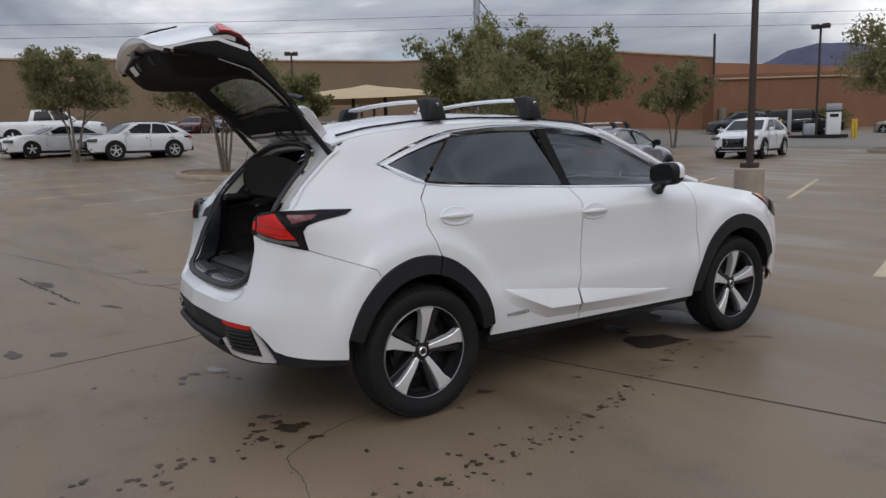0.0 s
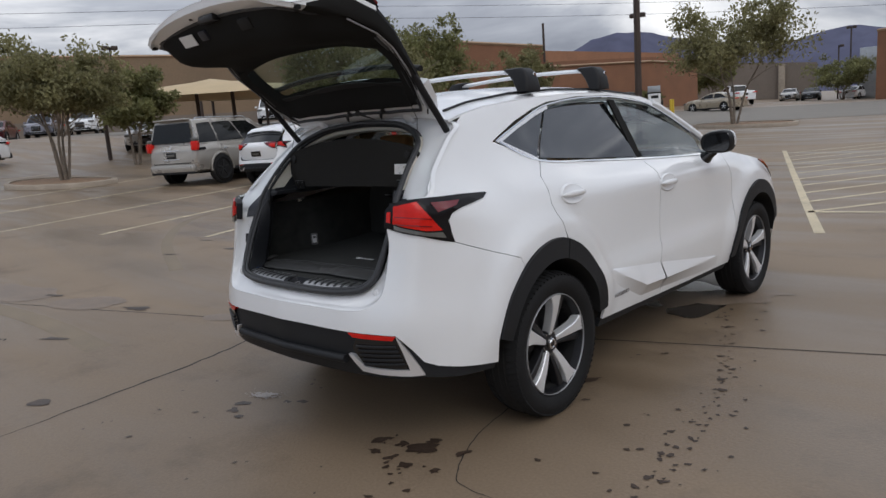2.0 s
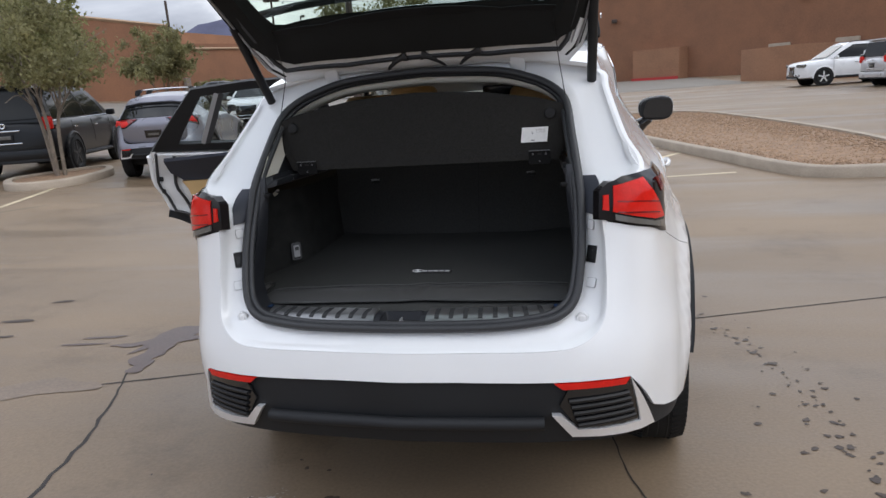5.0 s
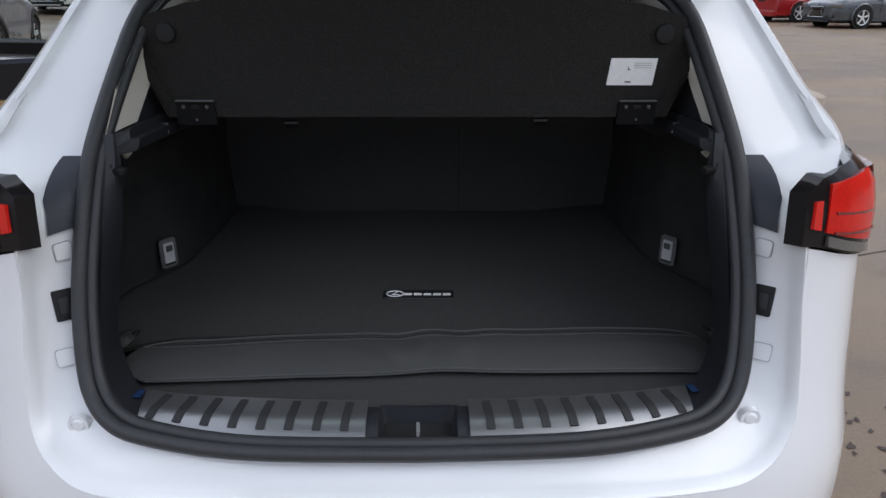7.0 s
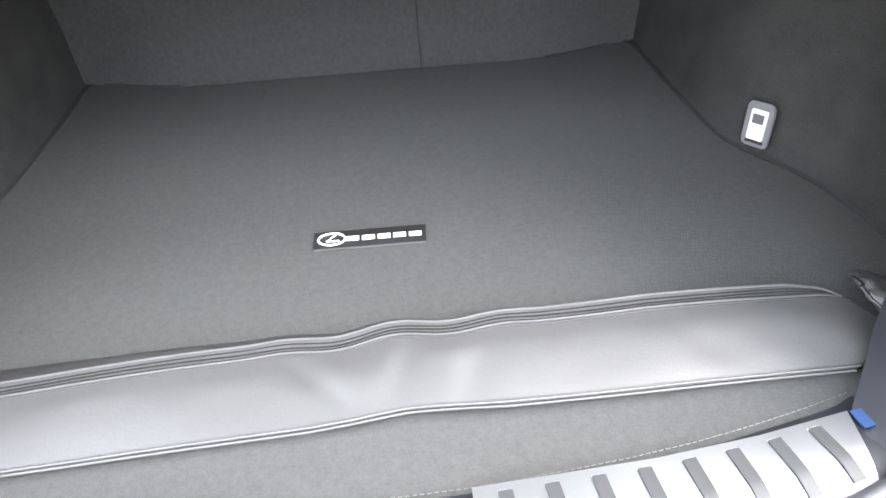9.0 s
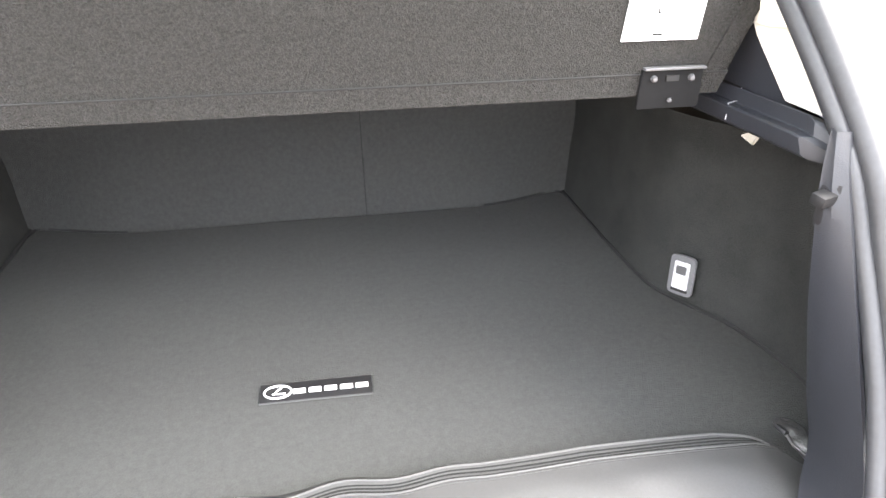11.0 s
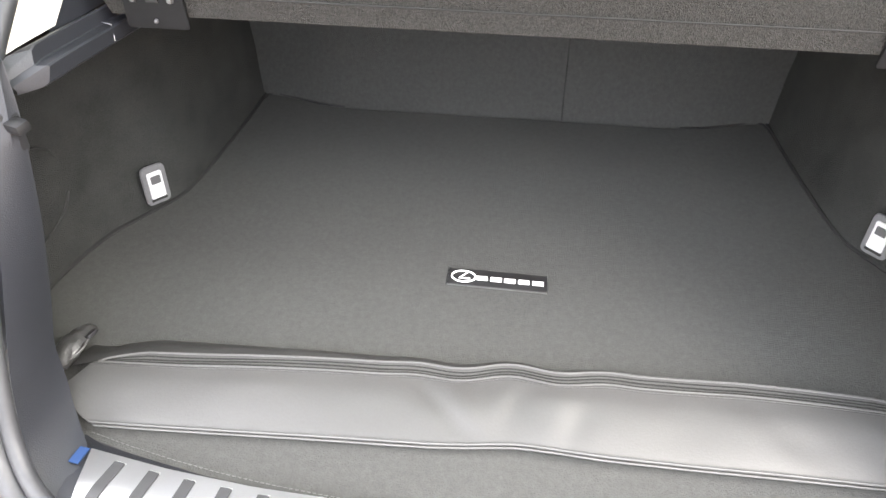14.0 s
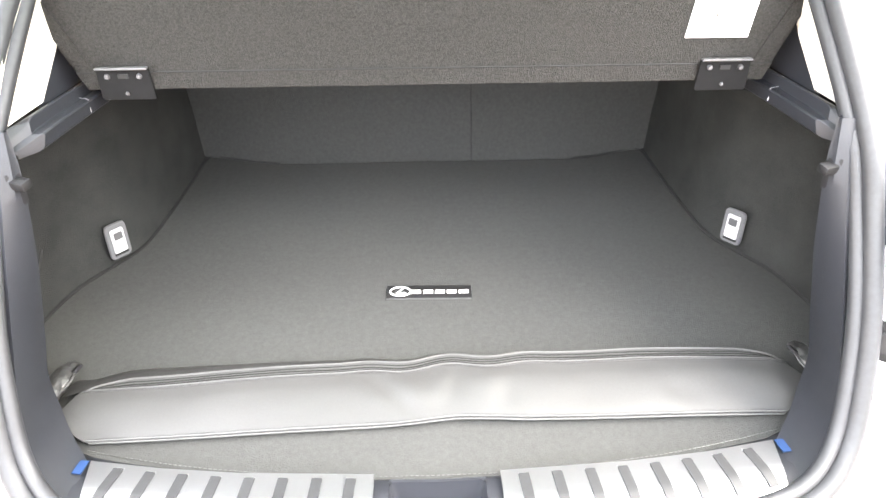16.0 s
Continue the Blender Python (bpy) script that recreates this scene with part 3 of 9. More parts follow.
for sgn, fl in ((1, False), (-1, True)):
    # dark inner shell behind the gaps
    part("inner_shell", panel([(-1.0, 0.42), (-0.45, 0.36), (-0.44, 0.55)] + arch(0, True, -55, 55, 9) + [(0.44, 0.55), (0.45, 0.34), (2.2, 0.34)] + [(2.22, 0.5)] + arch(2.66, True, -60, 62, 9) + [(3.10, 0.5), (3.2, 0.3), (3.45, 0.3), (3.45, 0.85), (3.0, 0.98), (2.4, 1.05), (1.96, 1.10), (1.1, 1.12), (0.3, 1.16), (-0.3, 1.10), (-0.9, 1.10)], side, -0.03, 0.004, 0.09, 0, fl), UNDER, car)
    # rear quarter with its pillar
    quarter = [(-1.03, 1.07), (-0.70, 1.045), (-0.63, 1.0), (-0.594, 0.967), (-0.275, 0.846)] + arch(0, True, -33, 14, 12) + DOOR_R[::-1] + [(-0.135, 1.366), (0.05, 1.452), (0.21, 1.506), (0.36, 1.538), (0.66, 1.562), (1.00, 1.563), (1.27, 1.537), (1.45, 1.503), (1.62, 1.44)] + [(1.55, 1.500), (1.4, 1.544), (1.0, 1.575), (0.6, 1.577), (0.2, 1.562), (-0.1, 1.534)] + REAR_EDGE[::-1] + [(-1.0, 1.15)]
    part("quarter_panel", panel(quarter, side, 0, 0.012, 0.045, 0.002, fl), PAINT, car)
    # corner grille, its bright frame and reflector
    grille = [(-1.005, 0.590), (-1.19, 0.594), (-1.215, 0.545), (-1.165, 0.468), (-1.10, 0.460), (-0.96, 0.452)]
    part("corner_grille", panel(grille, side, 0.000, 0.01, 0.05, 0, fl), GLOSSBLACK, car)
    for k in range(5):
        z = 0.478 + 0.020 * k
        part("grille_slat", tube([(sgn * q.x, q.y - 0.004, q.z) for q in (side(s, z) for s in np.linspace(-1.165 - 0.006 * k, -0.985 - 0.006 * k, 9))], 0.0065, 6), BLACK, car)
    bright = [(-1.004, 0.604), (-0.955, 0.525), (-0.893, 0.424), (-0.97, 0.424), (-1.10, 0.432), (-1.18, 0.442), (-1.238, 0.518), (-1.212, 0.516), (-1.165, 0.466), (-1.10, 0.457), (-0.968, 0.452), (-0.985, 0.53)]
    part("bright_frame", panel(bright, side, 0.006, 0.02, 0.04, 0, fl), SATIN, car, "satin chrome bumper frame")
    part("reflector", panel([(-1.005, 0.604), (-1.228, 0.614), (-1.205, 0.596), (-1.02, 0.587)], side, 0.003, 0.015, 0.04, 0, fl), REDLENS, car, "red bumper reflector")
    # arch cladding
    for cy in (0.0, 2.66):
        for a0, a1 in ((-73, 13.6), (14.4, 80)) if cy == 0 else ((-88, 68),):
            if fl and a1 == 80:
                continue
            ring = arch(cy, True, a0, a1, 20) + arch(cy, False, a0, a1, 20)[::-1]
            part("arch_cladding", panel(ring, side, 0.014, 0.03, 0.05, 0.001, fl), CLAD, car, "dark grey wheel arch trim")
        inn = [side(y, max(z, 0.25)) for y, z in arch(cy, False, -78, 78, 24)]
        well = [[Vector((sgn * (q.x + 0.01 - d), q.y, q.z)) for q in inn] for d in (0, 0.05, 0.28)]
        part("wheel_well", loft(well), UNDER, car)
        part("well_back", box((sgn * 0.60, cy, 0.58), (0.02, 0.74, 0.36)), UNDER, car)
    part("sill_trim", panel([(0.44, 0.364), (1.12, 0.350), (2.19, 0.326), (2.18, 0.292), (1.1, 0.312), (0.43, 0.325)], side, -0.010, 0.03, 0.06, 0, fl), CLAD, car)
    # front wing and nose
    wing = [(3.05, 1.005), (2.9, 1.035), (2.54, 1.10), (2.34, 1.135), (2.165, 1.150)] + DOOR_F[1:-1] + arch(2.66, True, -80, 40, 18) + [(3.06, 0.80), (3.12, 0.90)]
    part("front_wing", panel(wing, side, 0, 0.012, 0.05, 0.002, fl), PAINT, car)
    nose = arch(2.66, True, 41, 70, 8) + [(3.10, 0.42), (3.3, 0.32), (3.65, 0.30), (4.0, 0.30), (4.0, 0.86), (3.65, 0.88), (3.45, 0.90), (3.30, 0.80), (3.12, 0.88), (3.06, 0.80)]
    part("front_bumper", panel(nose, side, 0, 0.012, 0.06, 0.002, fl), PAINT, car)
    part("headlamp", panel([(2.93, 1.02), (3.06, 1.005), (3.25, 0.95), (3.44, 0.905), (3.30, 0.81), (3.13, 0.885)], side, 0.004, 0.03, 0.05, 0.003, fl), SMOKE, car, "headlamp with amber corner lens")
    part("amber_marker", panel([(2.95, 1.012), (3.06, 0.998), (3.10, 0.93), (3.05, 0.96)], side, 0.008, 0.01, 0.03, 0, fl), plain("amber_lens", (0.65, 0.12, 0.01), 0.12, 0, 0.6), car)
    part("front_grille", panel([(3.62, 0.84), (4.0, 0.84), (4.0, 0.36), (3.55, 0.36), (3.72, 0.6)], side, 0.006, 0.02, 0.07, 0, fl), GLOSSBLACK, car)
    # tail lamp on the body
    lamp = part("tail_lamp", panel([(-1.080, 1.048), (-1.074, 1.128), (-1.03, 1.150), (-0.93, 1.161), (-0.70, 1.163), (-0.50, 1.160), (-0.345, 1.152), (-0.335, 1.146), (-0.375, 1.127), (-0.52, 1.106), (-0.588, 1.088), (-0.617, 1.060), (-0.605, 1.01), (-0.590, 0.966), (-0.80, 1.004), (-1.0, 1.037)], side, 0.004, 0.03, 0.03, 0.001, fl, 0.006), SMOKE, car, "smoked tail lamp with red lenses")
    part("red_lens", panel([(-1.022, 1.066), (-1.015, 1.140), (-0.852, 1.147), (-0.815, 1.112), (-0.672, 1.026), (-0.80, 1.030)], side, 0.013, 0.02, 0.03, 0, fl, 0.003), REDLENS, lamp, "bright red lens")
    for zz in (1.058, 1.088):
        part("lens_rib", strip([(-1.0, zz + 0.006), (-0.90, zz), (-0.76, zz - 0.012)], side, 0.0035, 0.0175, 0.004, fl), DARKRED, lamp)
    part("side_lens", panel([(-0.762, 1.140), (-0.53, 1.136), (-0.56, 1.117), (-0.705, 1.101)], side, 0.013, 0.012, 0.03, 0, fl), DARKRED, lamp)
    part("inner_lens", panel([(-1.066, 1.075), (-1.062, 1.115), (-1.040, 1.115), (-1.040, 1.070)], side, 0.013, 0.012, 0.03, 0, fl), REDLENS, lamp)
    part("clear_lens", panel([(-1.01, 1.043), (-1.012, 1.060), (-0.80, 1.024), (-0.672, 1.018), (-0.65, 0.992), (-0.80, 1.010)], side, 0.012, 0.012, 0.03, 0, fl), CLEARLENS, lamp)
    # windows
    quarterglass = [(-0.075, 1.362), (0.118, 1.268), (0.355, 1.506), (0.222, 1.472), (0.069, 1.422)]
    qg = part("quarter_window", panel(quarterglass, pane_at, -0.008, 0.005, 0.06, 0.002, fl), GLASS, car, "dark tinted glass")
    part("quarter_trim", panel([(-0.116, 1.366), (0.069, 1.440), (0.222, 1.492), (0.36, 1.523), (0.355, 1.506), (0.222, 1.472), (0.069, 1.422), (-0.075, 1.362), (0.118, 1.268), (0.118, 1.252)], side, -0.001, 0.008, 0.04, 0, fl), SATIN, car, "satin chrome window surround")
    part("b_pillar", panel([(1.095, 1.184), (1.170, 1.178), (1.050, 1.536), (0.985, 1.54)], side, -0.004, 0.012, 0.06, 0, fl), DULL, car)
    ch = path2(BELT[:-1] + [(1.90, 1.141)], 5)
    part("chrome_belt_strip", strip(ch, side, 0.009, 0.004, 0.012, fl), CHROME, car)
    ct = path2([(-0.118, 1.366), (0.069, 1.442), (0.222, 1.494), (0.368, 1.527), (0.66, 1.553), (1.00, 1.554), (1.27, 1.528), (1.45, 1.494), (1.68, 1.403), (1.90, 1.295)], 5)
    part("chrome_roof_strip", strip(ct, side, 0.0065, 0.004, 0.012, fl), CHROME, car)
    # door mirror
    mz = Matrix.Diagonal((sgn, 1, 1, 1))
    def shell(c, size, cut, keep=None):
        """A rounded pod, its back cut flat."""
        bm_ = bmesh.new()
        bmesh.ops.create_uvsphere(bm_, u_segments=24, v_segments=14, radius=1.0)
        if keep:
            bmesh.ops.delete(bm_, geom=[v for v in bm_.verts if not keep(v.co)], context="VERTS")
        for v in bm_.verts:
            q = [math.copysign(abs(k) ** 0.72, k) for k in v.co]
            t_ = 1.0 - 0.22 * (1 - q[0]) / 2 * (1 if q[2] > 0 else 0.4)
            v.co = Vector((c[0] + q[0] * size[0], c[1] + max(q[1], cut) * size[1], c[2] + q[2] * size[2] * t_))
        return bm_
    head = shell((0.965, 1.800, 1.226), (0.104, 0.095, 0.078), -0.55)
    bmesh.ops.transform(head, matrix=mz, verts=head.verts)
    bmesh.ops.recalc_face_normals(head, faces=head.faces[:])
    mir = part("door_mirror", head, BLACK, car, "black door mirror with white cap")
    cap = thicken(shell((0.965, 1.803, 1.228), (0.107, 0.098, 0.081), -0.2, lambda q: q.y > -0.12 and q.z > -0.42), 0.003)
    foot = tube([(0.868, 1.835, 1.120), (0.895, 1.825, 1.140), (0.930, 1.815, 1.165)], [0.045, 0.034, 0.030], 12)
    mglass = extrude_poly(rounded([(0.880, 1.172), (1.052, 1.166), (1.056, 1.286), (0.905, 1.276)], 0.035), 0.004, lambda a_, b_, d_: Vector((a_, 1.744 + d_, b_)))
    mir.location.y = 0.035
    for nm, bm_, mt in (("mirror_cap", cap, PAINT), ("mirror_arm", foot, GLOSSBLACK), ("mirror_glass", mglass, GLOSSBLACK)):
        bmesh.ops.transform(bm_, matrix=mz, verts=bm_.verts)
        bmesh.ops.recalc_face_normals(bm_, faces=bm_.faces[:])
        part(nm, bm_, mt, mir)


# ---- doors ----
def handle(y, z, parent, fl, sgn):
    rings = []
    # a shallow dish with a proud rim, and a slim bar across it
    for f, o in ((1.06, 0.0005), (1.0, 0.0060), (0.94, 0.0072), (0.86, 0.0050), (0.6, 0.0022), (0.3, 0.0012), (0.02, 0.0010)):
        rings.append([side(y + 0.104 * f * math.cos(t), z + 0.050 * f * math.sin(t)) + Vector((o, 0, 0)) for t in np.linspace(0, 2 * math.pi, 40, endpoint=False)])
    bm = loft([[Vector((sgn * q.x, q.y, q.z)) for q in r] for r in rings], True)
    bmesh.ops.recalc_face_normals(bm, faces=bm.faces[:])
    part("handle_cup", bm, PAINT, parent)
    rows_ = []
    for a in np.linspace(-0.104, 0.104, 15):
        k = 1 - (abs(a) / 0.106) ** 2.6
        c = side(y + a, z) + Vector((0.007 + 0.019 * k, 0, 0.003 * k))
        rows_.append([Vector((sgn * (c.x + 0.0085 * k * math.cos(t) + 0.002 * math.cos(t)), c.y, c.z + (0.003 + 0.0125 * k) * math.sin(t))) for t in np.linspace(0, 2 * math.pi, 12, endpoint=False)])
    bm = loft(rows_, True)
    bmesh.ops.recalc_face_normals(bm, faces=bm.faces[:])
    part("door_handle", bm, PAINT, parent, "body-coloured pull handle")


def door(which, fl, sgn):
    if which == "rear":
        skin = DOOR_R + arch(0, True, 15, 76, 14) + [(0.440, 0.370)] + DOOR_M[::-1] + [(0.6, 1.209)]
        glass = [(0.135, 1.268), (0.60, 1.226), (1.095, 1.194), (0.985, 1.538), (0.66, 1.536), (0.37, 1.508)]
    else:
        skin = DOOR_M + DOOR_F[::-1] + [(1.96, 1.136), (1.6, 1.149)]
        glass = [(1.170, 1.19), (1.60, 1.166), (1.93, 1.150), (1.93, 1.262), (1.68, 1.382), (1.45, 1.474), (1.27, 1.508), (1.050, 1.532)]
    d = part(which + "_door", panel(skin, side, 0, 0.014, 0.045, 0.0034, fl), PAINT, car, "pearl white door with bright belt strip")
    w = part("door_window", panel(glass, pane_at, -0.010, 0.005, 0.07, 0.003, fl), GLASS if which == "rear" else FRONTGLASS, d, "dark tinted glass" if which == "rear" else "lightly tinted glass")
    w.visible_shadow = which == "rear"
    handle(0.245 if which == "rear" else 1.25, 1.075 if which == "rear" else 1.022, d, fl, sgn)
    # lower crease: an upward facet that stands out and folds back under
    def crest(y):
        return float(np.interp(y, [0.513, 1.08, 1.98], [0.633, 0.560, 0.425])), float(np.interp(y, [0.513, 0.855, 1.15, 1.98], [0.630, 0.474, 0.462, 0.420]))
    rows = []
    y0, y1 = (0.515, 1.090) if which == "rear" else (1.105, 1.975)
    for y in np.linspace(y0, y1, 26):
        top, low_ = crest(y)
        out_ = 0.040 * min(1.0, (top - low_) / 0.09)
        pts_ = [side(y, top) + Vector((0.0006, 0, 0)), side(y, low_ + 0.010) + Vector((out_ * 0.92, 0, 0)), side(y, low_) + Vector((out_, 0, 0)), side(y, low_ - 0.012) + Vector((out_ * 0.75, 0, 0)), side(y, low_ - 0.07) + Vector((-0.001, 0, 0))]
        rows.append([Vector((sgn * q.x, q.y, q.z)) for q in pts_])
    bl_ = loft(rows)
    bmesh.ops.recalc_face_normals(bl_, faces=bl_.faces[:])
    part("crease_blade", bl_, PAINT, d, "", True, 30)
    return d


door("front", False, 1)
rear_r = door("rear", False, 1)
door("front", True, -1)
# "HYBRID" badge low on the right rear door
txt = bpy.data.curves.new("badge_text", "FONT")
txt.body, txt.size, txt.extrude, txt.align_x, txt.align_y, txt.shear = "HYBRID", 0.040, 0.0015, "CENTER", "CENTER", 0.25
tob = new("badge_text", txt)
tob.matrix_basis = Matrix.Translation((0.8975, 0.626, 0.476)) @ pose(0, 0, 0, 90, 0, 90) @ Matrix.Diagonal((1.15, 0.72, 1, 1))
bpy.context.view_layer.update()
tme = bpy.data.meshes.new_from_object(tob.evaluated_get(bpy.context.evaluated_depsgraph_get()))
tme.transform(tob.matrix_world)
tme.materials.clear()
tme.materials.append(plain("badge_chrome", (0.35, 0.36, 0.38), 0.2, 1.0))
bpy.data.objects.remove(tob)
badge = new("badge", tme)
badge.parent, badge["label"] = rear_r, "chrome script badge"

# the left rear door stands open, swung about its front edge
HINGE = (-0.862, 1.14)


def swing(bm):
    bmesh.ops.transform(bm, matrix=Matrix.Translation((-HINGE[0], -HINGE[1], 0)), verts=bm.verts)
    return bm


open_m = pose(HINGE[0], HINGE[1], 0, 0, 0, -66)
skin = DOOR_R + arch(0, True, 15, 76, 14) + [(0.440, 0.370)] + DOOR_M[::-1] + [(0.6, 1.209)]
od = part("rear_door", swing(panel(skin, side, 0, 0.014, 0.05, 0.002, True)), PAINT, car, "open white door showing tan inner trim")
od.matrix_basis = open_m
ring = arch(0, True, 14.4, 80, 20) + [(a * 0.91, 0.355 + (b - 0.355) * 0.92) for a, b in arch(0, True, 14.4, 80, 20)[::-1]]
part("arch_cladding", swing(panel(ring, side, 0.006, 0.035, 0.05, 0.001, True)), CLAD, od, "dark grey wheel arch trim")
frame_o = [(0.10, 1.235), (0.60, 1.205), (1.13, 1.170), (1.00, 1.560), (0.66, 1.560), (0.36, 1.535)]
frame_i = [(0.245, 1.262), (0.60, 1.240), (1.055, 1.212), (0.955, 1.515), (0.66, 1.520), (0.405, 1.498)]
bars = [panel([frame_o[k], frame_o[(k + 1) % 6], frame_i[(k + 1) % 6], frame_i[k]], side, -0.012, 0.035, 0.06, 0, True) for k in range(6)]
part("window_frame", swing(join(*bars)), BLACK, od)
part("division_bar", swing(strip([(0.375, 1.255), (0.485, 1.508)], side, 0.022, -0.030, 0.02, True)), GALVTRIM, od, "pale metal division bar")
part("window_channel", swing(strip([(0.402, 1.255), (0.512, 1.508)], side, 0.026, -0.026, 0.022, True)), SEAL, od)
wg = part("door_window", swing(panel(frame_i, side, -0.022, 0.005, 0.08, 0, True)), CLEARGLASS, od)
wg.visible_shadow = False
rim = DOOR_R[1:] + arch(0, True, 15, 72, 12) + [(0.462, 0.40)]
inner_all = [(q[0] + 0.030, q[1]) for q in rim] + [(1.08, 0.39), (1.10, 0.80), (1.11, 1.15), (0.6, 1.19), (0.12, 1.225)]
part("door_inner", swing(panel(inner_all, side, -0.016, 0.045, 0.05, 0, True, -0.012)), PAINT, od)
edge_ = [side(*p) for p in path2([(q[0] + 0.014, q[1] + 0.004) for q in rim], 3)]
part("door_edge_roll", swing(tube([(-q.x + 0.012, q.y, q.z) for q in edge_], 0.013, 8)), PAINT, od)
for dx, dz, wd in ((0.046, -0.004, 0.008), (0.135, -0.02, 0.009)):
    pts_ = [side(q[0] + dx, q[1] + dz) for q in path2([(0.075, 1.20)] + rim[1:], 3)]
    part("door_seal", swing(tube([(-q.x + 0.074, q.y, q.z) for q in pts_], wd, 6)), SEAL, od)
upper = [(0.155, 1.205), (0.175, 1.13), (0.235, 1.055), (0.40, 1.050), (0.50, 1.07), (0.62, 1.10), (1.08, 1.085), (1.09, 1.16), (0.6, 1.205)]
part("door_upper_trim", swing(panel(upper, side, -0.062, 0.03, 0.06, 0, True, -0.012)), NAVY, od, "slate armrest trim")
part("door_pull_strip", swing(strip([(0.45, 1.056), (0.62, 1.086), (1.07, 1.072)], side, 0.022, -0.082, 0.02, True)), GALVTRIM, od, "satin grey pull strip")
mid_p = [(0.222, 1.05), (0.40, 1.044), (0.50, 1.06), (0.62, 1.088), (1.08, 1.07), (1.08, 0.80), (0.46, 0.81), (0.37, 0.85), (0.28, 0.94)]
part("door_card", swing(panel(mid_p, side, -0.066, 0.03, 0.06, 0, True)), TAN, od, "tan leather door card")
pocket = [(0.38, 0.84), (0.47, 0.805), (1.08, 0.80), (1.07, 0.44), (0.60, 0.46), (0.53, 0.66)]
part("door_pocket", swing(panel(pocket, side, -0.070, 0.04, 0.06, 0, True, -0.012)), NAVY, od)
for zz in (1.055, 0.985):
    q = side(0.115, zz)
    part("door_latch", swing(box((-q.x + 0.068, 0.115, zz), (0.012, 0.022, 0.026), 0.005)), BLACK, od)


# ---- wheels ----
def wheel():
    w = lathe([(0.236, 0.06), (0.262, 0.092), (0.300, 0.108), (0.335, 0.104), (0.352, 0.088), (0.359, 0.05), (0.360, 0.0), (0.359, -0.05), (0.352, -0.09), (0.33, -0.108), (0.26, -0.10), (0.236, -0.08)], "x", 56)
    t = part("wheel", w, RUBBER, car, "black tyre on machined alloy wheel")
    lugs = []
    for k in range(72):
        a = 2 * math.pi * k / 72
        for g in (-1, 1):
            lugs.append(box((0, 0, 0), (0.052, 0.021, 0.010), 0.0, Matrix.Rotation(-a, 4, "X") @ Matrix.Translation((g * 0.074, 0, 0.3515)) @ pose(0, 0, 0, 0, g * 16, 12)))
    tagged(part("tread_band", join(*lugs), RUBBER, t), "", "", "", "stuff")
    for k in range(3):
        part("tread_groove", lathe([(0.3595, -0.035 + 0.035 * k - 0.004), (0.3625, -0.035 + 0.035 * k), (0.3595, -0.035 + 0.035 * k + 0.004)], "x", 48), UNDER, t)
    part("rim", lathe([(0.254, 0.072), (0.251, 0.090), (0.2485, 0.092), (0.246, 0.086)], "x", 56), GALVTRIM, t)
    part("rim_barrel", lathe([(0.243, 0.086), (0.236, 0.06), (0.228, 0.03), (0.222, -0.07)], "x", 56), DARKALLOY, t)
    part("brake_disc", lathe([(0.0, -0.012), (0.165, -0.012), (0.165, -0.03), (0.0, -0.03)], "x", 32), BRAKE, t)
    part("brake_caliper", box((-0.004, -0.125, 0.05), (0.05, 0.07, 0.14), 0.02), BRAKE, t)
    part("barrel", lathe([(0.0, -0.045), (0.225, -0.045), (0.228, 0.05)], "x", 40), UNDER, t)
    for k in range(5):
        a = 2 * math.pi * k / 5 + 0.06
        for kind in (0, 1):
            rows = []
            for r in np.linspace(0.046, 0.2455, 9):
                f = (r - 0.046) / 0.1995
                # a bright blade that widens to the rim, and a dark blade trailing it
                if kind == 0:
                    lo_, hi_ = -0.014 - 0.013 * f - 0.018 * max(0.0, f - 0.72) / 0.28, 0.012 + 0.027 * f + 0.010 * max(0.0, f - 0.85) / 0.15
                    lift_ = 0.0
                else:
                    lo_, hi_ = 0.020 + 0.036 * f, 0.034 + 0.066 * f
                    lift_ = 0.010 + 0.008 * f
                ang = a + 0.03 * f
                c = Vector((0, math.sin(ang), math.cos(ang)))
                s_ = Vector((0, math.cos(ang), -math.sin(ang)))
                fx = 0.056 + 0.030 * math.sin(f * math.pi * 0.55) - lift_
                bx = fx - 0.045
                rows.append([c * r + s_ * (lo_ - 0.003) + Vector((bx, 0, 0)), c * r + s_ * lo_ + Vector((fx - 0.003, 0, 0)), c * r + s_ * (lo_ + 0.004) + Vector((fx, 0, 0)), c * r + s_ * (hi_ - 0.004) + Vector((fx - 0.002, 0, 0)), c * r + s_ * hi_ + Vector((fx - 0.006, 0, 0)), c * r + s_ * (hi_ + 0.004) + Vector((bx, 0, 0))])
            bm = loft(rows)
            bmesh.ops.recalc_face_normals(bm, faces=bm.faces[:])
            part("spoke" if kind == 0 else "dark_spoke", bm, [ALLOY, DARKALLOY] if kind == 0 else DARKALLOY, t, "", True, 25)
            if kind == 0:
                me_ = bpy.data.objects[t.children[-1].name].data
                for p_ in me_.polygons:
                    if abs(p_.normal.x) < 0.6:
                        p_.material_index = 1
    part("hub", lathe([(0.0, 0.052), (0.056, 0.050), (0.064, 0.035), (0.064, 0.0)], "x", 28), DARKALLOY, t)
    part("centre_cap", lathe([(0.0, 0.064), (0.026, 0.062), (0.033, 0.055), (0.033, 0.045)], "x", 24), GLOSSBLACK, t)
    part("cap_ring", lathe([(0.016, 0.0645), (0.022, 0.067), (0.026, 0.0635)], "x", 24), CHROME, t)
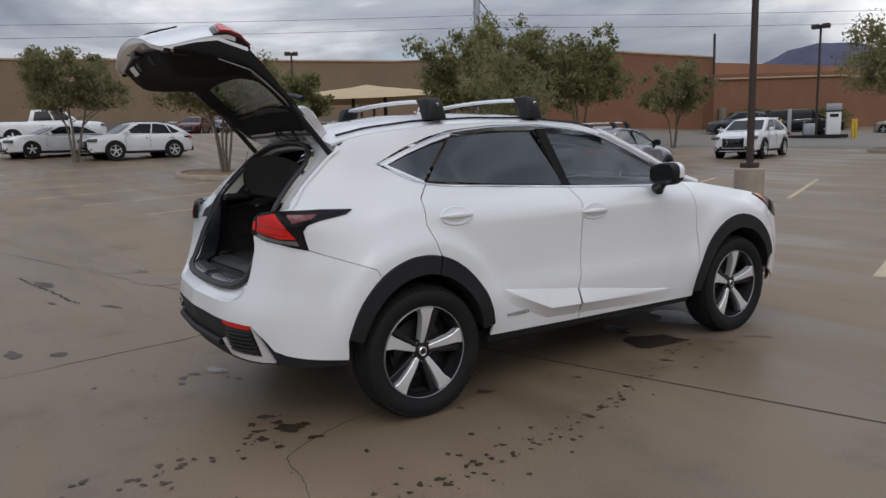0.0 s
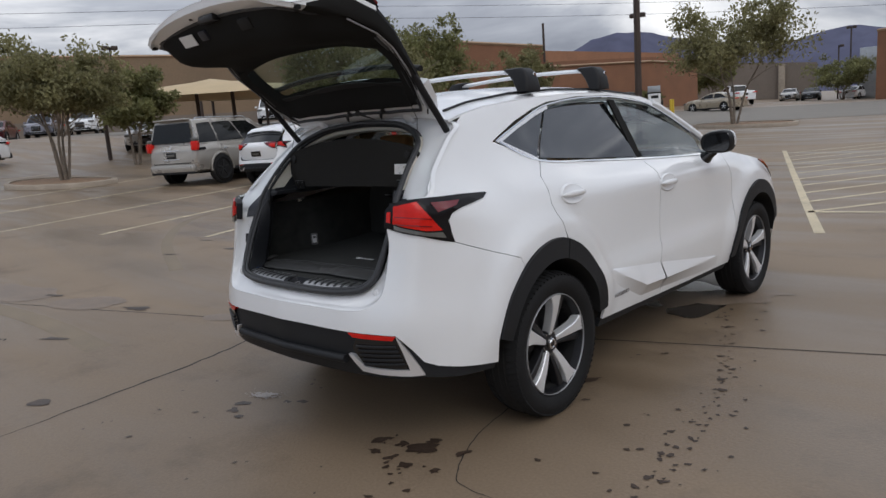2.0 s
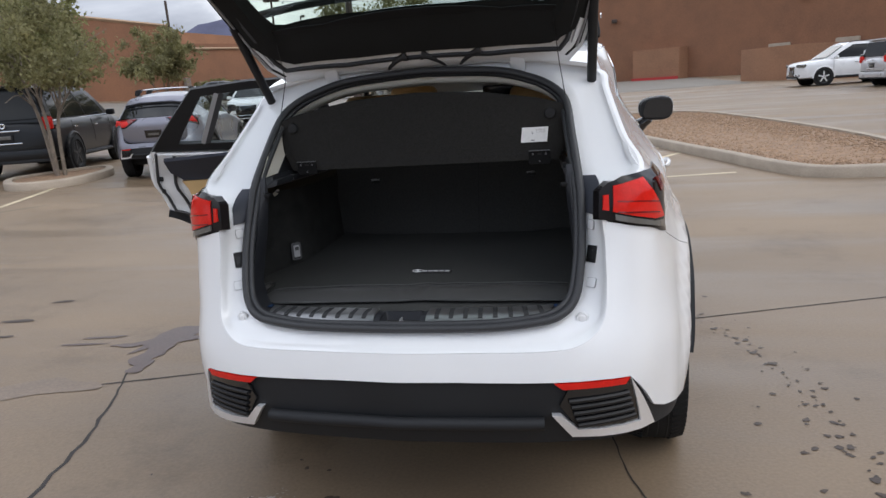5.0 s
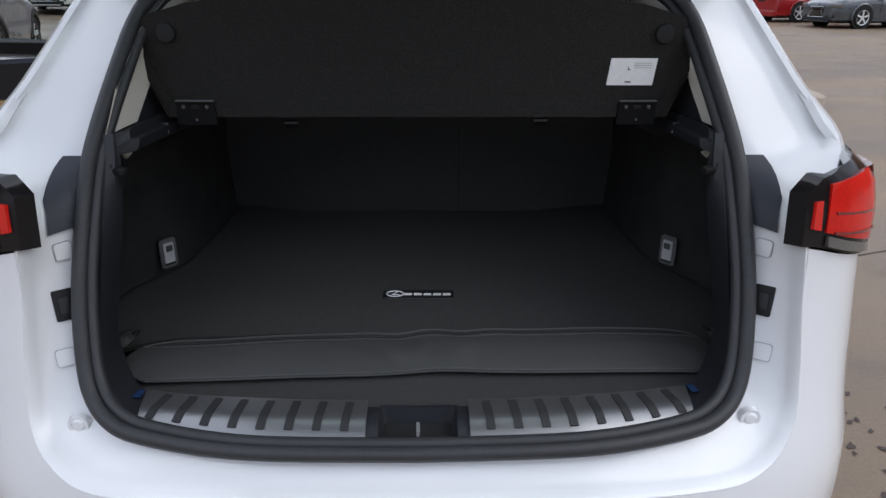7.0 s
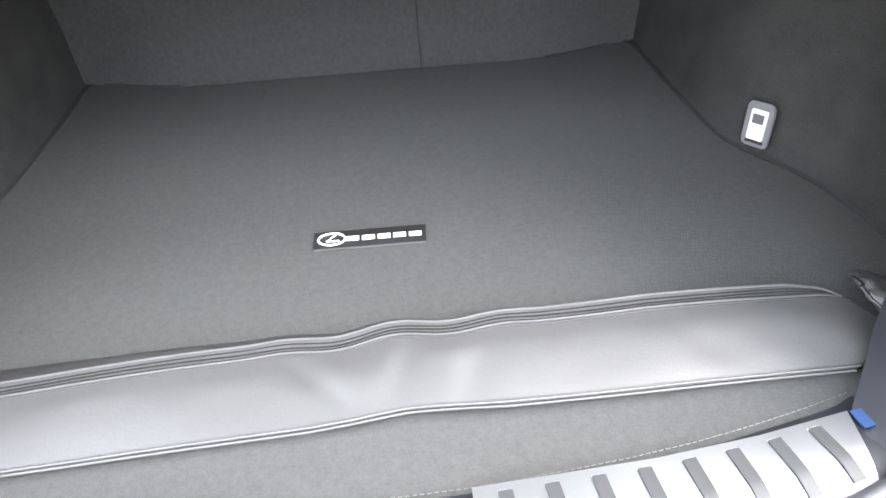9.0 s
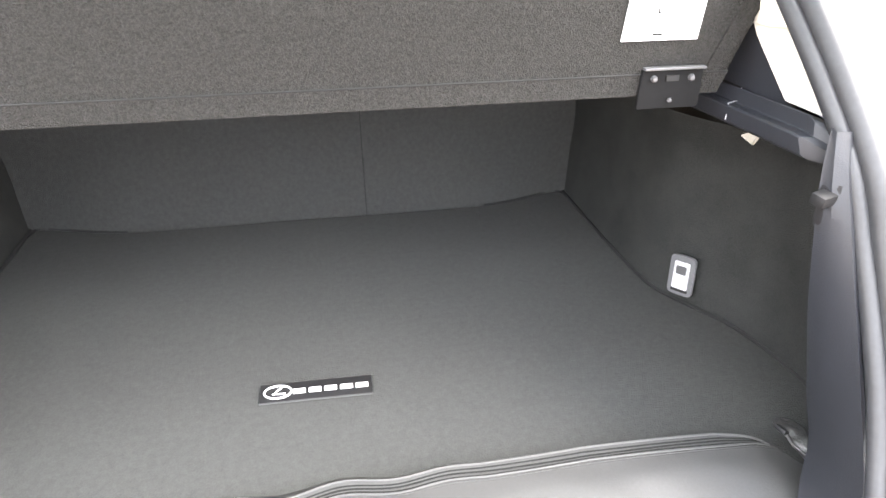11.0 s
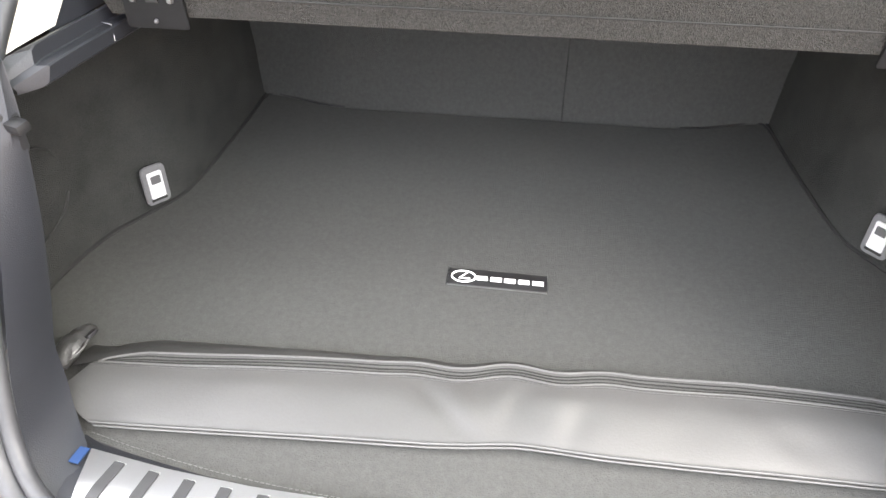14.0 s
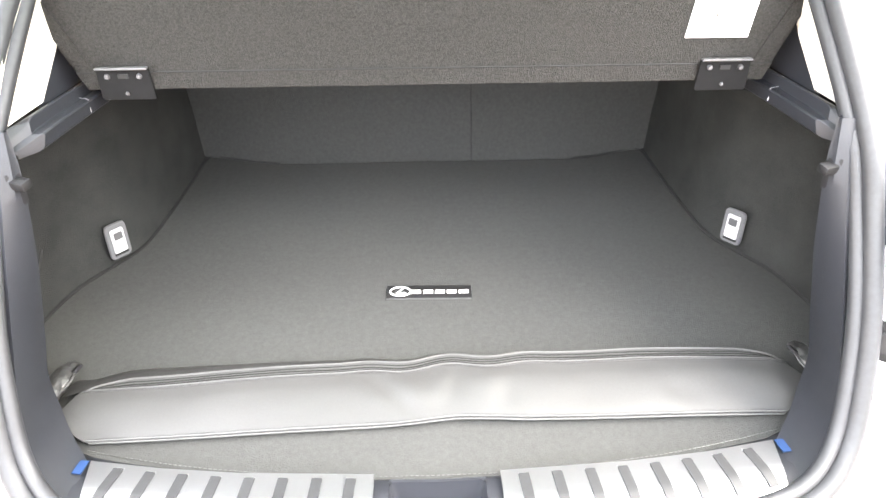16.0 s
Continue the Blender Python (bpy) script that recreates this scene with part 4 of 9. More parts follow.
    for k in range(5):
        a = 2 * math.pi * k / 5 + 0.70
        part("wheel_nut", lathe([(0.0, 0.050), (0.009, 0.050), (0.010, 0.03)], "x", 6), CHROME, t).location = (0, 0.052 * math.sin(a), 0.052 * math.cos(a))
    return t


w0 = wheel()
w0.matrix_basis = pose(0.788, 0, 0.358)
for xx, yy, rz in ((0.812, 2.716, 0), (-0.788, 0, 180), (-0.812, 2.716, 180)):
    copy_thing(w0, pose(xx, yy, 0.358, 4 if yy else -31, 0, rz))
part("underbody", box((0, 1.35, 0.31), (1.45, 3.2, 0.12), 0.04), UNDER, car)
part("axle", tube([(-0.75, 0, 0.32), (0.75, 0, 0.32)], 0.04, 8), UNDER, car)
part("rear_underside", box((0, -0.55, 0.50), (1.1, 0.45, 0.10), 0.04), UNDER, car)
part("front_floor", box((0, 2.9, 0.5), (1.3, 1.1, 0.5), 0.05), UNDER, car)

# ---- roof bars ----
for yb, zb in ((0.30, 0.0), (1.02, 0.012)):
    bar = tagged(empty("roof_rack_bar", pose(0, yb, 0)), "silver roof cross bar with black clamp feet", "roof rack", "roof bars")
    ztop = 1.704 + zb
    prof = [(-0.040, 0.0), (-0.030, 0.010), (0.0, 0.014), (0.030, 0.010), (0.040, 0.0), (0.030, -0.008), (-0.030, -0.008)]
    rows = [[Vector((x, a, ztop + 0.016 * (1 - (x / 0.5) ** 2) + c)) for a, c in prof] for x in np.linspace(-0.50, 0.50, 15)]
    part("cross_bar", loft(rows, True), ALLOY, bar, "brushed silver aero bar")
    for g in (-1, 1):
        xe, ze = roof_edge(yb)
        cols = []
        for f, wdt, x0 in ((0.0, 0.070, 0.575), (0.15, 0.068, 0.572), (0.5, 0.058, 0.555), (0.8, 0.054, 0.530), (0.95, 0.046, 0.505), (1.0, 0.030, 0.49)):
            zz = 1.600 + zb * 0.3 + f * (ztop + 0.022 - 1.600)
            tk = 0.035 + 0.03 * f if f < 0.99 else 0.04
            outl = rounded([(-wdt, -tk), (wdt, -tk), (wdt * 0.92, tk), (-wdt * 0.92, tk)], 0.02, 3)
            cols.append([Vector((g * (x0 + b), a, zz)) for a, b in outl])
        bm = loft(cols, True)
        bm.verts.ensure_lookup_table()
        bm.faces.new(bm.verts[-len(cols[0]):])
        bmesh.ops.recalc_face_normals(bm, faces=bm.faces[:])
        ft = part("clamp_foot", bm, BLACK, bar, "black plastic foot")
        part("lock", lathe([(0, 0.006), (0.010, 0.005), (0.011, 0.0)], "x", 14), CHROME, ft).location = (g * 0.612, 0.0, ztop - 0.02)


# ---- rear opening ----
RIM_IN = [(0, -0.905, 0.760), (0.25, -0.900, 0.763), (0.40, -0.878, 0.772), (0.47, -0.857, 0.787), (0.512, -0.822, 0.825), (0.528, -0.785, 0.900), (0.534, -0.745, 0.985), (0.533, -0.690, 1.090), (0.525, -0.650, 1.170), (0.507, -0.560, 1.280), (0.490, -0.470, 1.370), (0.452, -0.430, 1.415), (0.380, -0.397, 1.452), (0.25, -0.372, 1.485), (0, -0.358, 1.500)]
RIM_OUT = [side(-1.67, 0.706)] + [side(*q) for q in EDGE_Q[1:7]] + [side(-1.05, 1.085), side(-0.685, 1.172), side(-0.565, 1.270), side(-0.41, 1.400), side(-0.33, 1.460), (0.500, -0.325, 1.492), (0.29, -0.338, 1.524), (0, -0.345, 1.537)]
rin, rout = spline(RIM_IN, 6), spline(RIM_OUT, 6)


def both(pts):
    """A right-hand curve from the centre line, mirrored into a closed ring."""
    return [Vector(p) for p in pts] + [Vector((-p.x, p.y, p.z)) for p in pts[-2:0:-1]]


def between(f, dy=0.0):
    return [a.lerp(b, f) + Vector((0, dy, 0)) for a, b in zip(rin, rout)]


def chan(z, f, g):
    """A place on the side channel at height z, with its across, along and outward directions."""
    k = next(i for i in range(20, 60) if rin[i].lerp(rout[i], f).z >= z)
    p, q = rin[k].lerp(rout[k], f), rin[k - 1].lerp(rout[k - 1], f)
    t = (z - q.z) / max(1e-6, p.z - q.z)
    o, ua, ub = q.lerp(p, t) + Vector((0, 0.025, 0)), rout[k] - rin[k], (p - q).normalized()
    ua = Vector((ua.x, ua.y, 0)).normalized()
    ub = (ub - ua * ub.dot(ua)).normalized()
    o, ua, ub = (Vector((g * v.x, v.y, v.z)) for v in (o, ua, ub))
    un = ua.cross(ub)
    return o, ua, ub, un.normalized() * (1 if un.y < 0 else -1)


channel = [both(between(0.0, 0.03)), both(between(0.06, 0.026)), both(between(0.30, 0.028)), both(between(0.62, 0.024)), both(between(0.80, 0.020)), both(between(0.88, 0.014)), both(between(0.93, 0.003)), both(between(1.0, 0.0)), both([p + Vector((p.x * 0.02, 0.012, -0.004)) for p in rout])]
bm = loft(channel, True)
bmesh.ops.recalc_face_normals(bm, faces=bm.faces[:])
part("opening_channel", bm, PAINT, car, "white painted tailgate opening")
ring = both(rin)
part("rubber_seal", tube([p + Vector((0, -0.003, 0)) for p in ring], 0.0125, 12, True), SEAL, car, "black rubber door seal")
part("seal_lip", tube([Vector((p.x * 0.972, p.y + 0.008, 1.13 + (p.z - 1.13) * 0.970)) for p in ring], 0.0095, 10, True), SEAL, car)
for g in (-1, 1):
    part("lamp_side_cover", loft([[Vector((g * q.x, q.y + 0.014, q.z)) for q in (rin[i].lerp(rout[i], f) for f in [k * (1.0 if i < 44 else 1.0 - 0.13 * (i - 43)) for k in (0.08, 0.2, 0.35, 0.5, 0.62)])] for i in range(40, 48)]), NAVY, car, "dark plastic cover beside the lamp")
    for zz in (1.022, 0.862):
        for half_, dd, mt in ((0.0145, 0.0035, GALVTRIM), (0.0136, 0.0042, PAINT)):
            o, ua, ub, un = chan(zz, 0.45, g)
            part("plug_rim" if mt is GALVTRIM else "plug_cover", extrude_poly(rounded([(-half_, -half_), (half_, -half_), (half_, half_), (-half_, half_)], 0.006), 0.004, lambda a, b, d: o + ua * a + ub * b + un * (dd - 0.004 + d)), mt, car)
    o, ua, ub, un = chan(0.940, 0.42, g)
    part("latch_pocket", extrude_poly(rounded([(-0.016, -0.025), (0.016, -0.025), (0.016, 0.025), (-0.016, 0.025)], 0.003), 0.007, lambda a, b, d: o + ua * a + ub * b + un * (d - 0.004)), BLACK, car, "black latch pocket")
    part("latch_tongue", extrude_poly(rounded([(-0.006, -0.014), (0.009, -0.014), (0.009, 0.012), (-0.006, 0.012)], 0.002), 0.010, lambda a, b, d: o + ua * a + ub * b + un * (d - 0.004)), DARKALLOY, car)
    part("bump_stop", lathe([(0.0, -0.012), (0.008, -0.012), (0.011, -0.009), (0.016, -0.010), (0.018, 0.0)], "y", 20), PAINT, car).location = (g * 0.531, -0.834, 0.772)
    # gas strut and ball joint
    s0, s1 = Vector((g * 0.570, -0.330, 1.400)), Vector((g * 0.588, -0.690, 1.850))
    st = part("tailgate_strut", tube([s0, s0.lerp(s1, 0.62), s0.lerp(s1, 0.62), s1], [0.0155, 0.0155, 0.011, 0.011], 12), BLACK, car, "black powered strut")
    part("strut_joint", lathe([(0.0, -0.022), (0.02, -0.018), (0.022, 0.0), (0.02, 0.018), (0, 0.022)], "z", 12), BLACK, st).location = s0 + Vector((0, 0, -0.006))
    part("strut_bracket", box(s0 + Vector((g * 0.006, 0.006, -0.03)), (0.022, 0.03, 0.075), 0.006, pose(0, 0, 0, 18, 0, 0)), BLACK, st)
    part("lid_cord", tube([(g * 0.492, -0.475, 1.365), (g * 0.470, -0.44, 1.50), (g * 0.46, -0.50, 1.62)], 0.0016, 5), BLACK, car)


# ---- tailgate, built shut, then swung up about its hinges ----
def gate(x, z):
    y = float(np.interp(z, [0.70, 0.745, 0.78, 0.88, 0.97, 1.05, 1.10, 1.16, 1.30, 1.40, 1.48, 1.54], [-0.905, -0.915, -0.925, -0.948, -0.965, -0.970, -0.956, -0.893, -0.695, -0.562, -0.455, -0.372]))
    return Vector((x, y + 0.115 * (abs(x) / 0.6) ** 2.3, z))


def flat(x, z):
    y = float(np.interp(z, [0.70, 0.75, 0.80, 1.00, 1.15, 1.30, 1.40, 1.48, 1.54], [-0.868, -0.862, -0.848, -0.815, -0.755, -0.600, -0.475, -0.38, -0.32]))
    return Vector((x, y + 0.06 * (abs(x) / 0.6) ** 2.3, z))


GATE_H = Vector((0, -0.345, 1.525))


def lift(bm):
    bmesh.ops.transform(bm, matrix=Matrix.Translation(-GATE_H), verts=bm.verts)
    return bm


GW = [(0.50, 0.722), (0.578, 0.748), (0.600, 0.80), (0.603, 0.90), (0.604, 1.00), (0.605, 1.14), (0.628, 1.20), (0.605, 1.30), (0.575, 1.39), (0.545, 1.46)]
gate_out = [(x, z) for x, z in GW] + [(0.50, 1.51), (0.25, 1.533), (-0.25, 1.533), (-0.50, 1.51)] + [(-x, z) for x, z in GW[::-1]]
n_c = len(gate_out)
gate_out += [(x, 0.722 - 0.012 * (1 - (x / 0.5) ** 2)) for x in np.linspace(-0.42, 0.42, 9)]
low_g = GW[:5] + [(0.603, 1.155), (0.3, 1.172), (-0.3, 1.172), (-0.603, 1.155)] + [(-x, z) for x, z in GW[4::-1]] + gate_out[n_c:]
tg = part("tailgate", lift(panel(low_g, gate, 0, 0.02, 0.05, 0, False)), PAINT, car, "raised white tailgate with black inner trim")
tg.matrix_basis = Matrix.Translation(GATE_H) @ pose(0, 0, 0, GATE_ANGLE, 0, 0)
gl_o = [(0.605, 1.165), (0.62, 1.20), (0.60, 1.30), (0.572, 1.385), (0.30, 1.43), (-0.30, 1.43), (-0.572, 1.385), (-0.60, 1.30), (-0.62, 1.20), (-0.605, 1.165), (-0.3, 1.180), (0.3, 1.180)]
gl = part("rear_window", lift(panel(gl_o, gate, -0.004, 0.006, 0.07, 0.004)), REARGLASS, tg, "tinted rear glass with rain drops")
spo = [(0.575, 1.39), (0.545, 1.46), (0.50, 1.51), (0.25, 1.533), (-0.25, 1.533), (-0.50, 1.51), (-0.545, 1.46), (-0.575, 1.39), (-0.30, 1.435), (0.30, 1.435)]
part("spoiler", lift(panel(spo, gate, 0.035, 0.055, 0.05, 0, False, 0.01)), PAINT, tg)
part("spoiler_underside", lift(panel([(0.585, 1.375), (0.57, 1.40), (0.545, 1.46), (0.50, 1.50), (-0.50, 1.50), (-0.545, 1.46), (-0.57, 1.40), (-0.585, 1.375), (-0.30, 1.418), (0.30, 1.418)], gate, -0.022, 0.004, 0.06, 0)), BLACK, tg)
part("spoiler_lip", lift(tube([gate(x, 1.428 - 0.045 * (abs(x) / 0.57) ** 2) + Vector((0, -0.055, 0.015)) for x in np.linspace(-0.56, 0.56, 15)], 0.014, 8)), BLACK, tg)
for g in (-1, 1):
    tl = part("gate_lamp", lift(panel([(g * 0.600, 0.985), (g * 0.605, 1.150), (g * 0.45, 1.160), (g * 0.26, 1.150), (g * 0.40, 1.06), (g * 0.50, 1.0)], gate, 0.006, 0.04, 0.04, 0, False, 0.008)), SMOKE, tg, "red tail lamp on the tailgate")
    part("red_lens", lift(panel([(g * 0.596, 1.01), (g * 0.599, 1.145), (g * 0.43, 1.152), (g * 0.29, 1.145), (g * 0.41, 1.07), (g * 0.50, 1.02)], gate, 0.017, 0.02, 0.04, 0, False)), DARKRED, tl)
    part("lens_block", lift(panel([(g * 0.590, 1.02), (g * 0.593, 1.11), (g * 0.46, 1.115), (g * 0.43, 1.07), (g * 0.51, 1.03)], gate, 0.022, 0.02, 0.04, 0, False)), REDLENS, tl)
part("plate_recess", lift(panel([(-0.26, 0.80), (0.26, 0.80), (0.29, 0.95), (-0.29, 0.95)], gate, -0.004, 0.01, 0.06, 0)), NAVY, tg)
part("plate", lift(panel([(-0.155, 0.80), (0.155, 0.80), (0.155, 0.94), (-0.155, 0.94)], gate, 0.008, 0.006, 0.08, 0)), GLOSSBLACK, tg)
part("plate_bar", lift(panel([(-0.10, 0.845), (0.10, 0.845), (0.10, 0.885), (-0.10, 0.885)], gate, 0.011, 0.003, 0.08, 0)), CLEARLENS, tg)
# inner side: white flange, black trim, window opening and rim
def rim_row(pts, k):
    """Rows of the gate's edge: the outer skin, its fold, and the inner face."""
    t12, t50, t66 = tight(gate_out, 0.012), tight(gate_out, 0.05), tight(gate_out, 0.066)
    return [[gate(*gate_out[i]) + Vector((0, 0.004, 0)) for i in pts], [gate(*gate_out[i]).lerp(flat(*gate_out[i]), 0.42 if gate_out[i][1] < 0.85 else 0.22) for i in pts], [gate(*gate_out[i]).lerp(flat(*gate_out[i]), 0.75) for i in pts], [flat(*t12[i]) for i in pts], [flat(*t50[i]) + Vector((0, 0.012, 0)) for i in pts], [flat(*t66[i]) for i in pts]][k[0]:k[1]]


n_g = len(gate_out)
for nm, idx, mt in (("gate_flange", [i % n_g for i in range(n_c - 6, n_g + 6)], PAINT), ("glass_edge", list(range(5, 10)), GLOSSBLACK), ("glass_edge", list(range(n_c - 10, n_c - 5)), GLOSSBLACK), ("hinge_edge", list(range(9, n_c - 9)), PAINT)):
    part(nm, lift(loft(rim_row(idx, (0, 2)))), mt, tg)
part("gate_lower_lip", lift(loft(rim_row([i % n_g for i in range(n_c - 3, n_g + 3)], (1, 6)))), PAINT, tg, "white painted lip round the trim")
for idx in (range(n_c - 9, n_c - 2), range(2, 9)):
    part("gate_inner_edge", lift(loft(rim_row(list(idx), (1, 6)))), DULL, tg, "black inner trim")
part("gate_hinge_panel", lift(loft(rim_row(list(range(8, n_c - 8)), (1, 6)))), PAINT, tg)
part("gate_seal", lift(tube([flat(a, b) + Vector((0, 0.012, 0)) for a, b in dense(tight(gate_out, 0.055), 0.05)], 0.009, 6, True)), SEAL, tg)
win_i = [(0.505, 1.205), (0.525, 1.25), (0.495, 1.34), (0.455, 1.39), (0.15, 1.415), (-0.15, 1.415), (-0.455, 1.39), (-0.495, 1.34), (-0.525, 1.25), (-0.505, 1.205), (-0.2, 1.19), (0.2, 1.19)]
top_t = [(0.565, 1.19), (0.585, 1.22), (0.565, 1.30), (0.535, 1.385), (0.44, 1.435), (0.2, 1.452), (-0.2, 1.452), (-0.44, 1.435), (-0.535, 1.385), (-0.565, 1.30), (-0.585, 1.22), (-0.565, 1.19)]
TRIM_Z = [0.765, 0.785, 0.81, 0.845, 0.88, 0.95, 1.02, 1.10, 1.16, 1.19]
rows = []
for z, yt in zip(TRIM_Z, (-0.845, -0.795, -0.750, -0.717, -0.705, -0.700, -0.700, -0.702, -0.698, -0.690)):
    wx = float(np.interp(z, [0.765, 0.81, 0.845, 0.95, 1.19], [0.515, 0.540, 0.555, 0.572, 0.582]))
    rows.append([Vector((u * wx, flat(u * wx, z).y + 0.004 + (max(yt, flat(0, z).y) - flat(0, z).y) * (1 - abs(u) ** 9), z)) for u in np.linspace(-1, 1, 33)])
part("gate_lower_trim", lift(loft(rows)), DULL, tg, "black inner trim")


def band(outer, inner, n=60):
    """Two outlines resampled alike and joined by a sheet."""
    def rs(p):
        q = [Vector(v) for v in p] + [Vector(p[0])]
        L = [0.0]
        for a, b in zip(q, q[1:]):
            L.append(L[-1] + (b - a).length)
        out = []
        for t in np.linspace(0, L[-1], n, endpoint=False):
            k = max(i for i in range(len(L)) if L[i] <= t + 1e-9)
            k = min(k, len(q) - 2)
            out.append(q[k].lerp(q[k + 1], (t - L[k]) / max(1e-9, L[k + 1] - L[k])))
        return out
    return rs(outer), rs(inner)


bo, bi = band(top_t, win_i)
part("gate_upper_trim", lift(loft([[flat(p.x, p.y) + Vector((0, 0.002, 0)) for p in bo], [flat(p.x, p.y) + Vector((0, 0.026, 0)) for p in bo], [flat(p.x, p.y) + Vector((0, 0.022, 0)) for p in bi], [gate(p.x, p.y) + Vector((0, 0.01, 0)) for p in bi]], True)), DULL, tg, "black inner trim")
for g in (-1, 1):
    part("gate_hinge", lift(box((g * 0.33, -0.325, 1.515), (0.05, 0.09, 0.02), 0.006, pose(0, 0, 0, 30, 0, 0))), PAINT, tg)
for x0, x1 in ((-0.038, -0.120), (0.012, 0.084), (0.215, 0.135)):
    pts_ = spline([(x0, -0.402, 1.554), (x0 + (x1 - x0) * 0.35, -0.396, 1.545), (x0 + (x1 - x0) * 0.75, -0.372, 1.532), (x1, -0.345, 1.520)], 4)
    part("wiring_boot", tube(pts_, [0.018, 0.019, 0.015, 0.011] + [0.0105] * (len(pts_) - 4), 9), SEAL, car, "black rubber wiring boot")
# pale painted flange beside the trim, with rubber stops
for g in (-1, 1):
    for d_, rad_ in ((0.022, 0.0042), (0.040, 0.0030)):
        edge_f = tight(gate_out, d_)
        idx_ = list(range(4, 10)) if g > 0 else list(range(n_c - 10, n_c - 4))
        part("gate_side_flange", lift(tube([flat(*edge_f[i]) + Vector((0, 0.010, 0)) for i in idx_], rad_, 6)), GALVTRIM, tg)
    part("gate_stop", lift(lathe([(0.0, 0.016), (0.013, 0.014), (0.016, 0.0)], "y", 14)), BLACK, tg).data.transform(Matrix.Translation(Vector((g * 0.575, -0.800, 0.777))))
    part("trim_clip", lift(lathe([(0.0, 0.010), (0.010, 0.009), (0.012, 0.0)], "y", 14)), GALVTRIM, tg).data.transform(Matrix.Translation(Vector((g * 0.535, -0.740, 1.10))))
part("gate_latch", lift(box((0.0, -0.842, 0.752), (0.12, 0.03, 0.04), 0.008)), DARKALLOY, tg, "dark metal latch")
part("pull_recess", lift(box((0, 0, 0), (0.085, 0.02, 0.05), 0.014, pose(0.215, -0.790, 0.785, -62, 0, 0))), UNDER, tg)
part("lip_plug", lift(lathe([(0.0, 0.010), (0.010, 0.009), (0.012, 0.0)], "y", 14)), BLACK, tg).data.transform(Matrix.Translation(Vector((-0.123, -0.862, 0.741))))
drops = []
rd = random.Random(8)
for _ in range(170):
    x_, z_ = rd.uniform(-0.50, 0.50), rd.uniform(1.20, 1.36)
    q_ = gate(x_, z_)
    r_ = rd.uniform(0.0012, 0.0032)
    drops.append(box(q_ + Vector((0, -0.001, 0.0)), (2 * r_, 2 * r_, 2 * r_ * rd.uniform(0.8, 1.6)), r_ * 0.8, None, 2))
part("rain_drops", lift(join(*drops)), plain("water_drop", (0.42, 0.45, 0.45), 0.1), gl, "clear rain drops on the glass")
part("gate_handle_pull", lift(box((0, 0, 0), (0.06, 0.02, 0.045), 0.012, pose(-0.115, -0.790, 0.783, -62, 0, 0))), NAVY, tg)
part("gate_label", lift(box((0, 0, 0), (0.115, 0.004, 0.052), 0, pose(-0.245, -0.782, 0.776, -62, 0, 0))), WHITE, tg, "white printed label")


# ---- cargo space ----
def floor_z(y):
    return 0.800 + 0.09 * (y + 0.45)


FLOOR_R = [(0.0, 0.030), (0.25, 0.028), (0.36, 0.034), (0.44, 0.055), (0.497, 0.064), (0.508, -0.03), (0.518, -0.138), (0.530, -0.24), (0.545, -0.292), (0.580, -0.345), (0.615, -0.400), (0.638, -0.475), (0.646, -0.55), (0.625, -0.64), (0.560, -0.715), (0.47, -0.750), (0.30, -0.785), (0.12, -0.803), (0.0, -0.806)]
fl_out = [(p.x, p.y) for p in spline([(a, b, 0) for a, b in FLOOR_R], 3)]
fl_ring = fl_out + [(-a, b) for a, b in fl_out[-2:0:-1]]
part("cargo_carpet", panel(fl_ring, lambda a, b: Vector((a, b, floor_z(b) + 0.0012 * math.sin(9 * a + 3) * math.sin(7 * b))), 0, 0.03, 0.05, 0), CARPET, car, "dark grey carpeted cargo floor")
for g in (-1, 1):
    side_row = [(g * a, b) for a, b in fl_out if a > 0.3 and b > -0.68]
    part("carpet_edge", tube([(a - g * 0.001, b, floor_z(b) + 0.0015) for a, b in side_row], 0.0024, 5), UNDER, car)
edge_row = sorted([p for p in fl_ring if p[1] < -0.72], key=lambda q: q[0])
part("carpet_edge", tube([(a, b - 0.002, floor_z(b) - 0.004) for a, b in edge_row], 0.005, 6), SEAL, car)
stit = []
row = sorted([p for p in fl_ring if p[1] < -0.735], key=lambda q: q[0])
xs = np.arange(-0.47, 0.47, 0.0068)
for x in xs:
    y = float(np.interp(x, [p[0] for p in row], [p[1] for p in row])) + 0.0085
    y2 = float(np.interp(x + 0.0042, [p[0] for p in row], [p[1] for p in row])) + 0.0085
    stit.append(tube([(x, y, floor_z(y) + 0.001), (x + 0.0042, y2, floor_z(y2) + 0.001)], 0.0007, 4))
tagged(part("edge_stitching", join(*stit), PIPING, car), "", "", "", "stuff")

# seat backs behind the cargo floor
for a0, a1 in ((-0.53, 0.1020), (0.1022, 0.53)):
    rows = []
    for z, dy in ((0.79, 0.0), (0.846, 0.004), (0.93, 0.022), (1.02, 0.05), (1.12, 0.085), (1.22, 0.12), (1.30, 0.155)):
        rows.append([Vector((x, 0.032 + dy + (0.030 * min(1.0, max(0.0, (abs(x) - 0.36) / 0.12)) if z < 0.95 else 0.0), z)) for x in np.linspace(a0, a1, 12)])
    bm = loft(rows)
    bmesh.ops.recalc_face_normals(bm, faces=bm.faces[:])
    part("rear_seat_back", thicken(bm, 0.05), SEATBACK, car, "grey carpet back of folding seat")
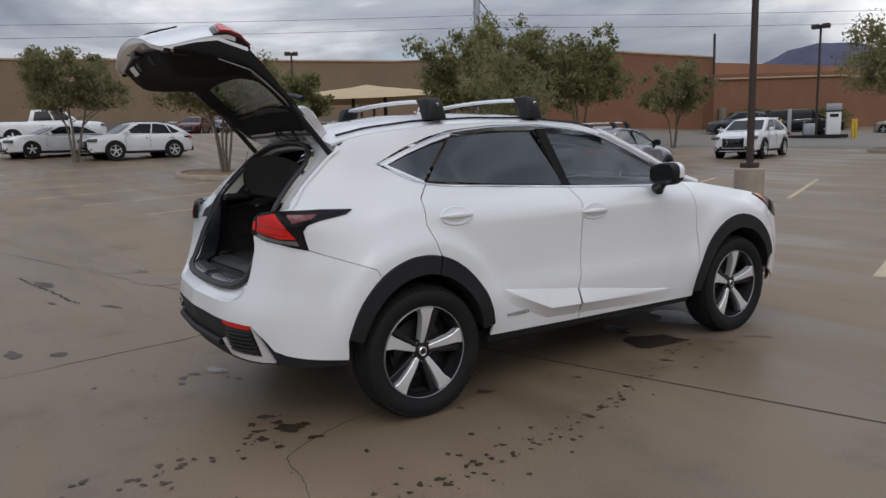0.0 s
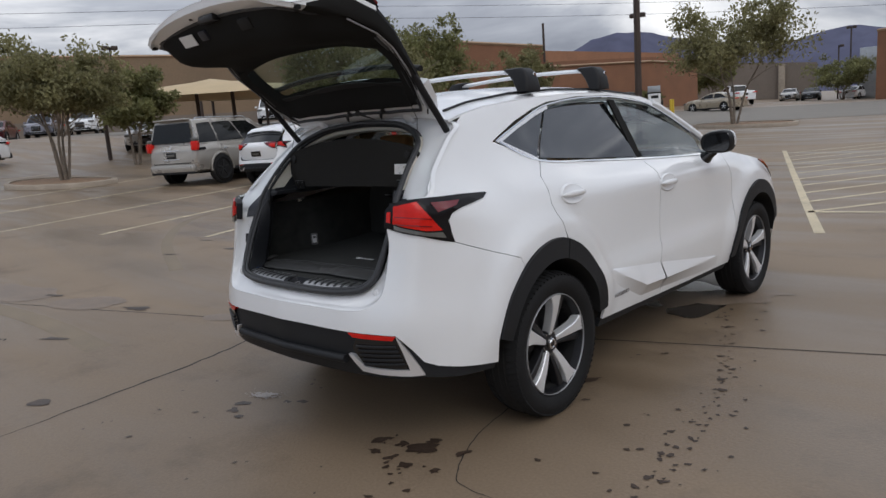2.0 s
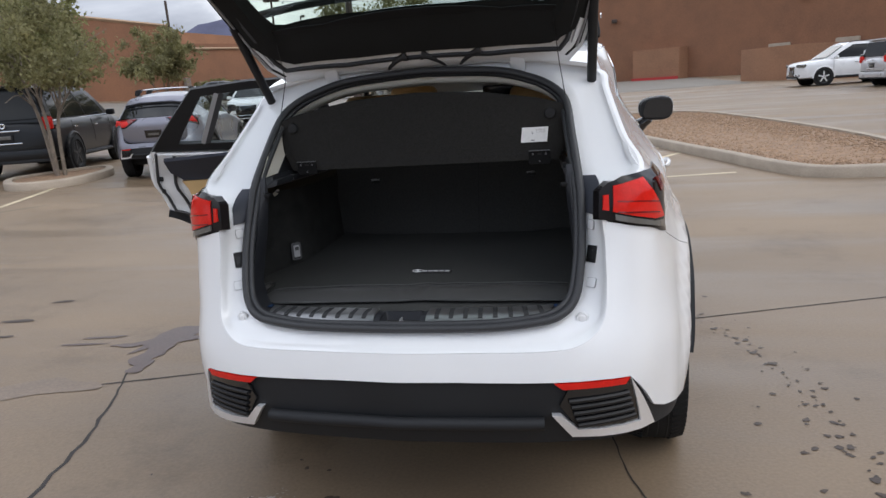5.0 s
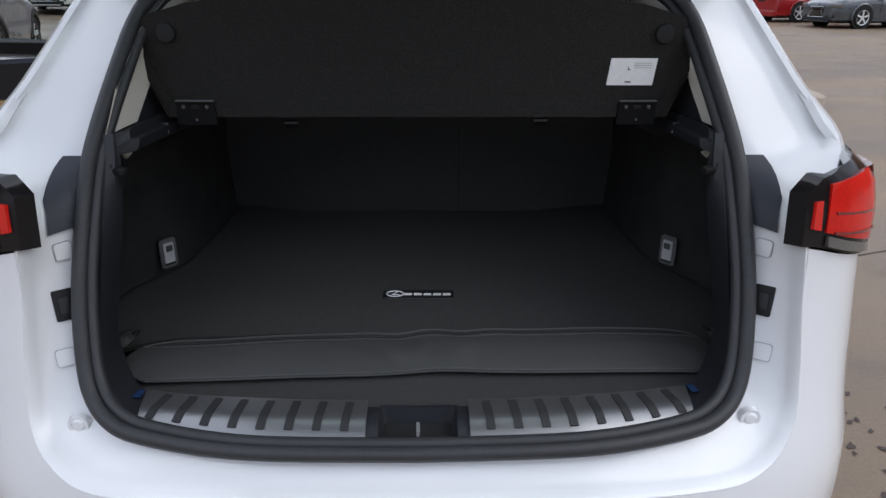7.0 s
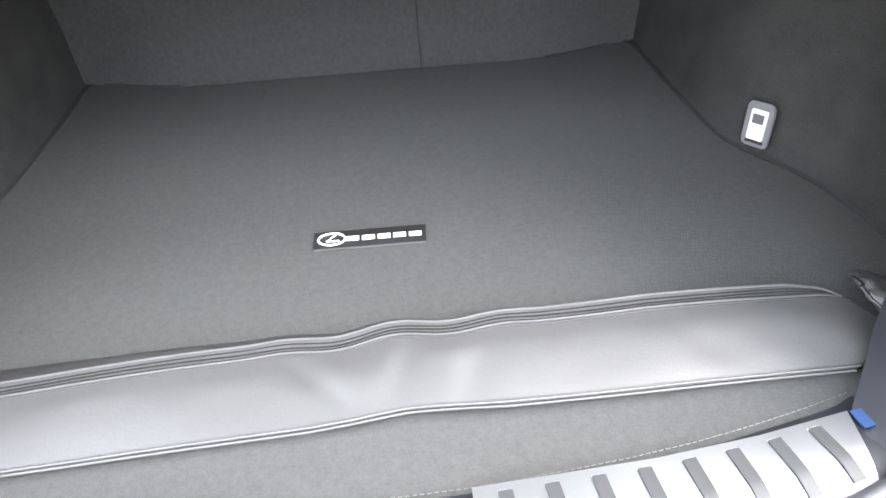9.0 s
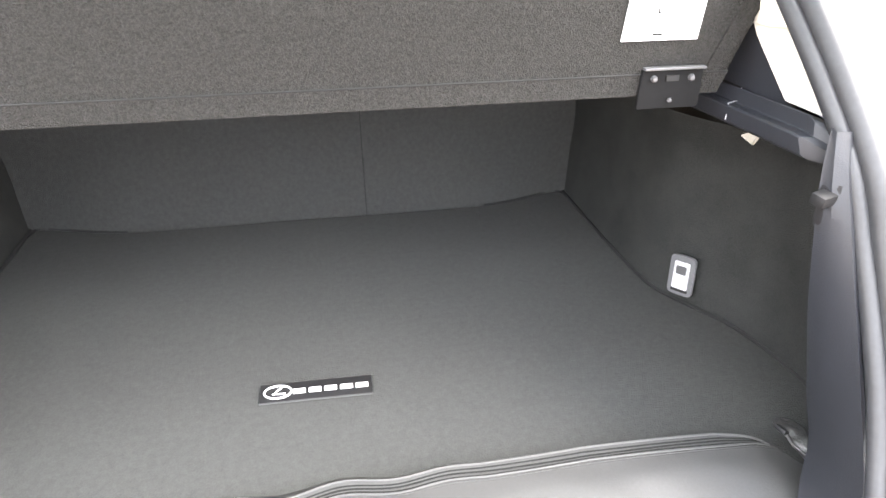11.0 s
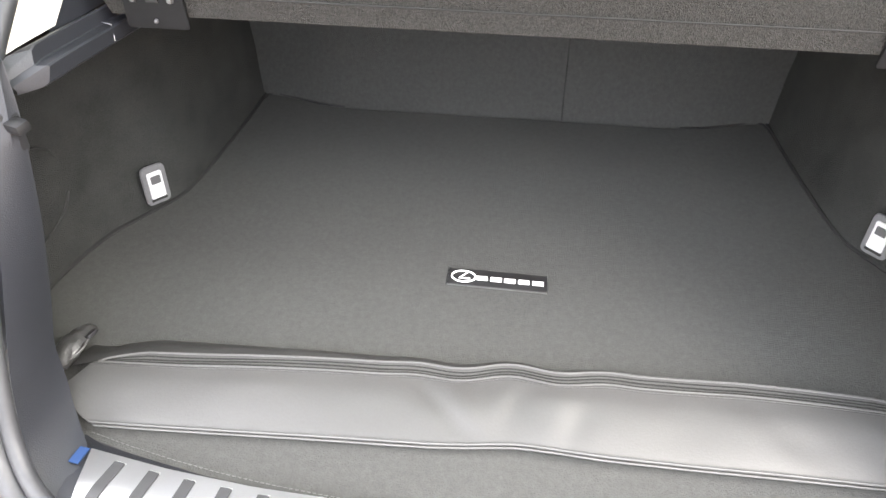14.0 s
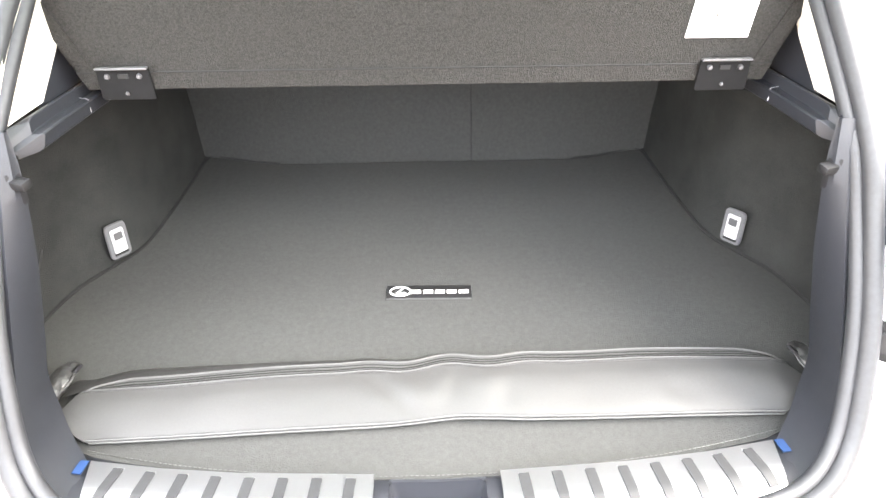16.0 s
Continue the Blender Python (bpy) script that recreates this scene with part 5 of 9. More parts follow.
part("seat_seam", tube([(0.1021, 0.032 + dy - 0.0003, z) for z, dy in ((0.80, 0.0), (0.846, 0.004), (0.93, 0.022), (1.02, 0.05), (1.12, 0.085), (1.22, 0.12))], 0.0014, 5), SIDECARPET, car)

for g in (-1, 1):
    lowp = spline([(0.505, 0.085, 0), (0.512, -0.03, 0), (0.521, -0.138, 0), (0.533, -0.24, 0), (0.549, -0.292, 0), (0.584, -0.345, 0), (0.619, -0.400, 0), (0.641, -0.475, 0), (0.649, -0.55, 0), (0.638, -0.625, 0)], 4)
    topp = spline([(0.524, 0.10, 0), (0.522, -0.03, 0), (0.522, -0.138, 0), (0.530, -0.24, 0), (0.545, -0.292, 0), (0.572, -0.345, 0), (0.596, -0.400, 0), (0.606, -0.475, 0), (0.592, -0.55, 0), (0.570, -0.615, 0)], 4)
    rows = []
    for f, bul in ((0.0, 0.0), (0.08, 0.002), (0.3, 0.010), (0.55, 0.012), (0.8, 0.006), (1.0, 0.0)):
        rows.append([Vector((g * (a.x + (b.x - a.x) * f + bul * 0.6), a.y + (b.y - a.y) * f, floor_z(a.y) - 0.01 + f * (1.115 - floor_z(a.y)))) for a, b in zip(lowp, topp)])
    bm = loft(rows)
    part("side_lining", bm, SIDECARPET, car, "dark felt side lining")
    part("lining_joint", tube([(g * (q.x - 0.002), q.y, floor_z(q.y) + 0.001) for q in lowp], 0.003, 5), UNDER, car)
    # rear plastic garnish between lining and seal
    edge_in = spline([(g * a, b, c) for a, b, c in ((0.456, -0.770, 0.790), (0.488, -0.732, 0.798), (0.511, -0.700, 0.82), (0.521, -0.685, 0.86), (0.519, -0.670, 0.90), (0.508, -0.660, 0.97), (0.499, -0.656, 1.02), (0.491, -0.652, 1.08), (0.487, -0.645, 1.14), (0.490, -0.638, 1.19))], 4)
    edge_out = spline([(g * a, b, c) for a, b, c in ((0.430, -0.862, 0.772), (0.468, -0.838, 0.787), (0.500, -0.803, 0.82), (0.507, -0.780, 0.87), (0.509, -0.768, 0.90), (0.508, -0.738, 0.97), (0.507, -0.716, 1.02), (0.505, -0.690, 1.08), (0.503, -0.665, 1.14), (0.502, -0.645, 1.19))], 4)
    part("rear_garnish", loft([[q + Vector((g * 0.012, 0.005, 0)) for q in edge_out], edge_out, [a.lerp(b, 0.5) + Vector((-g * 0.004, -0.002, 0.001)) for a, b in zip(edge_out, edge_in)], [a.lerp(b, 0.92) for a, b in zip(edge_out, edge_in)], edge_in, [q + Vector((g * 0.010, 0.010, 0)) for q in edge_in], [q + Vector((g * 0.05, 0.05, 0)) for q in edge_in]]), RAIL, car, "slate plastic corner trim")
    # upper rail ledge: a shelf with a groove, its rear end sloping down to the garnish
    def at_side(x, y, z, g=g):
        return Vector((0.008 + g * (x + 0.008), y, z))
    runs = [(-0.600, 0.0), (-0.540, 0.004), (-0.503, 0.007), (-0.458, 0.011), (-0.36, 0.020), (-0.22, 0.030)]
    cross_ = ((0.493, 1.189), (0.481, 1.1935), (0.4795, 1.1925), (0.4785, 1.1785), (0.4775, 1.1775), (0.4645, 1.1778), (0.4625, 1.1765), (0.4625, 1.174), (0.4655, 1.160), (0.470, 1.156), (0.54, 1.150))
    rows = [[at_side(x - dx, y, z) for x, z in cross_] for y, dx in runs]
    shelf_end = [at_side(0.499, -0.620, 1.187), at_side(0.481, -0.607, 1.190), at_side(0.480, -0.608, 1.189), at_side(0.479, -0.612, 1.1765), at_side(0.478, -0.613, 1.176), at_side(0.466, -0.612, 1.1765), at_side(0.464, -0.611, 1.1755), at_side(0.464, -0.612, 1.173), at_side(0.467, -0.615, 1.160), at_side(0.472, -0.618, 1.156), at_side(0.54, -0.62, 1.15)]
    tail = [at_side(0.506, -0.640, 1.180), at_side(0.500, -0.637, 1.172), at_side(0.499, -0.637, 1.170), at_side(0.497, -0.636, 1.166), at_side(0.496, -0.636, 1.165), at_side(0.494, -0.635, 1.161), at_side(0.493, -0.634, 1.160), at_side(0.4925, -0.633, 1.158), at_side(0.492, -0.632, 1.155), at_side(0.493, -0.632, 1.152), at_side(0.54, -0.63, 1.15)]
    bm = loft([tail, shelf_end] + rows)
    bmesh.ops.recalc_face_normals(bm, faces=bm.faces[:])
    part("rail_ledge", bm, RAIL, car, "slate plastic ledge above the lining", True, 30)
    part("rail_seam", tube([at_side(0.4735, -0.492, 1.1945), at_side(0.4715, -0.492, 1.1800), at_side(0.4575, -0.497, 1.1795), at_side(0.4560, -0.500, 1.162)], 0.0007, 5), GALVTRIM, car)
    # dark quarter trim between the pillar trim and the shelf
    part("quarter_lining", loft([[at_side(*q) for q in r] for r in ([(0.494, -0.556, 1.186), (0.481, -0.458, 1.192), (0.470, -0.20, 1.195)], [(0.487, -0.505, 1.250), (0.488, -0.40, 1.255), (0.49, -0.18, 1.26)], [(0.482, -0.425, 1.350), (0.495, -0.34, 1.355), (0.51, -0.12, 1.36)], [(0.45, -0.350, 1.42), (0.47, -0.27, 1.43), (0.50, -0.05, 1.45)])]), RAIL, car, "dark inner quarter trim")
    lamp_c = Vector((g * 0.590, -0.372, 1.100))
    part("cargo_lamp", box(lamp_c, (0.006, 0.044, 0.015), 0.003, pose(0, 0, 0, 12, g * 25, g * 8)), CREAM, car, "small cargo lamp lens")
    # release lever
    part("lever_well", box((g * 0.500, -0.650, 1.122), (0.022, 0.022, 0.050), 0.009, pose(0, 0, 0, 0, 0, g * 30)), BLACK, car)
    part("release_lever", box((g * 0.484, -0.658, 1.132), (0.022, 0.016, 0.012), 0.004, pose(0, 0, 0, 10, 0, g * 20)), BLACK, car, "grey seat release lever")
    # cream pillar trim up to the headlining
    pil = [[(0.506, -0.645, 1.184), (0.499, -0.600, 1.189), (0.492, -0.543, 1.192)], [(0.500, -0.590, 1.255), (0.489, -0.535, 1.252), (0.481, -0.489, 1.250)], [(0.482, -0.495, 1.345), (0.480, -0.455, 1.348), (0.477, -0.412, 1.350)], [(0.440, -0.432, 1.408), (0.442, -0.385, 1.418), (0.444, -0.340, 1.424)]]
    part("pillar_trim", loft([spline([at_side(*q) for q in r], 4) for r in pil]), CREAM, car, "cream pillar trim")
    # tie-down on the lining
    tie = tagged(empty("tie_down", pose(g * 0.562, -0.328, 0.864, 0, 0, 0)), "", "")
    tie.parent = car
    M = pose(0, 0, 0, 0, 0, g * 38)

    def face(a, b, d):
        return M @ Vector((-g * (0.004 + d), a, b))
    tie_base = extrude_poly(rounded([(-0.020, -0.034), (0.020, -0.034), (0.020, 0.034), (-0.020, 0.034)], 0.010), 0.006, face, 0.0015)
    tb = part("tie_frame", tie_base, plain("grey_bezel", (0.12, 0.12, 0.125), 0.4), car, "grey bezel of a tie-down loop")
    tb.matrix_basis = tie.matrix_basis
    bpy.data.objects.remove(tie)
    part("tie_loop", extrude_poly(rounded([(-0.012, -0.022), (0.012, -0.022), (0.012, 0.024), (-0.012, 0.024)], 0.003), 0.009, face, 0.001), LOOP, tb, "bright metal loop")
    # the loop's opening is a raised plate, its shadow painted as darker grey
    part("tie_hole", extrude_poly(rounded([(-0.008, 0.004), (0.008, 0.004), (0.008, 0.018), (-0.008, 0.018)], 0.002), 0.0098, face), plain("loop_shadow", (0.12, 0.12, 0.125), 0.4, 0.5), tb)
    part("tie_slot", extrude_poly(rounded([(-0.013, -0.027), (0.013, -0.027), (0.013, -0.0235), (-0.013, -0.0235)], 0.001), 0.0075, face), UNDER, tb)
# left storage net outline in the lining
part("lining_seam", tube(spline([(-0.618, -0.555, 1.00), (-0.618, -0.50, 1.01), (-0.624, -0.455, 0.985), (-0.628, -0.43, 0.93), (-0.630, -0.46, 0.885), (-0.640, -0.53, 0.86)], 5), 0.0022, 5), UNDER, car)

# headlining and rear rail, seats and cabin seen past the lid
hl = [[Vector((u * (0.50 if y < 0 else 0.58), y, 1.475 + float(np.interp(y, [-0.34, -0.1, 0.3, 1.0, 1.5, 1.76], [0.0, 0.035, 0.055, 0.035, -0.015, -0.065])) - 0.045 * abs(u) ** 2.4)) for u in np.linspace(-1, 1, 17)] for y in np.linspace(-0.345, 1.76, 16)]
part("headlining", loft(hl), CREAM, car, "cream headlining")
part("header_trim", loft([[Vector((p.x * (1 - 0.2 * (1 - k)) if k < 0.96 else p.x * k, p.y + dy, 1.13 + (p.z - 1.13) * k)) for p in spline(RIM_IN[9:], 5) + [Vector((-q.x, q.y, q.z)) for q in spline(RIM_IN[9:], 5)[-2::-1]]] for k, dy in ((0.962, 0.018), (0.945, 0.018), (0.920, 0.020), (0.895, 0.026), (0.880, 0.042), (0.874, 0.080))]), CREAM, car, "cream header trim")
for xx, w in ((-0.37, 0.46), (0.37, 0.46)):
    fs = part("front_seat", box((xx, 1.05, 0.95), (w, 0.16, 0.66), 0.07, pose(0, 0, 0, -14, 0, 0), 3), TAN, car, "tan leather front seat")
    part("head_rest", box((xx, 0.97, 1.37), (0.26, 0.10, 0.17), 0.045, pose(0, 0, 0, -10, 0, 0), 3), TAN, fs)
rs = part("rear_seat", box((0, 0.24, 0.98), (1.16, 0.14, 0.60), 0.06, pose(0, 0, 0, -20, 0, 0), 3), TAN, car, "tan leather rear seat")
for xx in (-0.36, 0.36):
    part("head_rest", box((xx, 0.20, 1.36), (0.25, 0.09, 0.13), 0.04, pose(0, 0, 0, -14, 0, 0), 3), TAN, rs)
for hx, hz in ((-0.347, 1.071), (0.322, 1.077)):
    hk = part("child_seat_anchor", tube(spline([(hx - 0.014, 0.100, hz), (hx - 0.013, 0.078, hz + 0.004), (hx + 0.013, 0.078, hz + 0.004), (hx + 0.014, 0.100, hz)], 4), 0.003, 7), GALVTRIM, car, "small steel anchor loop")
    part("anchor_bezel", box((hx, 0.098, hz - 0.004), (0.034, 0.010, 0.022), 0.004), BLACK, hk)
part("rear_bench", box((0, 0.60, 0.68), (1.2, 0.62, 0.20), 0.06), TAN, car)
part("cabin_floor", box((0, 1.2, 0.46), (1.36, 1.9, 0.05), 0.02), UNDER, car)
part("dashboard", box((0, 2.02, 0.98), (1.34, 0.5, 0.30), 0.09, None, 3), NAVY, car)
part("room_mirror", box((0.02, 1.62, 1.40), (0.22, 0.03, 0.07), 0.02), BLACK, car, "interior mirror")
part("mirror_face", box((0.02, 1.602, 1.40), (0.19, 0.004, 0.05), 0), GLOSSBLACK, car)
part("cargo_bulkhead", box((0, -0.36, 0.66), (1.16, 0.78, 0.16), 0.03), UNDER, car)
part("cargo_tub", loft([[Vector((p.x, p.y, p.z)) for p in both([a + Vector((0, 0.03, -0.004)) for a in rin])], [Vector((p.x * 1.12, max(p.y + 0.12, -0.86), p.z)) for p in both(rin)]], True), UNDER, car)

# sill trim with two ribbed steel plates
def sill_at(f, x):
    y0 = float(np.interp(abs(x), [0, 0.12, 0.30, 0.45, 0.475], [-0.807, -0.804, -0.787, -0.757, -0.745]))
    y1 = float(np.interp(abs(x), [0, 0.25, 0.40, 0.475], [-0.912, -0.905, -0.882, -0.862]))
    return Vector((x, y0 + (y1 - y0) * f, 0.786 - 0.026 * (1 - (abs(x) / 0.5) ** 5) * (max(0, f - 0.5) * 2) ** 1.4 - (0.012 if f == 0 else 0)))


FS = (0.0, 0.15, 0.5, 0.65, 0.8, 0.9, 1.0)
pieces = [loft([[sill_at(f, x) for x in np.linspace(x0, x1, 17)] for f in FS]) for x0, x1 in ((-0.475, -0.061), (0.061, 0.475))]
pieces += [loft([[sill_at(f, x) for x in np.linspace(-0.061, 0.061, 7)] for f in fs_]) for fs_ in ((0.0, 0.10, 0.14), (0.84, 0.92, 1.0))]
bm = join(*pieces)
bmesh.ops.remove_doubles(bm, verts=bm.verts[:], dist=0.0005)
bmesh.ops.recalc_face_normals(bm, faces=bm.faces[:])
part("sill_trim_plate", bm, RAIL, car, "slate plastic loading sill")


def sill_top(f, x):
    y0 = float(np.interp(abs(x), [0.08, 0.25, 0.35, 0.45], [-0.8115, -0.803, -0.792, -0.775]))
    y1 = float(np.interp(abs(x), [0.08, 0.25, 0.35, 0.44], [-0.897, -0.889, -0.876, -0.856]))
    return Vector((x, y0 + (y1 - y0) * f, 0.7885 - (0.020 - 0.012 * (abs(x) / 0.47) ** 6) * (max(0.0, f - 0.52) / 0.48) ** 1.6))


for g in (-1, 1):
    plate = [[sill_top(f, g * x) + Vector((0, 0, 0.004)) for x in np.linspace(0.080, 0.447 - 0.012 * f, 24)] for f in np.linspace(0, 1, 8)]
    bm = loft(plate)
    bmesh.ops.recalc_face_normals(bm, faces=bm.faces[:])
    sp = part("sill_plate", thicken(bm, 0.004), STEEL, car, "ribbed brushed steel sill plate")
    for k in range(8):
        x0 = 0.108 + k * 0.0424
        lean = 0.004 + 0.010 * (k / 7) ** 2
        pts = rounded([(x0 - 0.006, 0.10), (x0 + 0.007, 0.10), (x0 + 0.007 + lean, 0.80), (x0 - 0.006 + lean, 0.80)], 0.004, 3)
        fs_ = panel([(g * a, b) for a, b in pts], lambda a, b: sill_top(b, a), -0.0058, -0.004, 0.03, 0) if g > 0 else panel([(g * a, b) for a, b in pts], lambda a, b: sill_top(b, a), -0.0058, -0.004, 0.03, 0)
        part("sill_slot", fs_, SLOT, sp)
        part("slot_lip", tube([sill_top(0.10, g * xx) + Vector((0, 0, 0.0042)) for xx in (x0 - 0.006, x0 + 0.0005, x0 + 0.007)], 0.0011, 5), SATIN, sp)
    part("blue_film_corner", box((g * 0.456, -0.786, 0.7925), (0.012, 0.021, 0.0015), 0, pose(0, 0, 0, 0, 0, g * 8)), BLUE, car)
well_o = rounded([(-0.061, -0.820), (0.061, -0.820), (0.061, -0.898), (-0.061, -0.898)], 0.010, 4)
well_i = rounded([(-0.054, -0.828), (0.054, -0.828), (0.054, -0.888), (-0.054, -0.888)], 0.008, 4)
bm = loft([[Vector((a, b, 0.7865 - 0.022 * (max(0.0, -0.862 - b) / 0.04) ** 1.3)) for a, b in well_o], [Vector((a * 0.97, b * 0.02 + (b * 0.98 - 0.0002), 0.781 - 0.020 * (max(0.0, -0.862 - b) / 0.04) ** 1.3)) for a, b in well_o], [Vector((a, b, 0.755)) for a, b in well_i]], True)
bm.verts.ensure_lookup_table()
bm.faces.new(bm.verts[-len(well_i):])
bmesh.ops.recalc_face_normals(bm, faces=bm.faces[:])
part("latch_well", bm, RAIL, car, "dark latch recess")
part("latch_striker", tube([(0.0, -0.850, 0.755), (0.0, -0.852, 0.775), (0.0, -0.876, 0.775), (0.0, -0.880, 0.755)], 0.003, 8), GALVTRIM, car, "dull steel striker loop")

# emblem plate on the carpet: black plate, pale ring and bars
emb = tagged(finish("emblem_plate", box((0, 0, 0), (0.146, 0.034, 0.003), 0.0008), plain("emblem_black", (0.012, 0.012, 0.013), 0.5)), "small black emblem plate sewn to the cargo carpet", "emblem")
emb.matrix_basis = pose(-0.003, -0.431, floor_z(-0.431) + 0.0018, 5.1, 0, -1.5)
rg = [(-0.050 + 0.0175 * math.cos(t), 0.0115 * math.sin(t), 0.002) for t in np.linspace(0, 2 * math.pi, 32, endpoint=False)]
part("emblem_ring", tube(rg, 0.0014, 6, True), WHITE, emb)
part("emblem_stroke", tube([(-0.045, 0.0085, 0.002), (-0.056, -0.004, 0.002), (-0.040, -0.004, 0.002)], 0.0013, 6), WHITE, emb)
for k in range(5):
    part("emblem_bar", box((-0.0225 + k * 0.0205, -0.001, 0.002), (0.0165, 0.0085, 0.0012), 0.0005), WHITE, emb)
part("emblem_edge", tube([(-0.0735, -0.0175, 0.0), (0.0735, -0.0175, 0.0), (0.0735, 0.0175, 0.0), (-0.0735, 0.0175, 0.0)], 0.0012, 5, True), plain("emblem_hem", (0.05, 0.05, 0.05), 0.7), emb)

# ---- raised parcel shelf ----
SCREW = plain("dull_steel", (0.11, 0.11, 0.115), 0.4, 0.3)
lid_pts = [(-0.458, 1.190), (0.462, 1.190), (0.505, 1.29), (0.512, 1.315), (0.505, 1.345), (0.480, 1.366), (0.40, 1.388), (0.22, 1.418), (0, 1.430), (-0.22, 1.418), (-0.40, 1.388), (-0.480, 1.366), (-0.505, 1.345), (-0.512, 1.315), (-0.505, 1.29)]
shelf = tagged(finish("parcel_shelf", extrude_poly(lid_pts, 0.022, lambda a, b, d: Vector((a, -0.490 + d, b)), 0.005), FELT), "raised speckled grey felt parcel shelf behind the tailgate", "parcel shelf")


def lidf(a, b):
    return Vector((a, -0.490, b))


part("shelf_hem", panel([(-0.455, 1.191), (0.459, 1.191), (0.469, 1.213), (-0.465, 1.213)], lidf, 0.003, 0.004, 0.1, 0), FELT, shelf)
part("shelf_seam", tube([(-0.465, -0.4925, 1.2135), (0.469, -0.4925, 1.2135)], 0.0012, 5), UNDER, shelf)
for g in (-1, 1):
    part("shelf_side_hem", panel([(g * 0.458, 1.213), (g * 0.506, 1.30), (g * 0.484, 1.305), (g * 0.440, 1.213)] if g > 0 else [(g * 0.440, 1.213), (g * 0.484, 1.305), (g * 0.506, 1.30), (g * 0.458, 1.213)], lidf, 0.003, 0.004, 0.1, 0), FELT, shelf)
    br = part("hinge_bracket", extrude_poly(rounded([(g * 0.402 - 0.036, 1.177), (g * 0.402 + 0.036, 1.177), (g * 0.402 + 0.034, 1.222), (g * 0.402 - 0.034, 1.222)], 0.004, 2), 0.005, lambda a, b, d: Vector((a - g * 0.0, -0.4945 - d + 0.3 * max(0, 1.19 - b), b)), 0.001), surf("bracket_grey", (0.010, 0.010, 0.0105), 0.75, 0.0, 0.08, 9.0, 0.0, 120.0, 0.0, None, 0.12), shelf, "dark grey hinge bracket")
    part("bracket_lip", box((g * 0.402, -0.5015, 1.2215), (0.068, 0.008, 0.003), 0.001), SCREW, br)
    for dx in (-0.021, 0.021):
        part("bracket_screw", lathe([(0.0, -0.0045), (0.0026, -0.004), (0.0038, 0.0)], "y", 12), SCREW, br).location = (g * 0.402 + dx, -0.4995, 1.2105)
    part("bracket_slot", box((g * 0.402, -0.4998, 1.2105), (0.014, 0.002, 0.006), 0), UNDER, br)
    part("bracket_pin", lathe([(0.0, -0.004), (0.002, -0.003), (0.0026, 0.0)], "y", 10), SCREW, br).location = (g * 0.402, -0.4985, 1.187)
    part("shelf_clip", lathe([(0.0, -0.006), (0.016, -0.005), (0.018, 0.0)], "y", 16), BLACK, shelf).location = (g * 0.440, -0.493, 1.338)
stk = part("sticker", panel([(0.343, 1.2485), (0.427, 1.2485), (0.433, 1.296), (0.349, 1.296)], lidf, 0.0025, 0.002, 0.1, 0), WHITE, shelf, "white printed instruction sticker")
part("sticker_mark", box((0.382, -0.4928, 1.276), (0.005, 0.001, 0.0012), 0), BLACK, stk)
part("sticker_mark", box((0.3805, -0.4928, 1.2785), (0.0012, 0.001, 0.006), 0), BLACK, stk)
part("sticker_bar", box((0.3815, -0.4928, 1.2545), (0.011, 0.001, 0.0022), 0), BLACK, stk)
for k in range(3):
    part("sticker_line", box((0.407, -0.4928, 1.2875 - 0.004 * k), (0.032, 0.001, 0.0005), 0), CLEARLENS, stk)

# ---- folded grey vinyl cargo cover on the carpet ----
cover = tagged(empty("cargo_cover", pose(0, 0, 0)), "folded grey vinyl cargo cover lying on the carpet", "cargo cover")


def cover_lines(x):
    """Where the fold's stitch, piping, back edge and front edge run at x."""
    ys = float(np.interp(x, [-0.53, -0.41, -0.32, 0.0, 0.15, 0.3, 0.5], [-0.664, -0.656, -0.649, -0.633, -0.628, -0.625, -0.632]))
    if abs(x - 0.02) < 0.17:
        ys += 0.005 * math.cos((x - 0.02) / 0.17 * math.pi / 2) * math.sin(48 * x + 0.6)
    deep = 0.0185 * min(1.0, max(0.0, (x + 0.492) / 0.055)) ** 0.6 * min(1.0, max(0.0, (0.522 - x) / 0.06)) ** 0.6
    yb = ys + deep + float(np.interp(x, [-0.54, -0.45, -0.3, 0.0, 0.3, 0.5], [0.052, 0.044, 0.036, 0.022, 0.013, 0.018]))
    y1 = float(np.interp(x, [-0.5, -0.29, -0.03, 0.03, 0.12, 0.5], [-0.741, -0.734, -0.724, -0.719, -0.721, -0.724]))
    if abs(x - 0.03) < 0.10:
        y1 += 0.003 * math.cos((x - 0.03) / 0.10 * math.pi / 2)
    return ys, ys + deep, yb, y1


def cover_top(x):
    """Height of the fold over the carpet, lower at its ends."""
    return 0.0265 * (0.45 + 0.55 * min(1.0, max(0.0, (0.55 - abs(x)) / 0.05))) + 0.0012 * math.sin(21 * x)


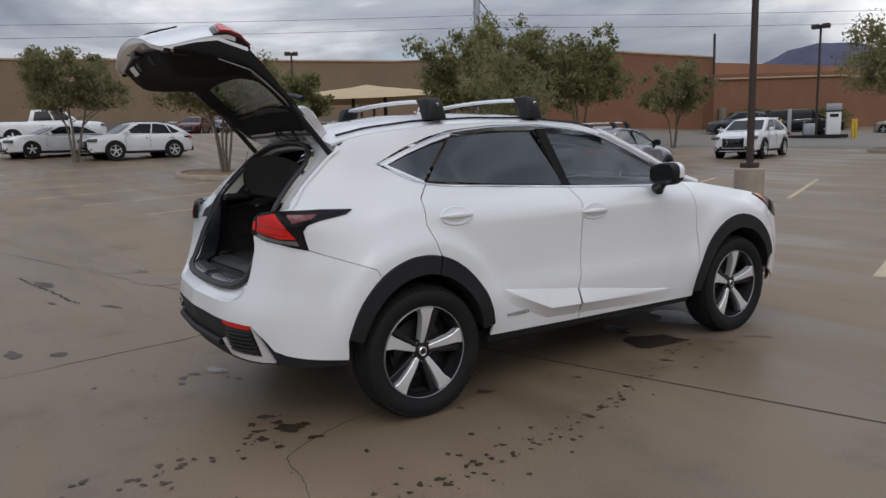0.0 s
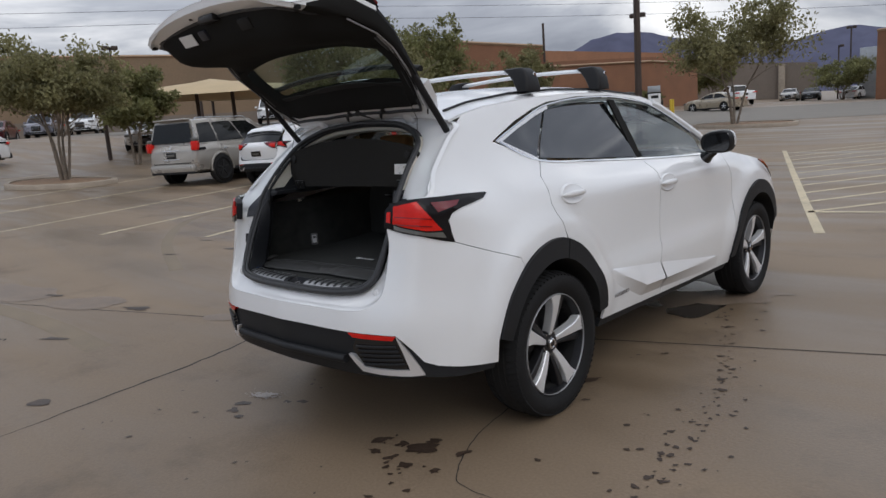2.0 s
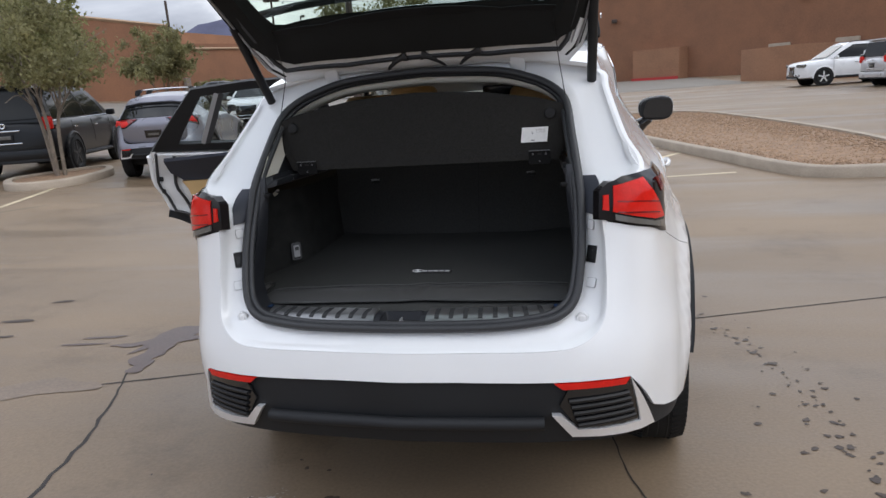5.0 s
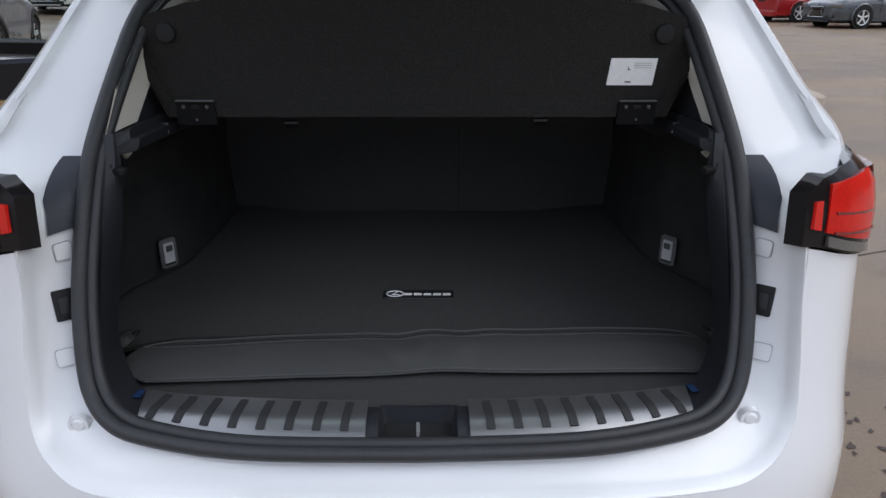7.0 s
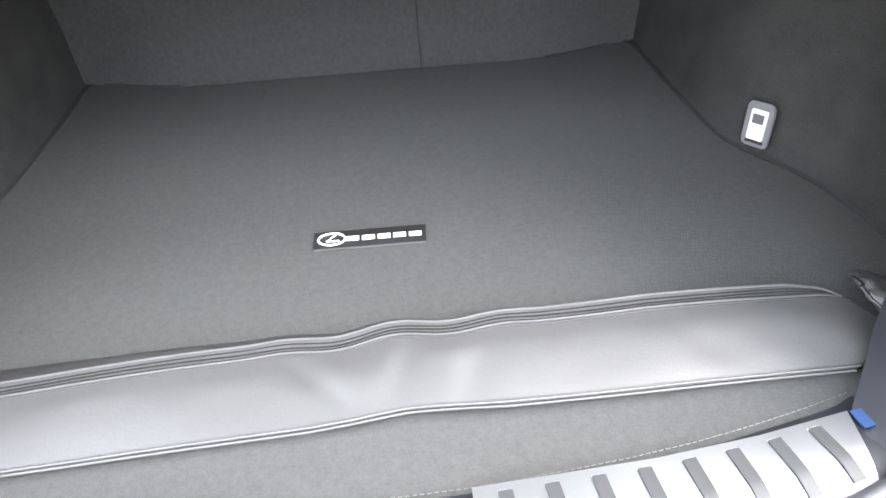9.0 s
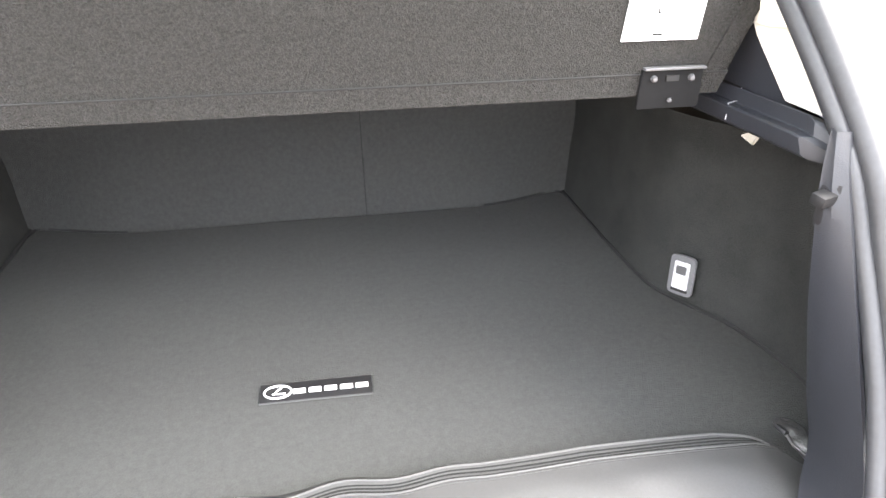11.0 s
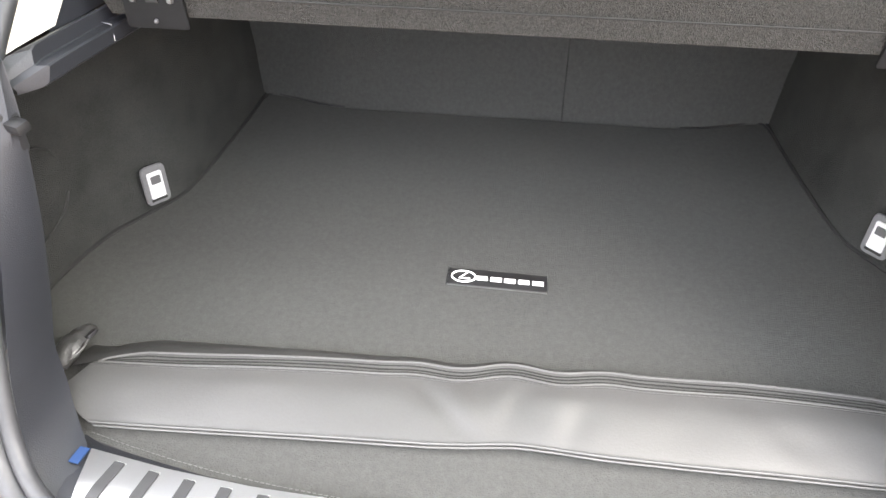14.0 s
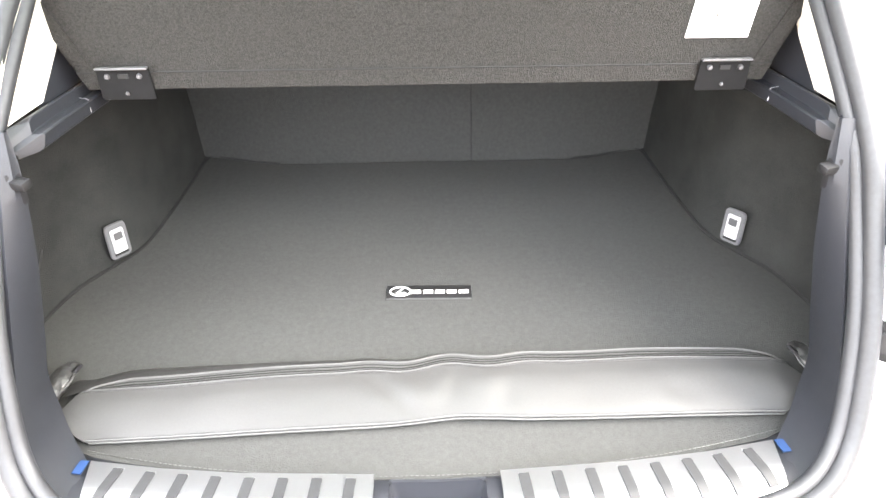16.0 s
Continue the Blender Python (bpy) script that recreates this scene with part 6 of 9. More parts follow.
def cover_pt(x, f, lay=0.0):
    """Across the face: f 0 at its stitch, 1 at its sill-side edge."""
    ys, yp, yb, y1 = cover_lines(x)
    y = ys + (y1 - ys) * f
    h = cover_top(x) * (1 - 0.12 * f - 0.72 * max(0.0, f - 0.25) ** 1.5) + 0.002 * math.sin(math.pi * f)
    wr, bow = 0.0, math.sin(math.pi * min(1, max(0, f * 0.96 + 0.04)))
    # soft valleys and ridges that slant across the fold: start x, end x, width, height
    for xa, xb, cw, am in ((-0.100, -0.015, 0.016, -0.0030), (-0.055, -0.008, 0.015, 0.0026), (0.045, 0.000, 0.013, -0.0028), (0.020, 0.004, 0.012, 0.0022), (0.085, 0.060, 0.020, 0.0022), (0.130, 0.085, 0.018, -0.0016), (0.30, 0.39, 0.030, -0.0020), (0.44, 0.53, 0.035, 0.0020), (-0.20, -0.24, 0.05, -0.0012), (-0.36, -0.31, 0.06, -0.0016), (-0.545, -0.455, 0.026, -0.0032), (0.19, 0.23, 0.04, -0.0015)):
        wr += am * math.exp(-((x - xa - (xb - xa) * f) / cw) ** 2) * bow
    wr += 0.0013 * noise.noise(Vector((x * 14, f * 2.5, 2.0))) * bow
    return Vector((x, y, floor_z(y) + max(0.002, h + wr) + lay))


def cover_span(f):
    """Where the face ends, towards either side, pointed at mid-width."""
    return float(np.interp(f, [0.0, 0.42, 0.88, 1.0], [-0.500, -0.531, -0.486, -0.466])), float(np.interp(f, [0.0, 0.32, 0.90, 1.0], [0.528, 0.553, 0.503, 0.489]))


rows = [[cover_pt(x, f) for x in np.linspace(*cover_span(f), 120)] for f in np.linspace(0.0, 0.97, 24)]
part("cover_face", thicken(loft(rows), 0.005), VINYL, cover, "smooth grey vinyl with soft creases")
rows = []
for u in np.linspace(0.0, 1.0, 12):
    r = []
    for x in np.linspace(-0.530, 0.535, 90):
        ys, yp, yb, y1 = cover_lines(x)
        y = yb + (yp - yb) * u
        r.append(Vector((x, y, floor_z(y) + cover_top(x) * math.sin(0.5 * math.pi * u) ** 0.75 + 0.0012 * noise.noise(Vector((x * 11, u * 3, 6.0))) * math.sin(math.pi * u))))
    rows.append(r)
part("cover_back", loft(rows), VINYLSHADED, cover, "vinyl rolled down behind the fold")
LAYERS = ((0.0, 0.0), (0.10, -0.0005), (0.26, -0.0006), (0.29, -0.0036), (0.32, -0.0010), (0.52, -0.0012), (0.55, -0.0042), (0.58, -0.0014), (0.78, -0.0012), (0.81, -0.0040), (0.84, -0.0010), (1.0, 0.0))
rows = []
for u, dz in LAYERS:
    r = []
    for x in np.linspace(-0.500, 0.526, 110):
        ys, yp, yb, y1 = cover_lines(x)
        y = yp + (ys - yp) * (u + 0.04 * math.sin(17 * x + 5 * u) * math.sin(math.pi * u))
        r.append(Vector((x, y, floor_z(y) + cover_top(x) + dz)))
    rows.append(r)
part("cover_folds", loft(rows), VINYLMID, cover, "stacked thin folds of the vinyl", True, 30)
# pale piping at either edge; black bars paint the shade between the folds
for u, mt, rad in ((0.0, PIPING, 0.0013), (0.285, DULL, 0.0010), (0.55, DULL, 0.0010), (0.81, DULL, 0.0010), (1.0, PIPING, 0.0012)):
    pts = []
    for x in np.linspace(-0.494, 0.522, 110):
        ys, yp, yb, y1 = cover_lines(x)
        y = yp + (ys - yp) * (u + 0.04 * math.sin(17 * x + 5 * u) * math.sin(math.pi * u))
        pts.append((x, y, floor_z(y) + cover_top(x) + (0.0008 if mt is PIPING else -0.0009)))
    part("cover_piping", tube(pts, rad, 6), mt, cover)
for f0, rad, mt in ((0.045, 0.0005, VINYLDARK), (0.935, 0.0006, VINYLDARK), (0.955, 0.0016, PIPING), (1.0, 0.0015, PIPING)):
    part("cover_hem", tube([cover_pt(x, f0) + Vector((0, 0, 0.001)) for x in np.linspace(*cover_span(f0), 90)], rad, 6), mt, cover)
for g, x0 in ((-1, -0.526), (1, 0.545)):
    # crumpled pouch at the end: a puckered leaf with a curled hem and a small buckle
    rows = []
    for f in np.linspace(0.0, 1.0, 20):
        c = Vector((x0 + g * (0.002 + 0.016 * f), (-0.606 if g < 0 else -0.604) - 0.070 * f, floor_z(-0.64) + 0.020 + 0.014 * math.sin(math.pi * (0.25 + 0.72 * f))))
        wd = float(np.interp(f, [0, 0.2, 0.6, 0.9, 1.0], [0.006, 0.012, 0.017, 0.014, 0.005]))
        rows.append([c + Vector((g * wd * math.cos(t), 0.25 * wd * math.cos(t), 0.62 * wd * math.sin(t) + 0.0045 * noise.noise(Vector((6 * f, 2.4 * math.cos(t), 2.4 * math.sin(t) + 3 * g))))) for t in np.linspace(0, 2 * math.pi, 22, endpoint=False)])
    bm = loft(rows, True)
    bm.verts.ensure_lookup_table()
    bm.faces.new(bm.verts[:22][::-1])
    bm.faces.new(bm.verts[-22:])
    bmesh.ops.recalc_face_normals(bm, faces=bm.faces[:])
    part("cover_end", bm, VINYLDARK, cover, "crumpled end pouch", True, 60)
    curl = spline([(x0 - g * 0.006, -0.628, floor_z(-0.63) + 0.036), (x0 - g * 0.008, -0.652, floor_z(-0.65) + 0.036), (x0 + g * 0.004, -0.668, floor_z(-0.67) + 0.032), (x0 + g * 0.018, -0.670, floor_z(-0.67) + 0.028), (x0 + g * 0.030, -0.680, floor_z(-0.68) + 0.016)], 5)
    part("strap_hem", tube(curl, 0.0014, 7), PIPING, cover)
    part("buckle", box((x0 - g * 0.008, -0.628, floor_z(-0.63) + 0.037), (0.009, 0.016, 0.005), 0.0015, pose(0, 0, 0, 0, g * 25, g * 12)), DARKALLOY, cover, "small dark buckle")


# ---- ground ----
def ground_z(x, y):
    return 0.0013 * max(min(0.0, x), -46.0) ** 2 + 0.014 * min(max(y - 8.0, 0.0), 60.0)


def ground_mat():
    m = surf("worn_tan_concrete", (0.228, 0.168, 0.111), 0.58, 0.0, 0.10, 0.55, 0.35, 70.0)
    n, l = m.node_tree.nodes, m.node_tree.links
    b = n["Principled BSDF"]
    src = b.inputs["Base Color"].links[0].from_socket
    tc = n.new("ShaderNodeTexCoord")
    mp = n.new("ShaderNodeMapping")
    mp.inputs["Rotation"].default_value = (0, 0, radians(-19))
    mp.inputs["Scale"].default_value = (0.10, 0.55, 1)
    big = n.new("ShaderNodeTexNoise")
    big.inputs["Scale"].default_value, big.inputs["Detail"].default_value, big.inputs["Distortion"].default_value = 1.6, 6, 0.8
    r1 = n.new("ShaderNodeValToRGB")
    r1.color_ramp.elements[0].position, r1.color_ramp.elements[0].color = 0.34, (0.74, 0.72, 0.70, 1)
    r1.color_ramp.elements[1].position, r1.color_ramp.elements[1].color = 0.66, (1.06, 1.05, 1.04, 1)
    spots = n.new("ShaderNodeTexNoise")
    spots.inputs["Scale"].default_value, spots.inputs["Detail"].default_value, spots.inputs["Roughness"].default_value = 1.1, 8, 0.7
    r2 = n.new("ShaderNodeValToRGB")
    r2.color_ramp.elements[0].position, r2.color_ramp.elements[0].color = 0.30, (0.66, 0.64, 0.63, 1)
    r2.color_ramp.elements[1].position, r2.color_ramp.elements[1].color = 0.46, (1, 1, 1, 1)
    m1, m2 = n.new("ShaderNodeMixRGB"), n.new("ShaderNodeMixRGB")
    m1.blend_type = m2.blend_type = "MULTIPLY"
    m1.inputs["Fac"].default_value, m2.inputs["Fac"].default_value = 1.0, 0.8
    l.new(tc.outputs["Object"], mp.inputs["Vector"]), l.new(mp.outputs["Vector"], big.inputs["Vector"])
    l.new(tc.outputs["Object"], spots.inputs["Vector"])
    l.new(big.outputs["Fac"], r1.inputs["Fac"]), l.new(spots.outputs["Fac"], r2.inputs["Fac"])
    l.new(src, m1.inputs["Color1"]), l.new(r1.outputs["Color"], m1.inputs["Color2"])
    l.new(m1.outputs["Color"], m2.inputs["Color1"]), l.new(r2.outputs["Color"], m2.inputs["Color2"])
    l.new(m2.outputs["Color"], b.inputs["Base Color"])
    # broad damp streaks: smoother where the slab is darker
    rr = n.new("ShaderNodeMapRange")
    rr.inputs["From Min"].default_value, rr.inputs["From Max"].default_value = 0.36, 0.62
    rr.inputs["To Min"].default_value, rr.inputs["To Max"].default_value = 0.34, 0.66
    l.new(big.outputs["Fac"], rr.inputs["Value"]), l.new(rr.outputs["Result"], b.inputs["Roughness"])
    return m


CONCRETE = ground_mat()
gx = [-3000, -800, -300, -140, -90, -70, -60, -50, -42, -38, -34, -30, -26, -23, -20, -18, -16, -14, -12, -10, -8, -6, -4, -2, 0, 3, 6, 10, 15, 20, 40, 60, 120, 400, 3000]
gy = [-3000, -500, -100, -40, -20, -10, -5, -2, 0, 2, 5, 8, 10, 15, 20, 30, 40, 55, 68, 90, 120, 300, 900, 3000]
tagged(finish("ground", loft([[Vector((x, y, ground_z(x, y))) for x in gx] for y in gy]), CONCRETE, None, "", True, 60), "worn tan concrete parking lot with damp stains", "ground", "", "structure")

D1, D2 = Vector((0.946, 0.325, 0)), Vector((-0.325, 0.946, 0))
LINE = surf("worn_lane_paint", (0.55, 0.465, 0.315), 0.7, 0.0, 0.20, 3.0, 0.3, 80.0)
TAR = surf("joint_filler", (0.035, 0.030, 0.027), 0.8, 0.0, 0.2, 5.0)
WET = surf("wet_concrete", (0.055, 0.037, 0.027), 0.40, 0.0, 0.25, 9.0, 0.2, 60.0, 0, None, 0.3)
DAMP = surf("damp_concrete", (0.195, 0.145, 0.105), 0.5, 0.0, 0.15, 4.0, 0.2, 60.0)
PALE = surf("dried_soap", (0.36, 0.32, 0.29), 0.6, 0.0, 0.25, 9.0)
KERB = surf("concrete_kerb", (0.36, 0.30, 0.235), 0.8, 0.0, 0.14, 3.0, 0.5, 70.0)
GRAVEL = surf("tan_gravel_bed", (0.26, 0.165, 0.10), 0.9, 0.0, 0.25, 6.0, 1.0, 40.0)


# grey asphalt lane past the concrete lot
ASPHALT = surf("grey_asphalt", (0.190, 0.170, 0.143), 0.75, 0.0, 0.12, 0.5, 0.4, 50.0)
lane_rows = []
for x in gx:
    if -50 <= x <= 10:
        near_y = float(np.interp(x, [-50, -34, -20, -10, -2, 10], [14, 21, 31, 36.5, 39, 42]))
        far_y = float(np.interp(x, [-50, -34, -20, -6, 10], [33, 44, 58, 71, 68]))
        lane_rows.append([Vector((x, y, ground_z(x, y) + 0.012)) for y in np.linspace(near_y, far_y, 12)])
tagged(finish("road", loft(lane_rows), ASPHALT), "worn grey asphalt lane past the parking bays", "road", "", "structure")


def ribbon(a, b, w, lift_, wob=0.0, n=2, seed=0):
    """A thin painted or filled band on the ground."""
    rnd = random.Random(seed)
    a, b = Vector((*a, 0)), Vector((*b, 0))
    d = (b - a).normalized()
    s_ = Vector((-d.y, d.x, 0))
    rows = []
    for i in range(n):
        p = a.lerp(b, i / (n - 1)) + s_ * (rnd.uniform(-wob, wob) if wob else 0)
        ww = w * (rnd.uniform(0.6, 1.3) if wob else 1)
        rows.append([Vector((q.x, q.y, ground_z(q.x, q.y) + lift_)) for q in (p + s_ * ww / 2, p - s_ * ww / 2)])
    return loft(rows)


def uv(u, v):
    p = D1 * u + D2 * v
    return (p.x, p.y)


for k, (a, b, w, wob) in enumerate([((-14, -3.9), (16, 6.5), 0.014, 0.004), ((-20, 4.0), (-2, 10.2), 0.014, 0.004), ((-5.6, -1.7), (-3.6, -1.25), 0.03, 0.02), ((-14, -8.5), (12, 0.5 - 1.0), 0.014, 0.004)]):
    tagged(finish("slab_joint", ribbon(a, b, w, 0.002, wob, 60, k), TAR), "dark joint between concrete slabs", "joint", "", "structure")


def crack(pts, widths, seed):
    """A wandering crack: plan points with a width at each."""
    rn_ = random.Random(seed)
    q = spline([(a, b, 0) for a, b in pts], 8)
    ws_ = np.interp(np.linspace(0, 1, len(q)), np.linspace(0, 1, len(widths)), widths)
    rows = []
    for i in range(len(q)):
        d = (q[min(i + 1, len(q) - 1)] - q[max(i - 1, 0)]).normalized()
        s_ = Vector((-d.y, d.x, 0))
        c = q[i] + s_ * rn_.uniform(-0.5, 0.5) * ws_[i]
        rows.append([Vector((e.x, e.y, ground_z(e.x, e.y) + 0.002)) for e in (c + s_ * ws_[i] * rn_.uniform(0.3, 0.7), c - s_ * ws_[i] * rn_.uniform(0.3, 0.7))])
    return loft(rows)


for k, (pts, ws_) in enumerate((([(0.50, 0.40), (0.60, 0.05), (0.69, -0.42), (0.852, -0.76), (0.97, -0.825), (1.14, -0.83), (1.36, -0.885)], [0.005, 0.005, 0.006, 0.005, 0.004, 0.004, 0.002]), ([(-2.02, 0.42), (-1.82, 0.0), (-1.62, -0.60), (-1.50, -1.40), (-1.41, -1.94), (-1.12, -4.3)], [0.008, 0.016, 0.022, 0.012, 0.008, 0.007]))):
    tagged(finish("ground_crack", crack(pts, ws_, 40 + k), TAR), "dark crack in the worn concrete", "crack", "", "structure")


def lane(a, b, w=0.10):
    tagged(finish("lane_line", ribbon(a, b, w, 0.004, 0.0, 24), LINE), "faded cream parking line", "parking line", "parking lines")


for u in (-5.92, -8.2, -10.75, -13.6, -16.3, -19.0, -21.7, -24.4):
    lane(uv(u, 4.6), uv(u - 0.25, 14.0))
for u in (-2.1, 0.6):
    lane(uv(u - 0.6, 13.0), uv(u - 0.9, 18.2))
lane(uv(-24.4, -4.0), uv(-3.3, -4.0 - 0.3), 0.08)
# hatched bay beside the gravel island
edge_a, edge_b = Vector((0.66, 5.5)), Vector((-3.2, 17.3))
lane(tuple(edge_a), tuple(edge_b), 0.11)
lane((0.12, 7.08), (2.55, 7.54), 0.11)
for k in range(11):
    v = 1.35 + 0.98 * k
    start = edge_a.lerp(edge_b, (v + 0.35) / 12.4)
    q = start + Vector((0.55, 0.835)) * 3.0
    for j in range(60):
        q = start + Vector((0.55, 0.835)) * (0.08 * j)
        if q.x > float(np.interp(q.y, [7.4, 8.7, 10.0, 12.9, 18.4], [2.9, 2.55, 2.12, 1.2, -0.25])):
            break
    lane(tuple(start), tuple(q), 0.10)

def mark(pts, w):
    q = spline([(a, b, 0) for a, b in pts], 8)
    rows = []
    for i in range(len(q)):
        d = (q[min(i + 1, len(q) - 1)] - q[max(i - 1, 0)]).normalized()
        s_ = Vector((-d.y, d.x, 0)) * w / 2
        rows.append([Vector((p.x, p.y, ground_z(p.x, p.y) + 0.0018)) for p in (q[i] + s_, q[i] - s_)])
    return loft(rows)


FAINT = surf("faint_tyre_mark", (0.205, 0.158, 0.105), 0.65, 0.0, 0.12, 3.0, 0.3, 70.0)
for pts, w in (([(-5.0, 0.9), (-7.3, 1.9), (-9.2, 3.2), (-10.0, 4.6), (-9.5, 6.2)], 0.16), ([(-4.9, 2.3), (-6.9, 3.0), (-8.0, 4.0), (-8.3, 5.2), (-7.8, 6.4)], 0.14), ([(-12.0, -2.6), (-8.0, -1.4), (-4.5, -0.9), (-2.6, -0.9)], 0.2)):
    tagged(finish("tyre_mark", mark(pts, w), FAINT), "faint dark tyre mark on the concrete", "stain", "tyre marks")

# damp trail and splashes: irregular flat spots
rnd = random.Random(5)
stack = [0.0]


def blob(x, y, r, ar=1.0, ang=0.0, k=9, lift_=0.0025):
    stack[0] += 0.000009
    lift_ += stack[0]
    ph = [rnd.uniform(0.55, 1.35) for _ in range(k)]
    pts = []
    for i in range(k):
        t = 2 * math.pi * i / k
        a, b = r * ph[i] * math.cos(t) * ar, r * ph[i] * math.sin(t)
        pts.append((x + a * math.cos(ang) - b * math.sin(ang), y + a * math.sin(ang) + b * math.cos(ang)))
    pts = [(q.x, q.y) for q in spline([(a, b, 0) for a, b in pts], 3, True)]
    return [Vector((a, b, ground_z(a, b) + lift_)) for a, b in pts]


def spots(name, blobs, mat, label):
    verts, faces = [], []
    for b in blobs:
        faces.append(tuple(range(len(verts), len(verts) + len(b))))
        verts += b
    tagged(finish(name, raw(verts, faces), mat), label, "stain", "", "stuff")


trail = spline([(1.62, -1.0, 0), (1.53, -0.45, 0), (1.51, -0.1, 0), (1.48, 0.26, 0), (1.41, 0.71, 0), (1.31, 1.05, 0), (1.18, 1.50, 0), (1.05, 1.78, 0), (0.93, 2.05, 0)], 10)
bl = []
for p in trail:
    for _ in range(rnd.choice((0, 0, 1, 1))):
        bl.append(blob(p.x + rnd.gauss(0, 0.035), p.y + rnd.gauss(0, 0.05), rnd.uniform(0.004, 0.014), rnd.uniform(1, 1.9), rnd.uniform(0, 3)))
for _ in range(40):
    p = rnd.choice(trail)
    bl.append(blob(p.x + rnd.gauss(0, 0.2), p.y + rnd.gauss(0, 0.2), rnd.uniform(0.005, 0.018), rnd.uniform(1, 1.6), rnd.uniform(0, 3)))
track2 = spline([(0.42, -0.72, 0), (0.58, -0.90, 0), (0.68, -1.11, 0), (0.71, -1.43, 0), (0.70, -1.75, 0), (0.72, -2.1, 0)], 9)
for p in track2:
    for _ in range(rnd.choice((0, 1, 2))):
        bl.append(blob(p.x + rnd.gauss(0, 0.06), p.y + rnd.gauss(0, 0.06), rnd.uniform(0.006, 0.019), rnd.uniform(1, 2), rnd.uniform(0, 3)))
for x, y, r, ar, an in ((0.342, -0.723, 0.032, 1.4, 1.0), (0.457, -0.697, 0.025, 1.3, 0.8), (0.555, -0.678, 0.046, 1.7, 0.6), (0.567, -0.595, 0.026, 1.5, 0.4), (0.751, -0.615, 0.025, 1.7, 1.2), (0.40, -0.82, 0.02, 1.5, 0), (0.62, -0.84, 0.028, 1.5, 0.3), (0.76, -0.80, 0.02, 1.2, 1), (0.78, 0.47, 0.030, 1.7, 1.0), (-0.40, -0.65, 0.022, 2.0, 0.5), (-0.47, -0.70, 0.016, 1.5, 0.6), (-0.63, -0.94, 0.03, 1.3, 0.3), (-0.52, -0.97, 0.02, 1.6, 0.2), (-0.67, -0.86, 0.025, 1.5, 0.6), (-1.76, -1.56, 0.05, 1.6, 0.4), (-2.0, -1.86, 0.06, 1.8, 0.3), (1.36, 1.0, 0.014, 1.5, 1), (0.9, 0.2, 0.014, 1.6, 1)):
    bl.append(blob(x, y, r, ar, an, 11))
for x, y, r in ((1.06, 1.75, 0.025), (1.20, 1.43, 0.015), (1.12, 1.45, 0.011), (1.23, 1.18, 0.015), (1.31, 0.95, 0.015), (1.36, 0.82, 0.021), (1.42, 0.68, 0.020), (1.44, 0.57, 0.011), (1.43, 0.43, 0.010), (1.45, 0.24, 0.010), (1.52, 0.24, 0.013), (1.25, 0.20, 0.009), (1.56, 0.62, 0.010), (0.81, 0.96, 0.015), (0.94, 1.07, 0.016), (0.77, 0.43, 0.019), (1.51, -0.12, 0.018), (1.55, -0.02, 0.012), (1.56, -0.19, 0.009), (1.52, -0.34, 0.019), (1.58, -0.34, 0.014), (1.67, -0.16, 0.011), (1.08, 2.42, 0.010), (1.13, 2.18, 0.009)):
    bl.append(blob(x, y, r * rnd.uniform(0.7, 1.0), rnd.uniform(1.2, 1.7), rnd.uniform(0.5, 1.3), 11))
    bl.append(blob(x + rnd.gauss(0, 0.03), y + rnd.gauss(0, 0.03), r * 0.35, rnd.uniform(1.0, 2.0), rnd.uniform(0, 3)))
for _ in range(50):
    bl.append(blob(rnd.uniform(-1.2, 2.2), rnd.uniform(-2.2, -0.4), rnd.uniform(0.004, 0.012), rnd.uniform(1, 2), rnd.uniform(0, 3)))
for _ in range(14):
    bl.append(blob(rnd.uniform(-7, -3), rnd.uniform(-1.5, 2.5), rnd.uniform(0.02, 0.06), rnd.uniform(2, 4), 0.4 + rnd.uniform(-0.2, 0.2)))
spots("water_spots", bl, WET, "dark wet drips and splashes on the concrete")
dp = [blob(0.72, 2.42, 0.22, 1.6, 0.4, 13, 0.0015), blob(0.30, 2.30, 0.30, 1.5, 0.2, 13, 0.0016), blob(1.02, 2.72, 0.10, 1.5, 0.6, 11, 0.0017), blob(-5.6, -0.6, 0.35, 2.4, 0.3, 11, 0.0016), blob(-2.4, 0.15, 0.12, 3.0, 0.35, 9, 0.0015), blob(-4.3, -0.35, 0.22, 2.0, 0.3, 11, 0.0015)]
spots("damp_patches", dp, DAMP, "broad damp patches on the concrete")
FILM = surf("water_film", (0.108, 0.078, 0.068), 0.48, 0.0, 0.12, 6.0, 0.05, 60.0)
spots("water_film", [blob(-2.00, 1.06, 0.085, 1.7, 0.5, 13, 0.0020), blob(-2.09, 0.90, 0.16, 1.4, 1.0, 13, 0.0021), blob(-2.03, 0.67, 0.085, 1.8, 1.5, 12, 0.0022), blob(-1.98, 0.47, 0.055, 1.7, 1.6, 12, 0.0023), blob(-2.30, 0.80, 0.035, 3.2, 0.15, 11, 0.0024), blob(-2.55, 0.92, 0.022, 8.0, 0.20, 12, 0.0025), blob(-2.60, 0.80, 0.016, 9.0, 0.17, 12, 0.0026), blob(-1.90, 0.93, 0.022, 1.6, 0.5, 9, 0.0027)], FILM, "thin greyish film of spilt water on the concrete")
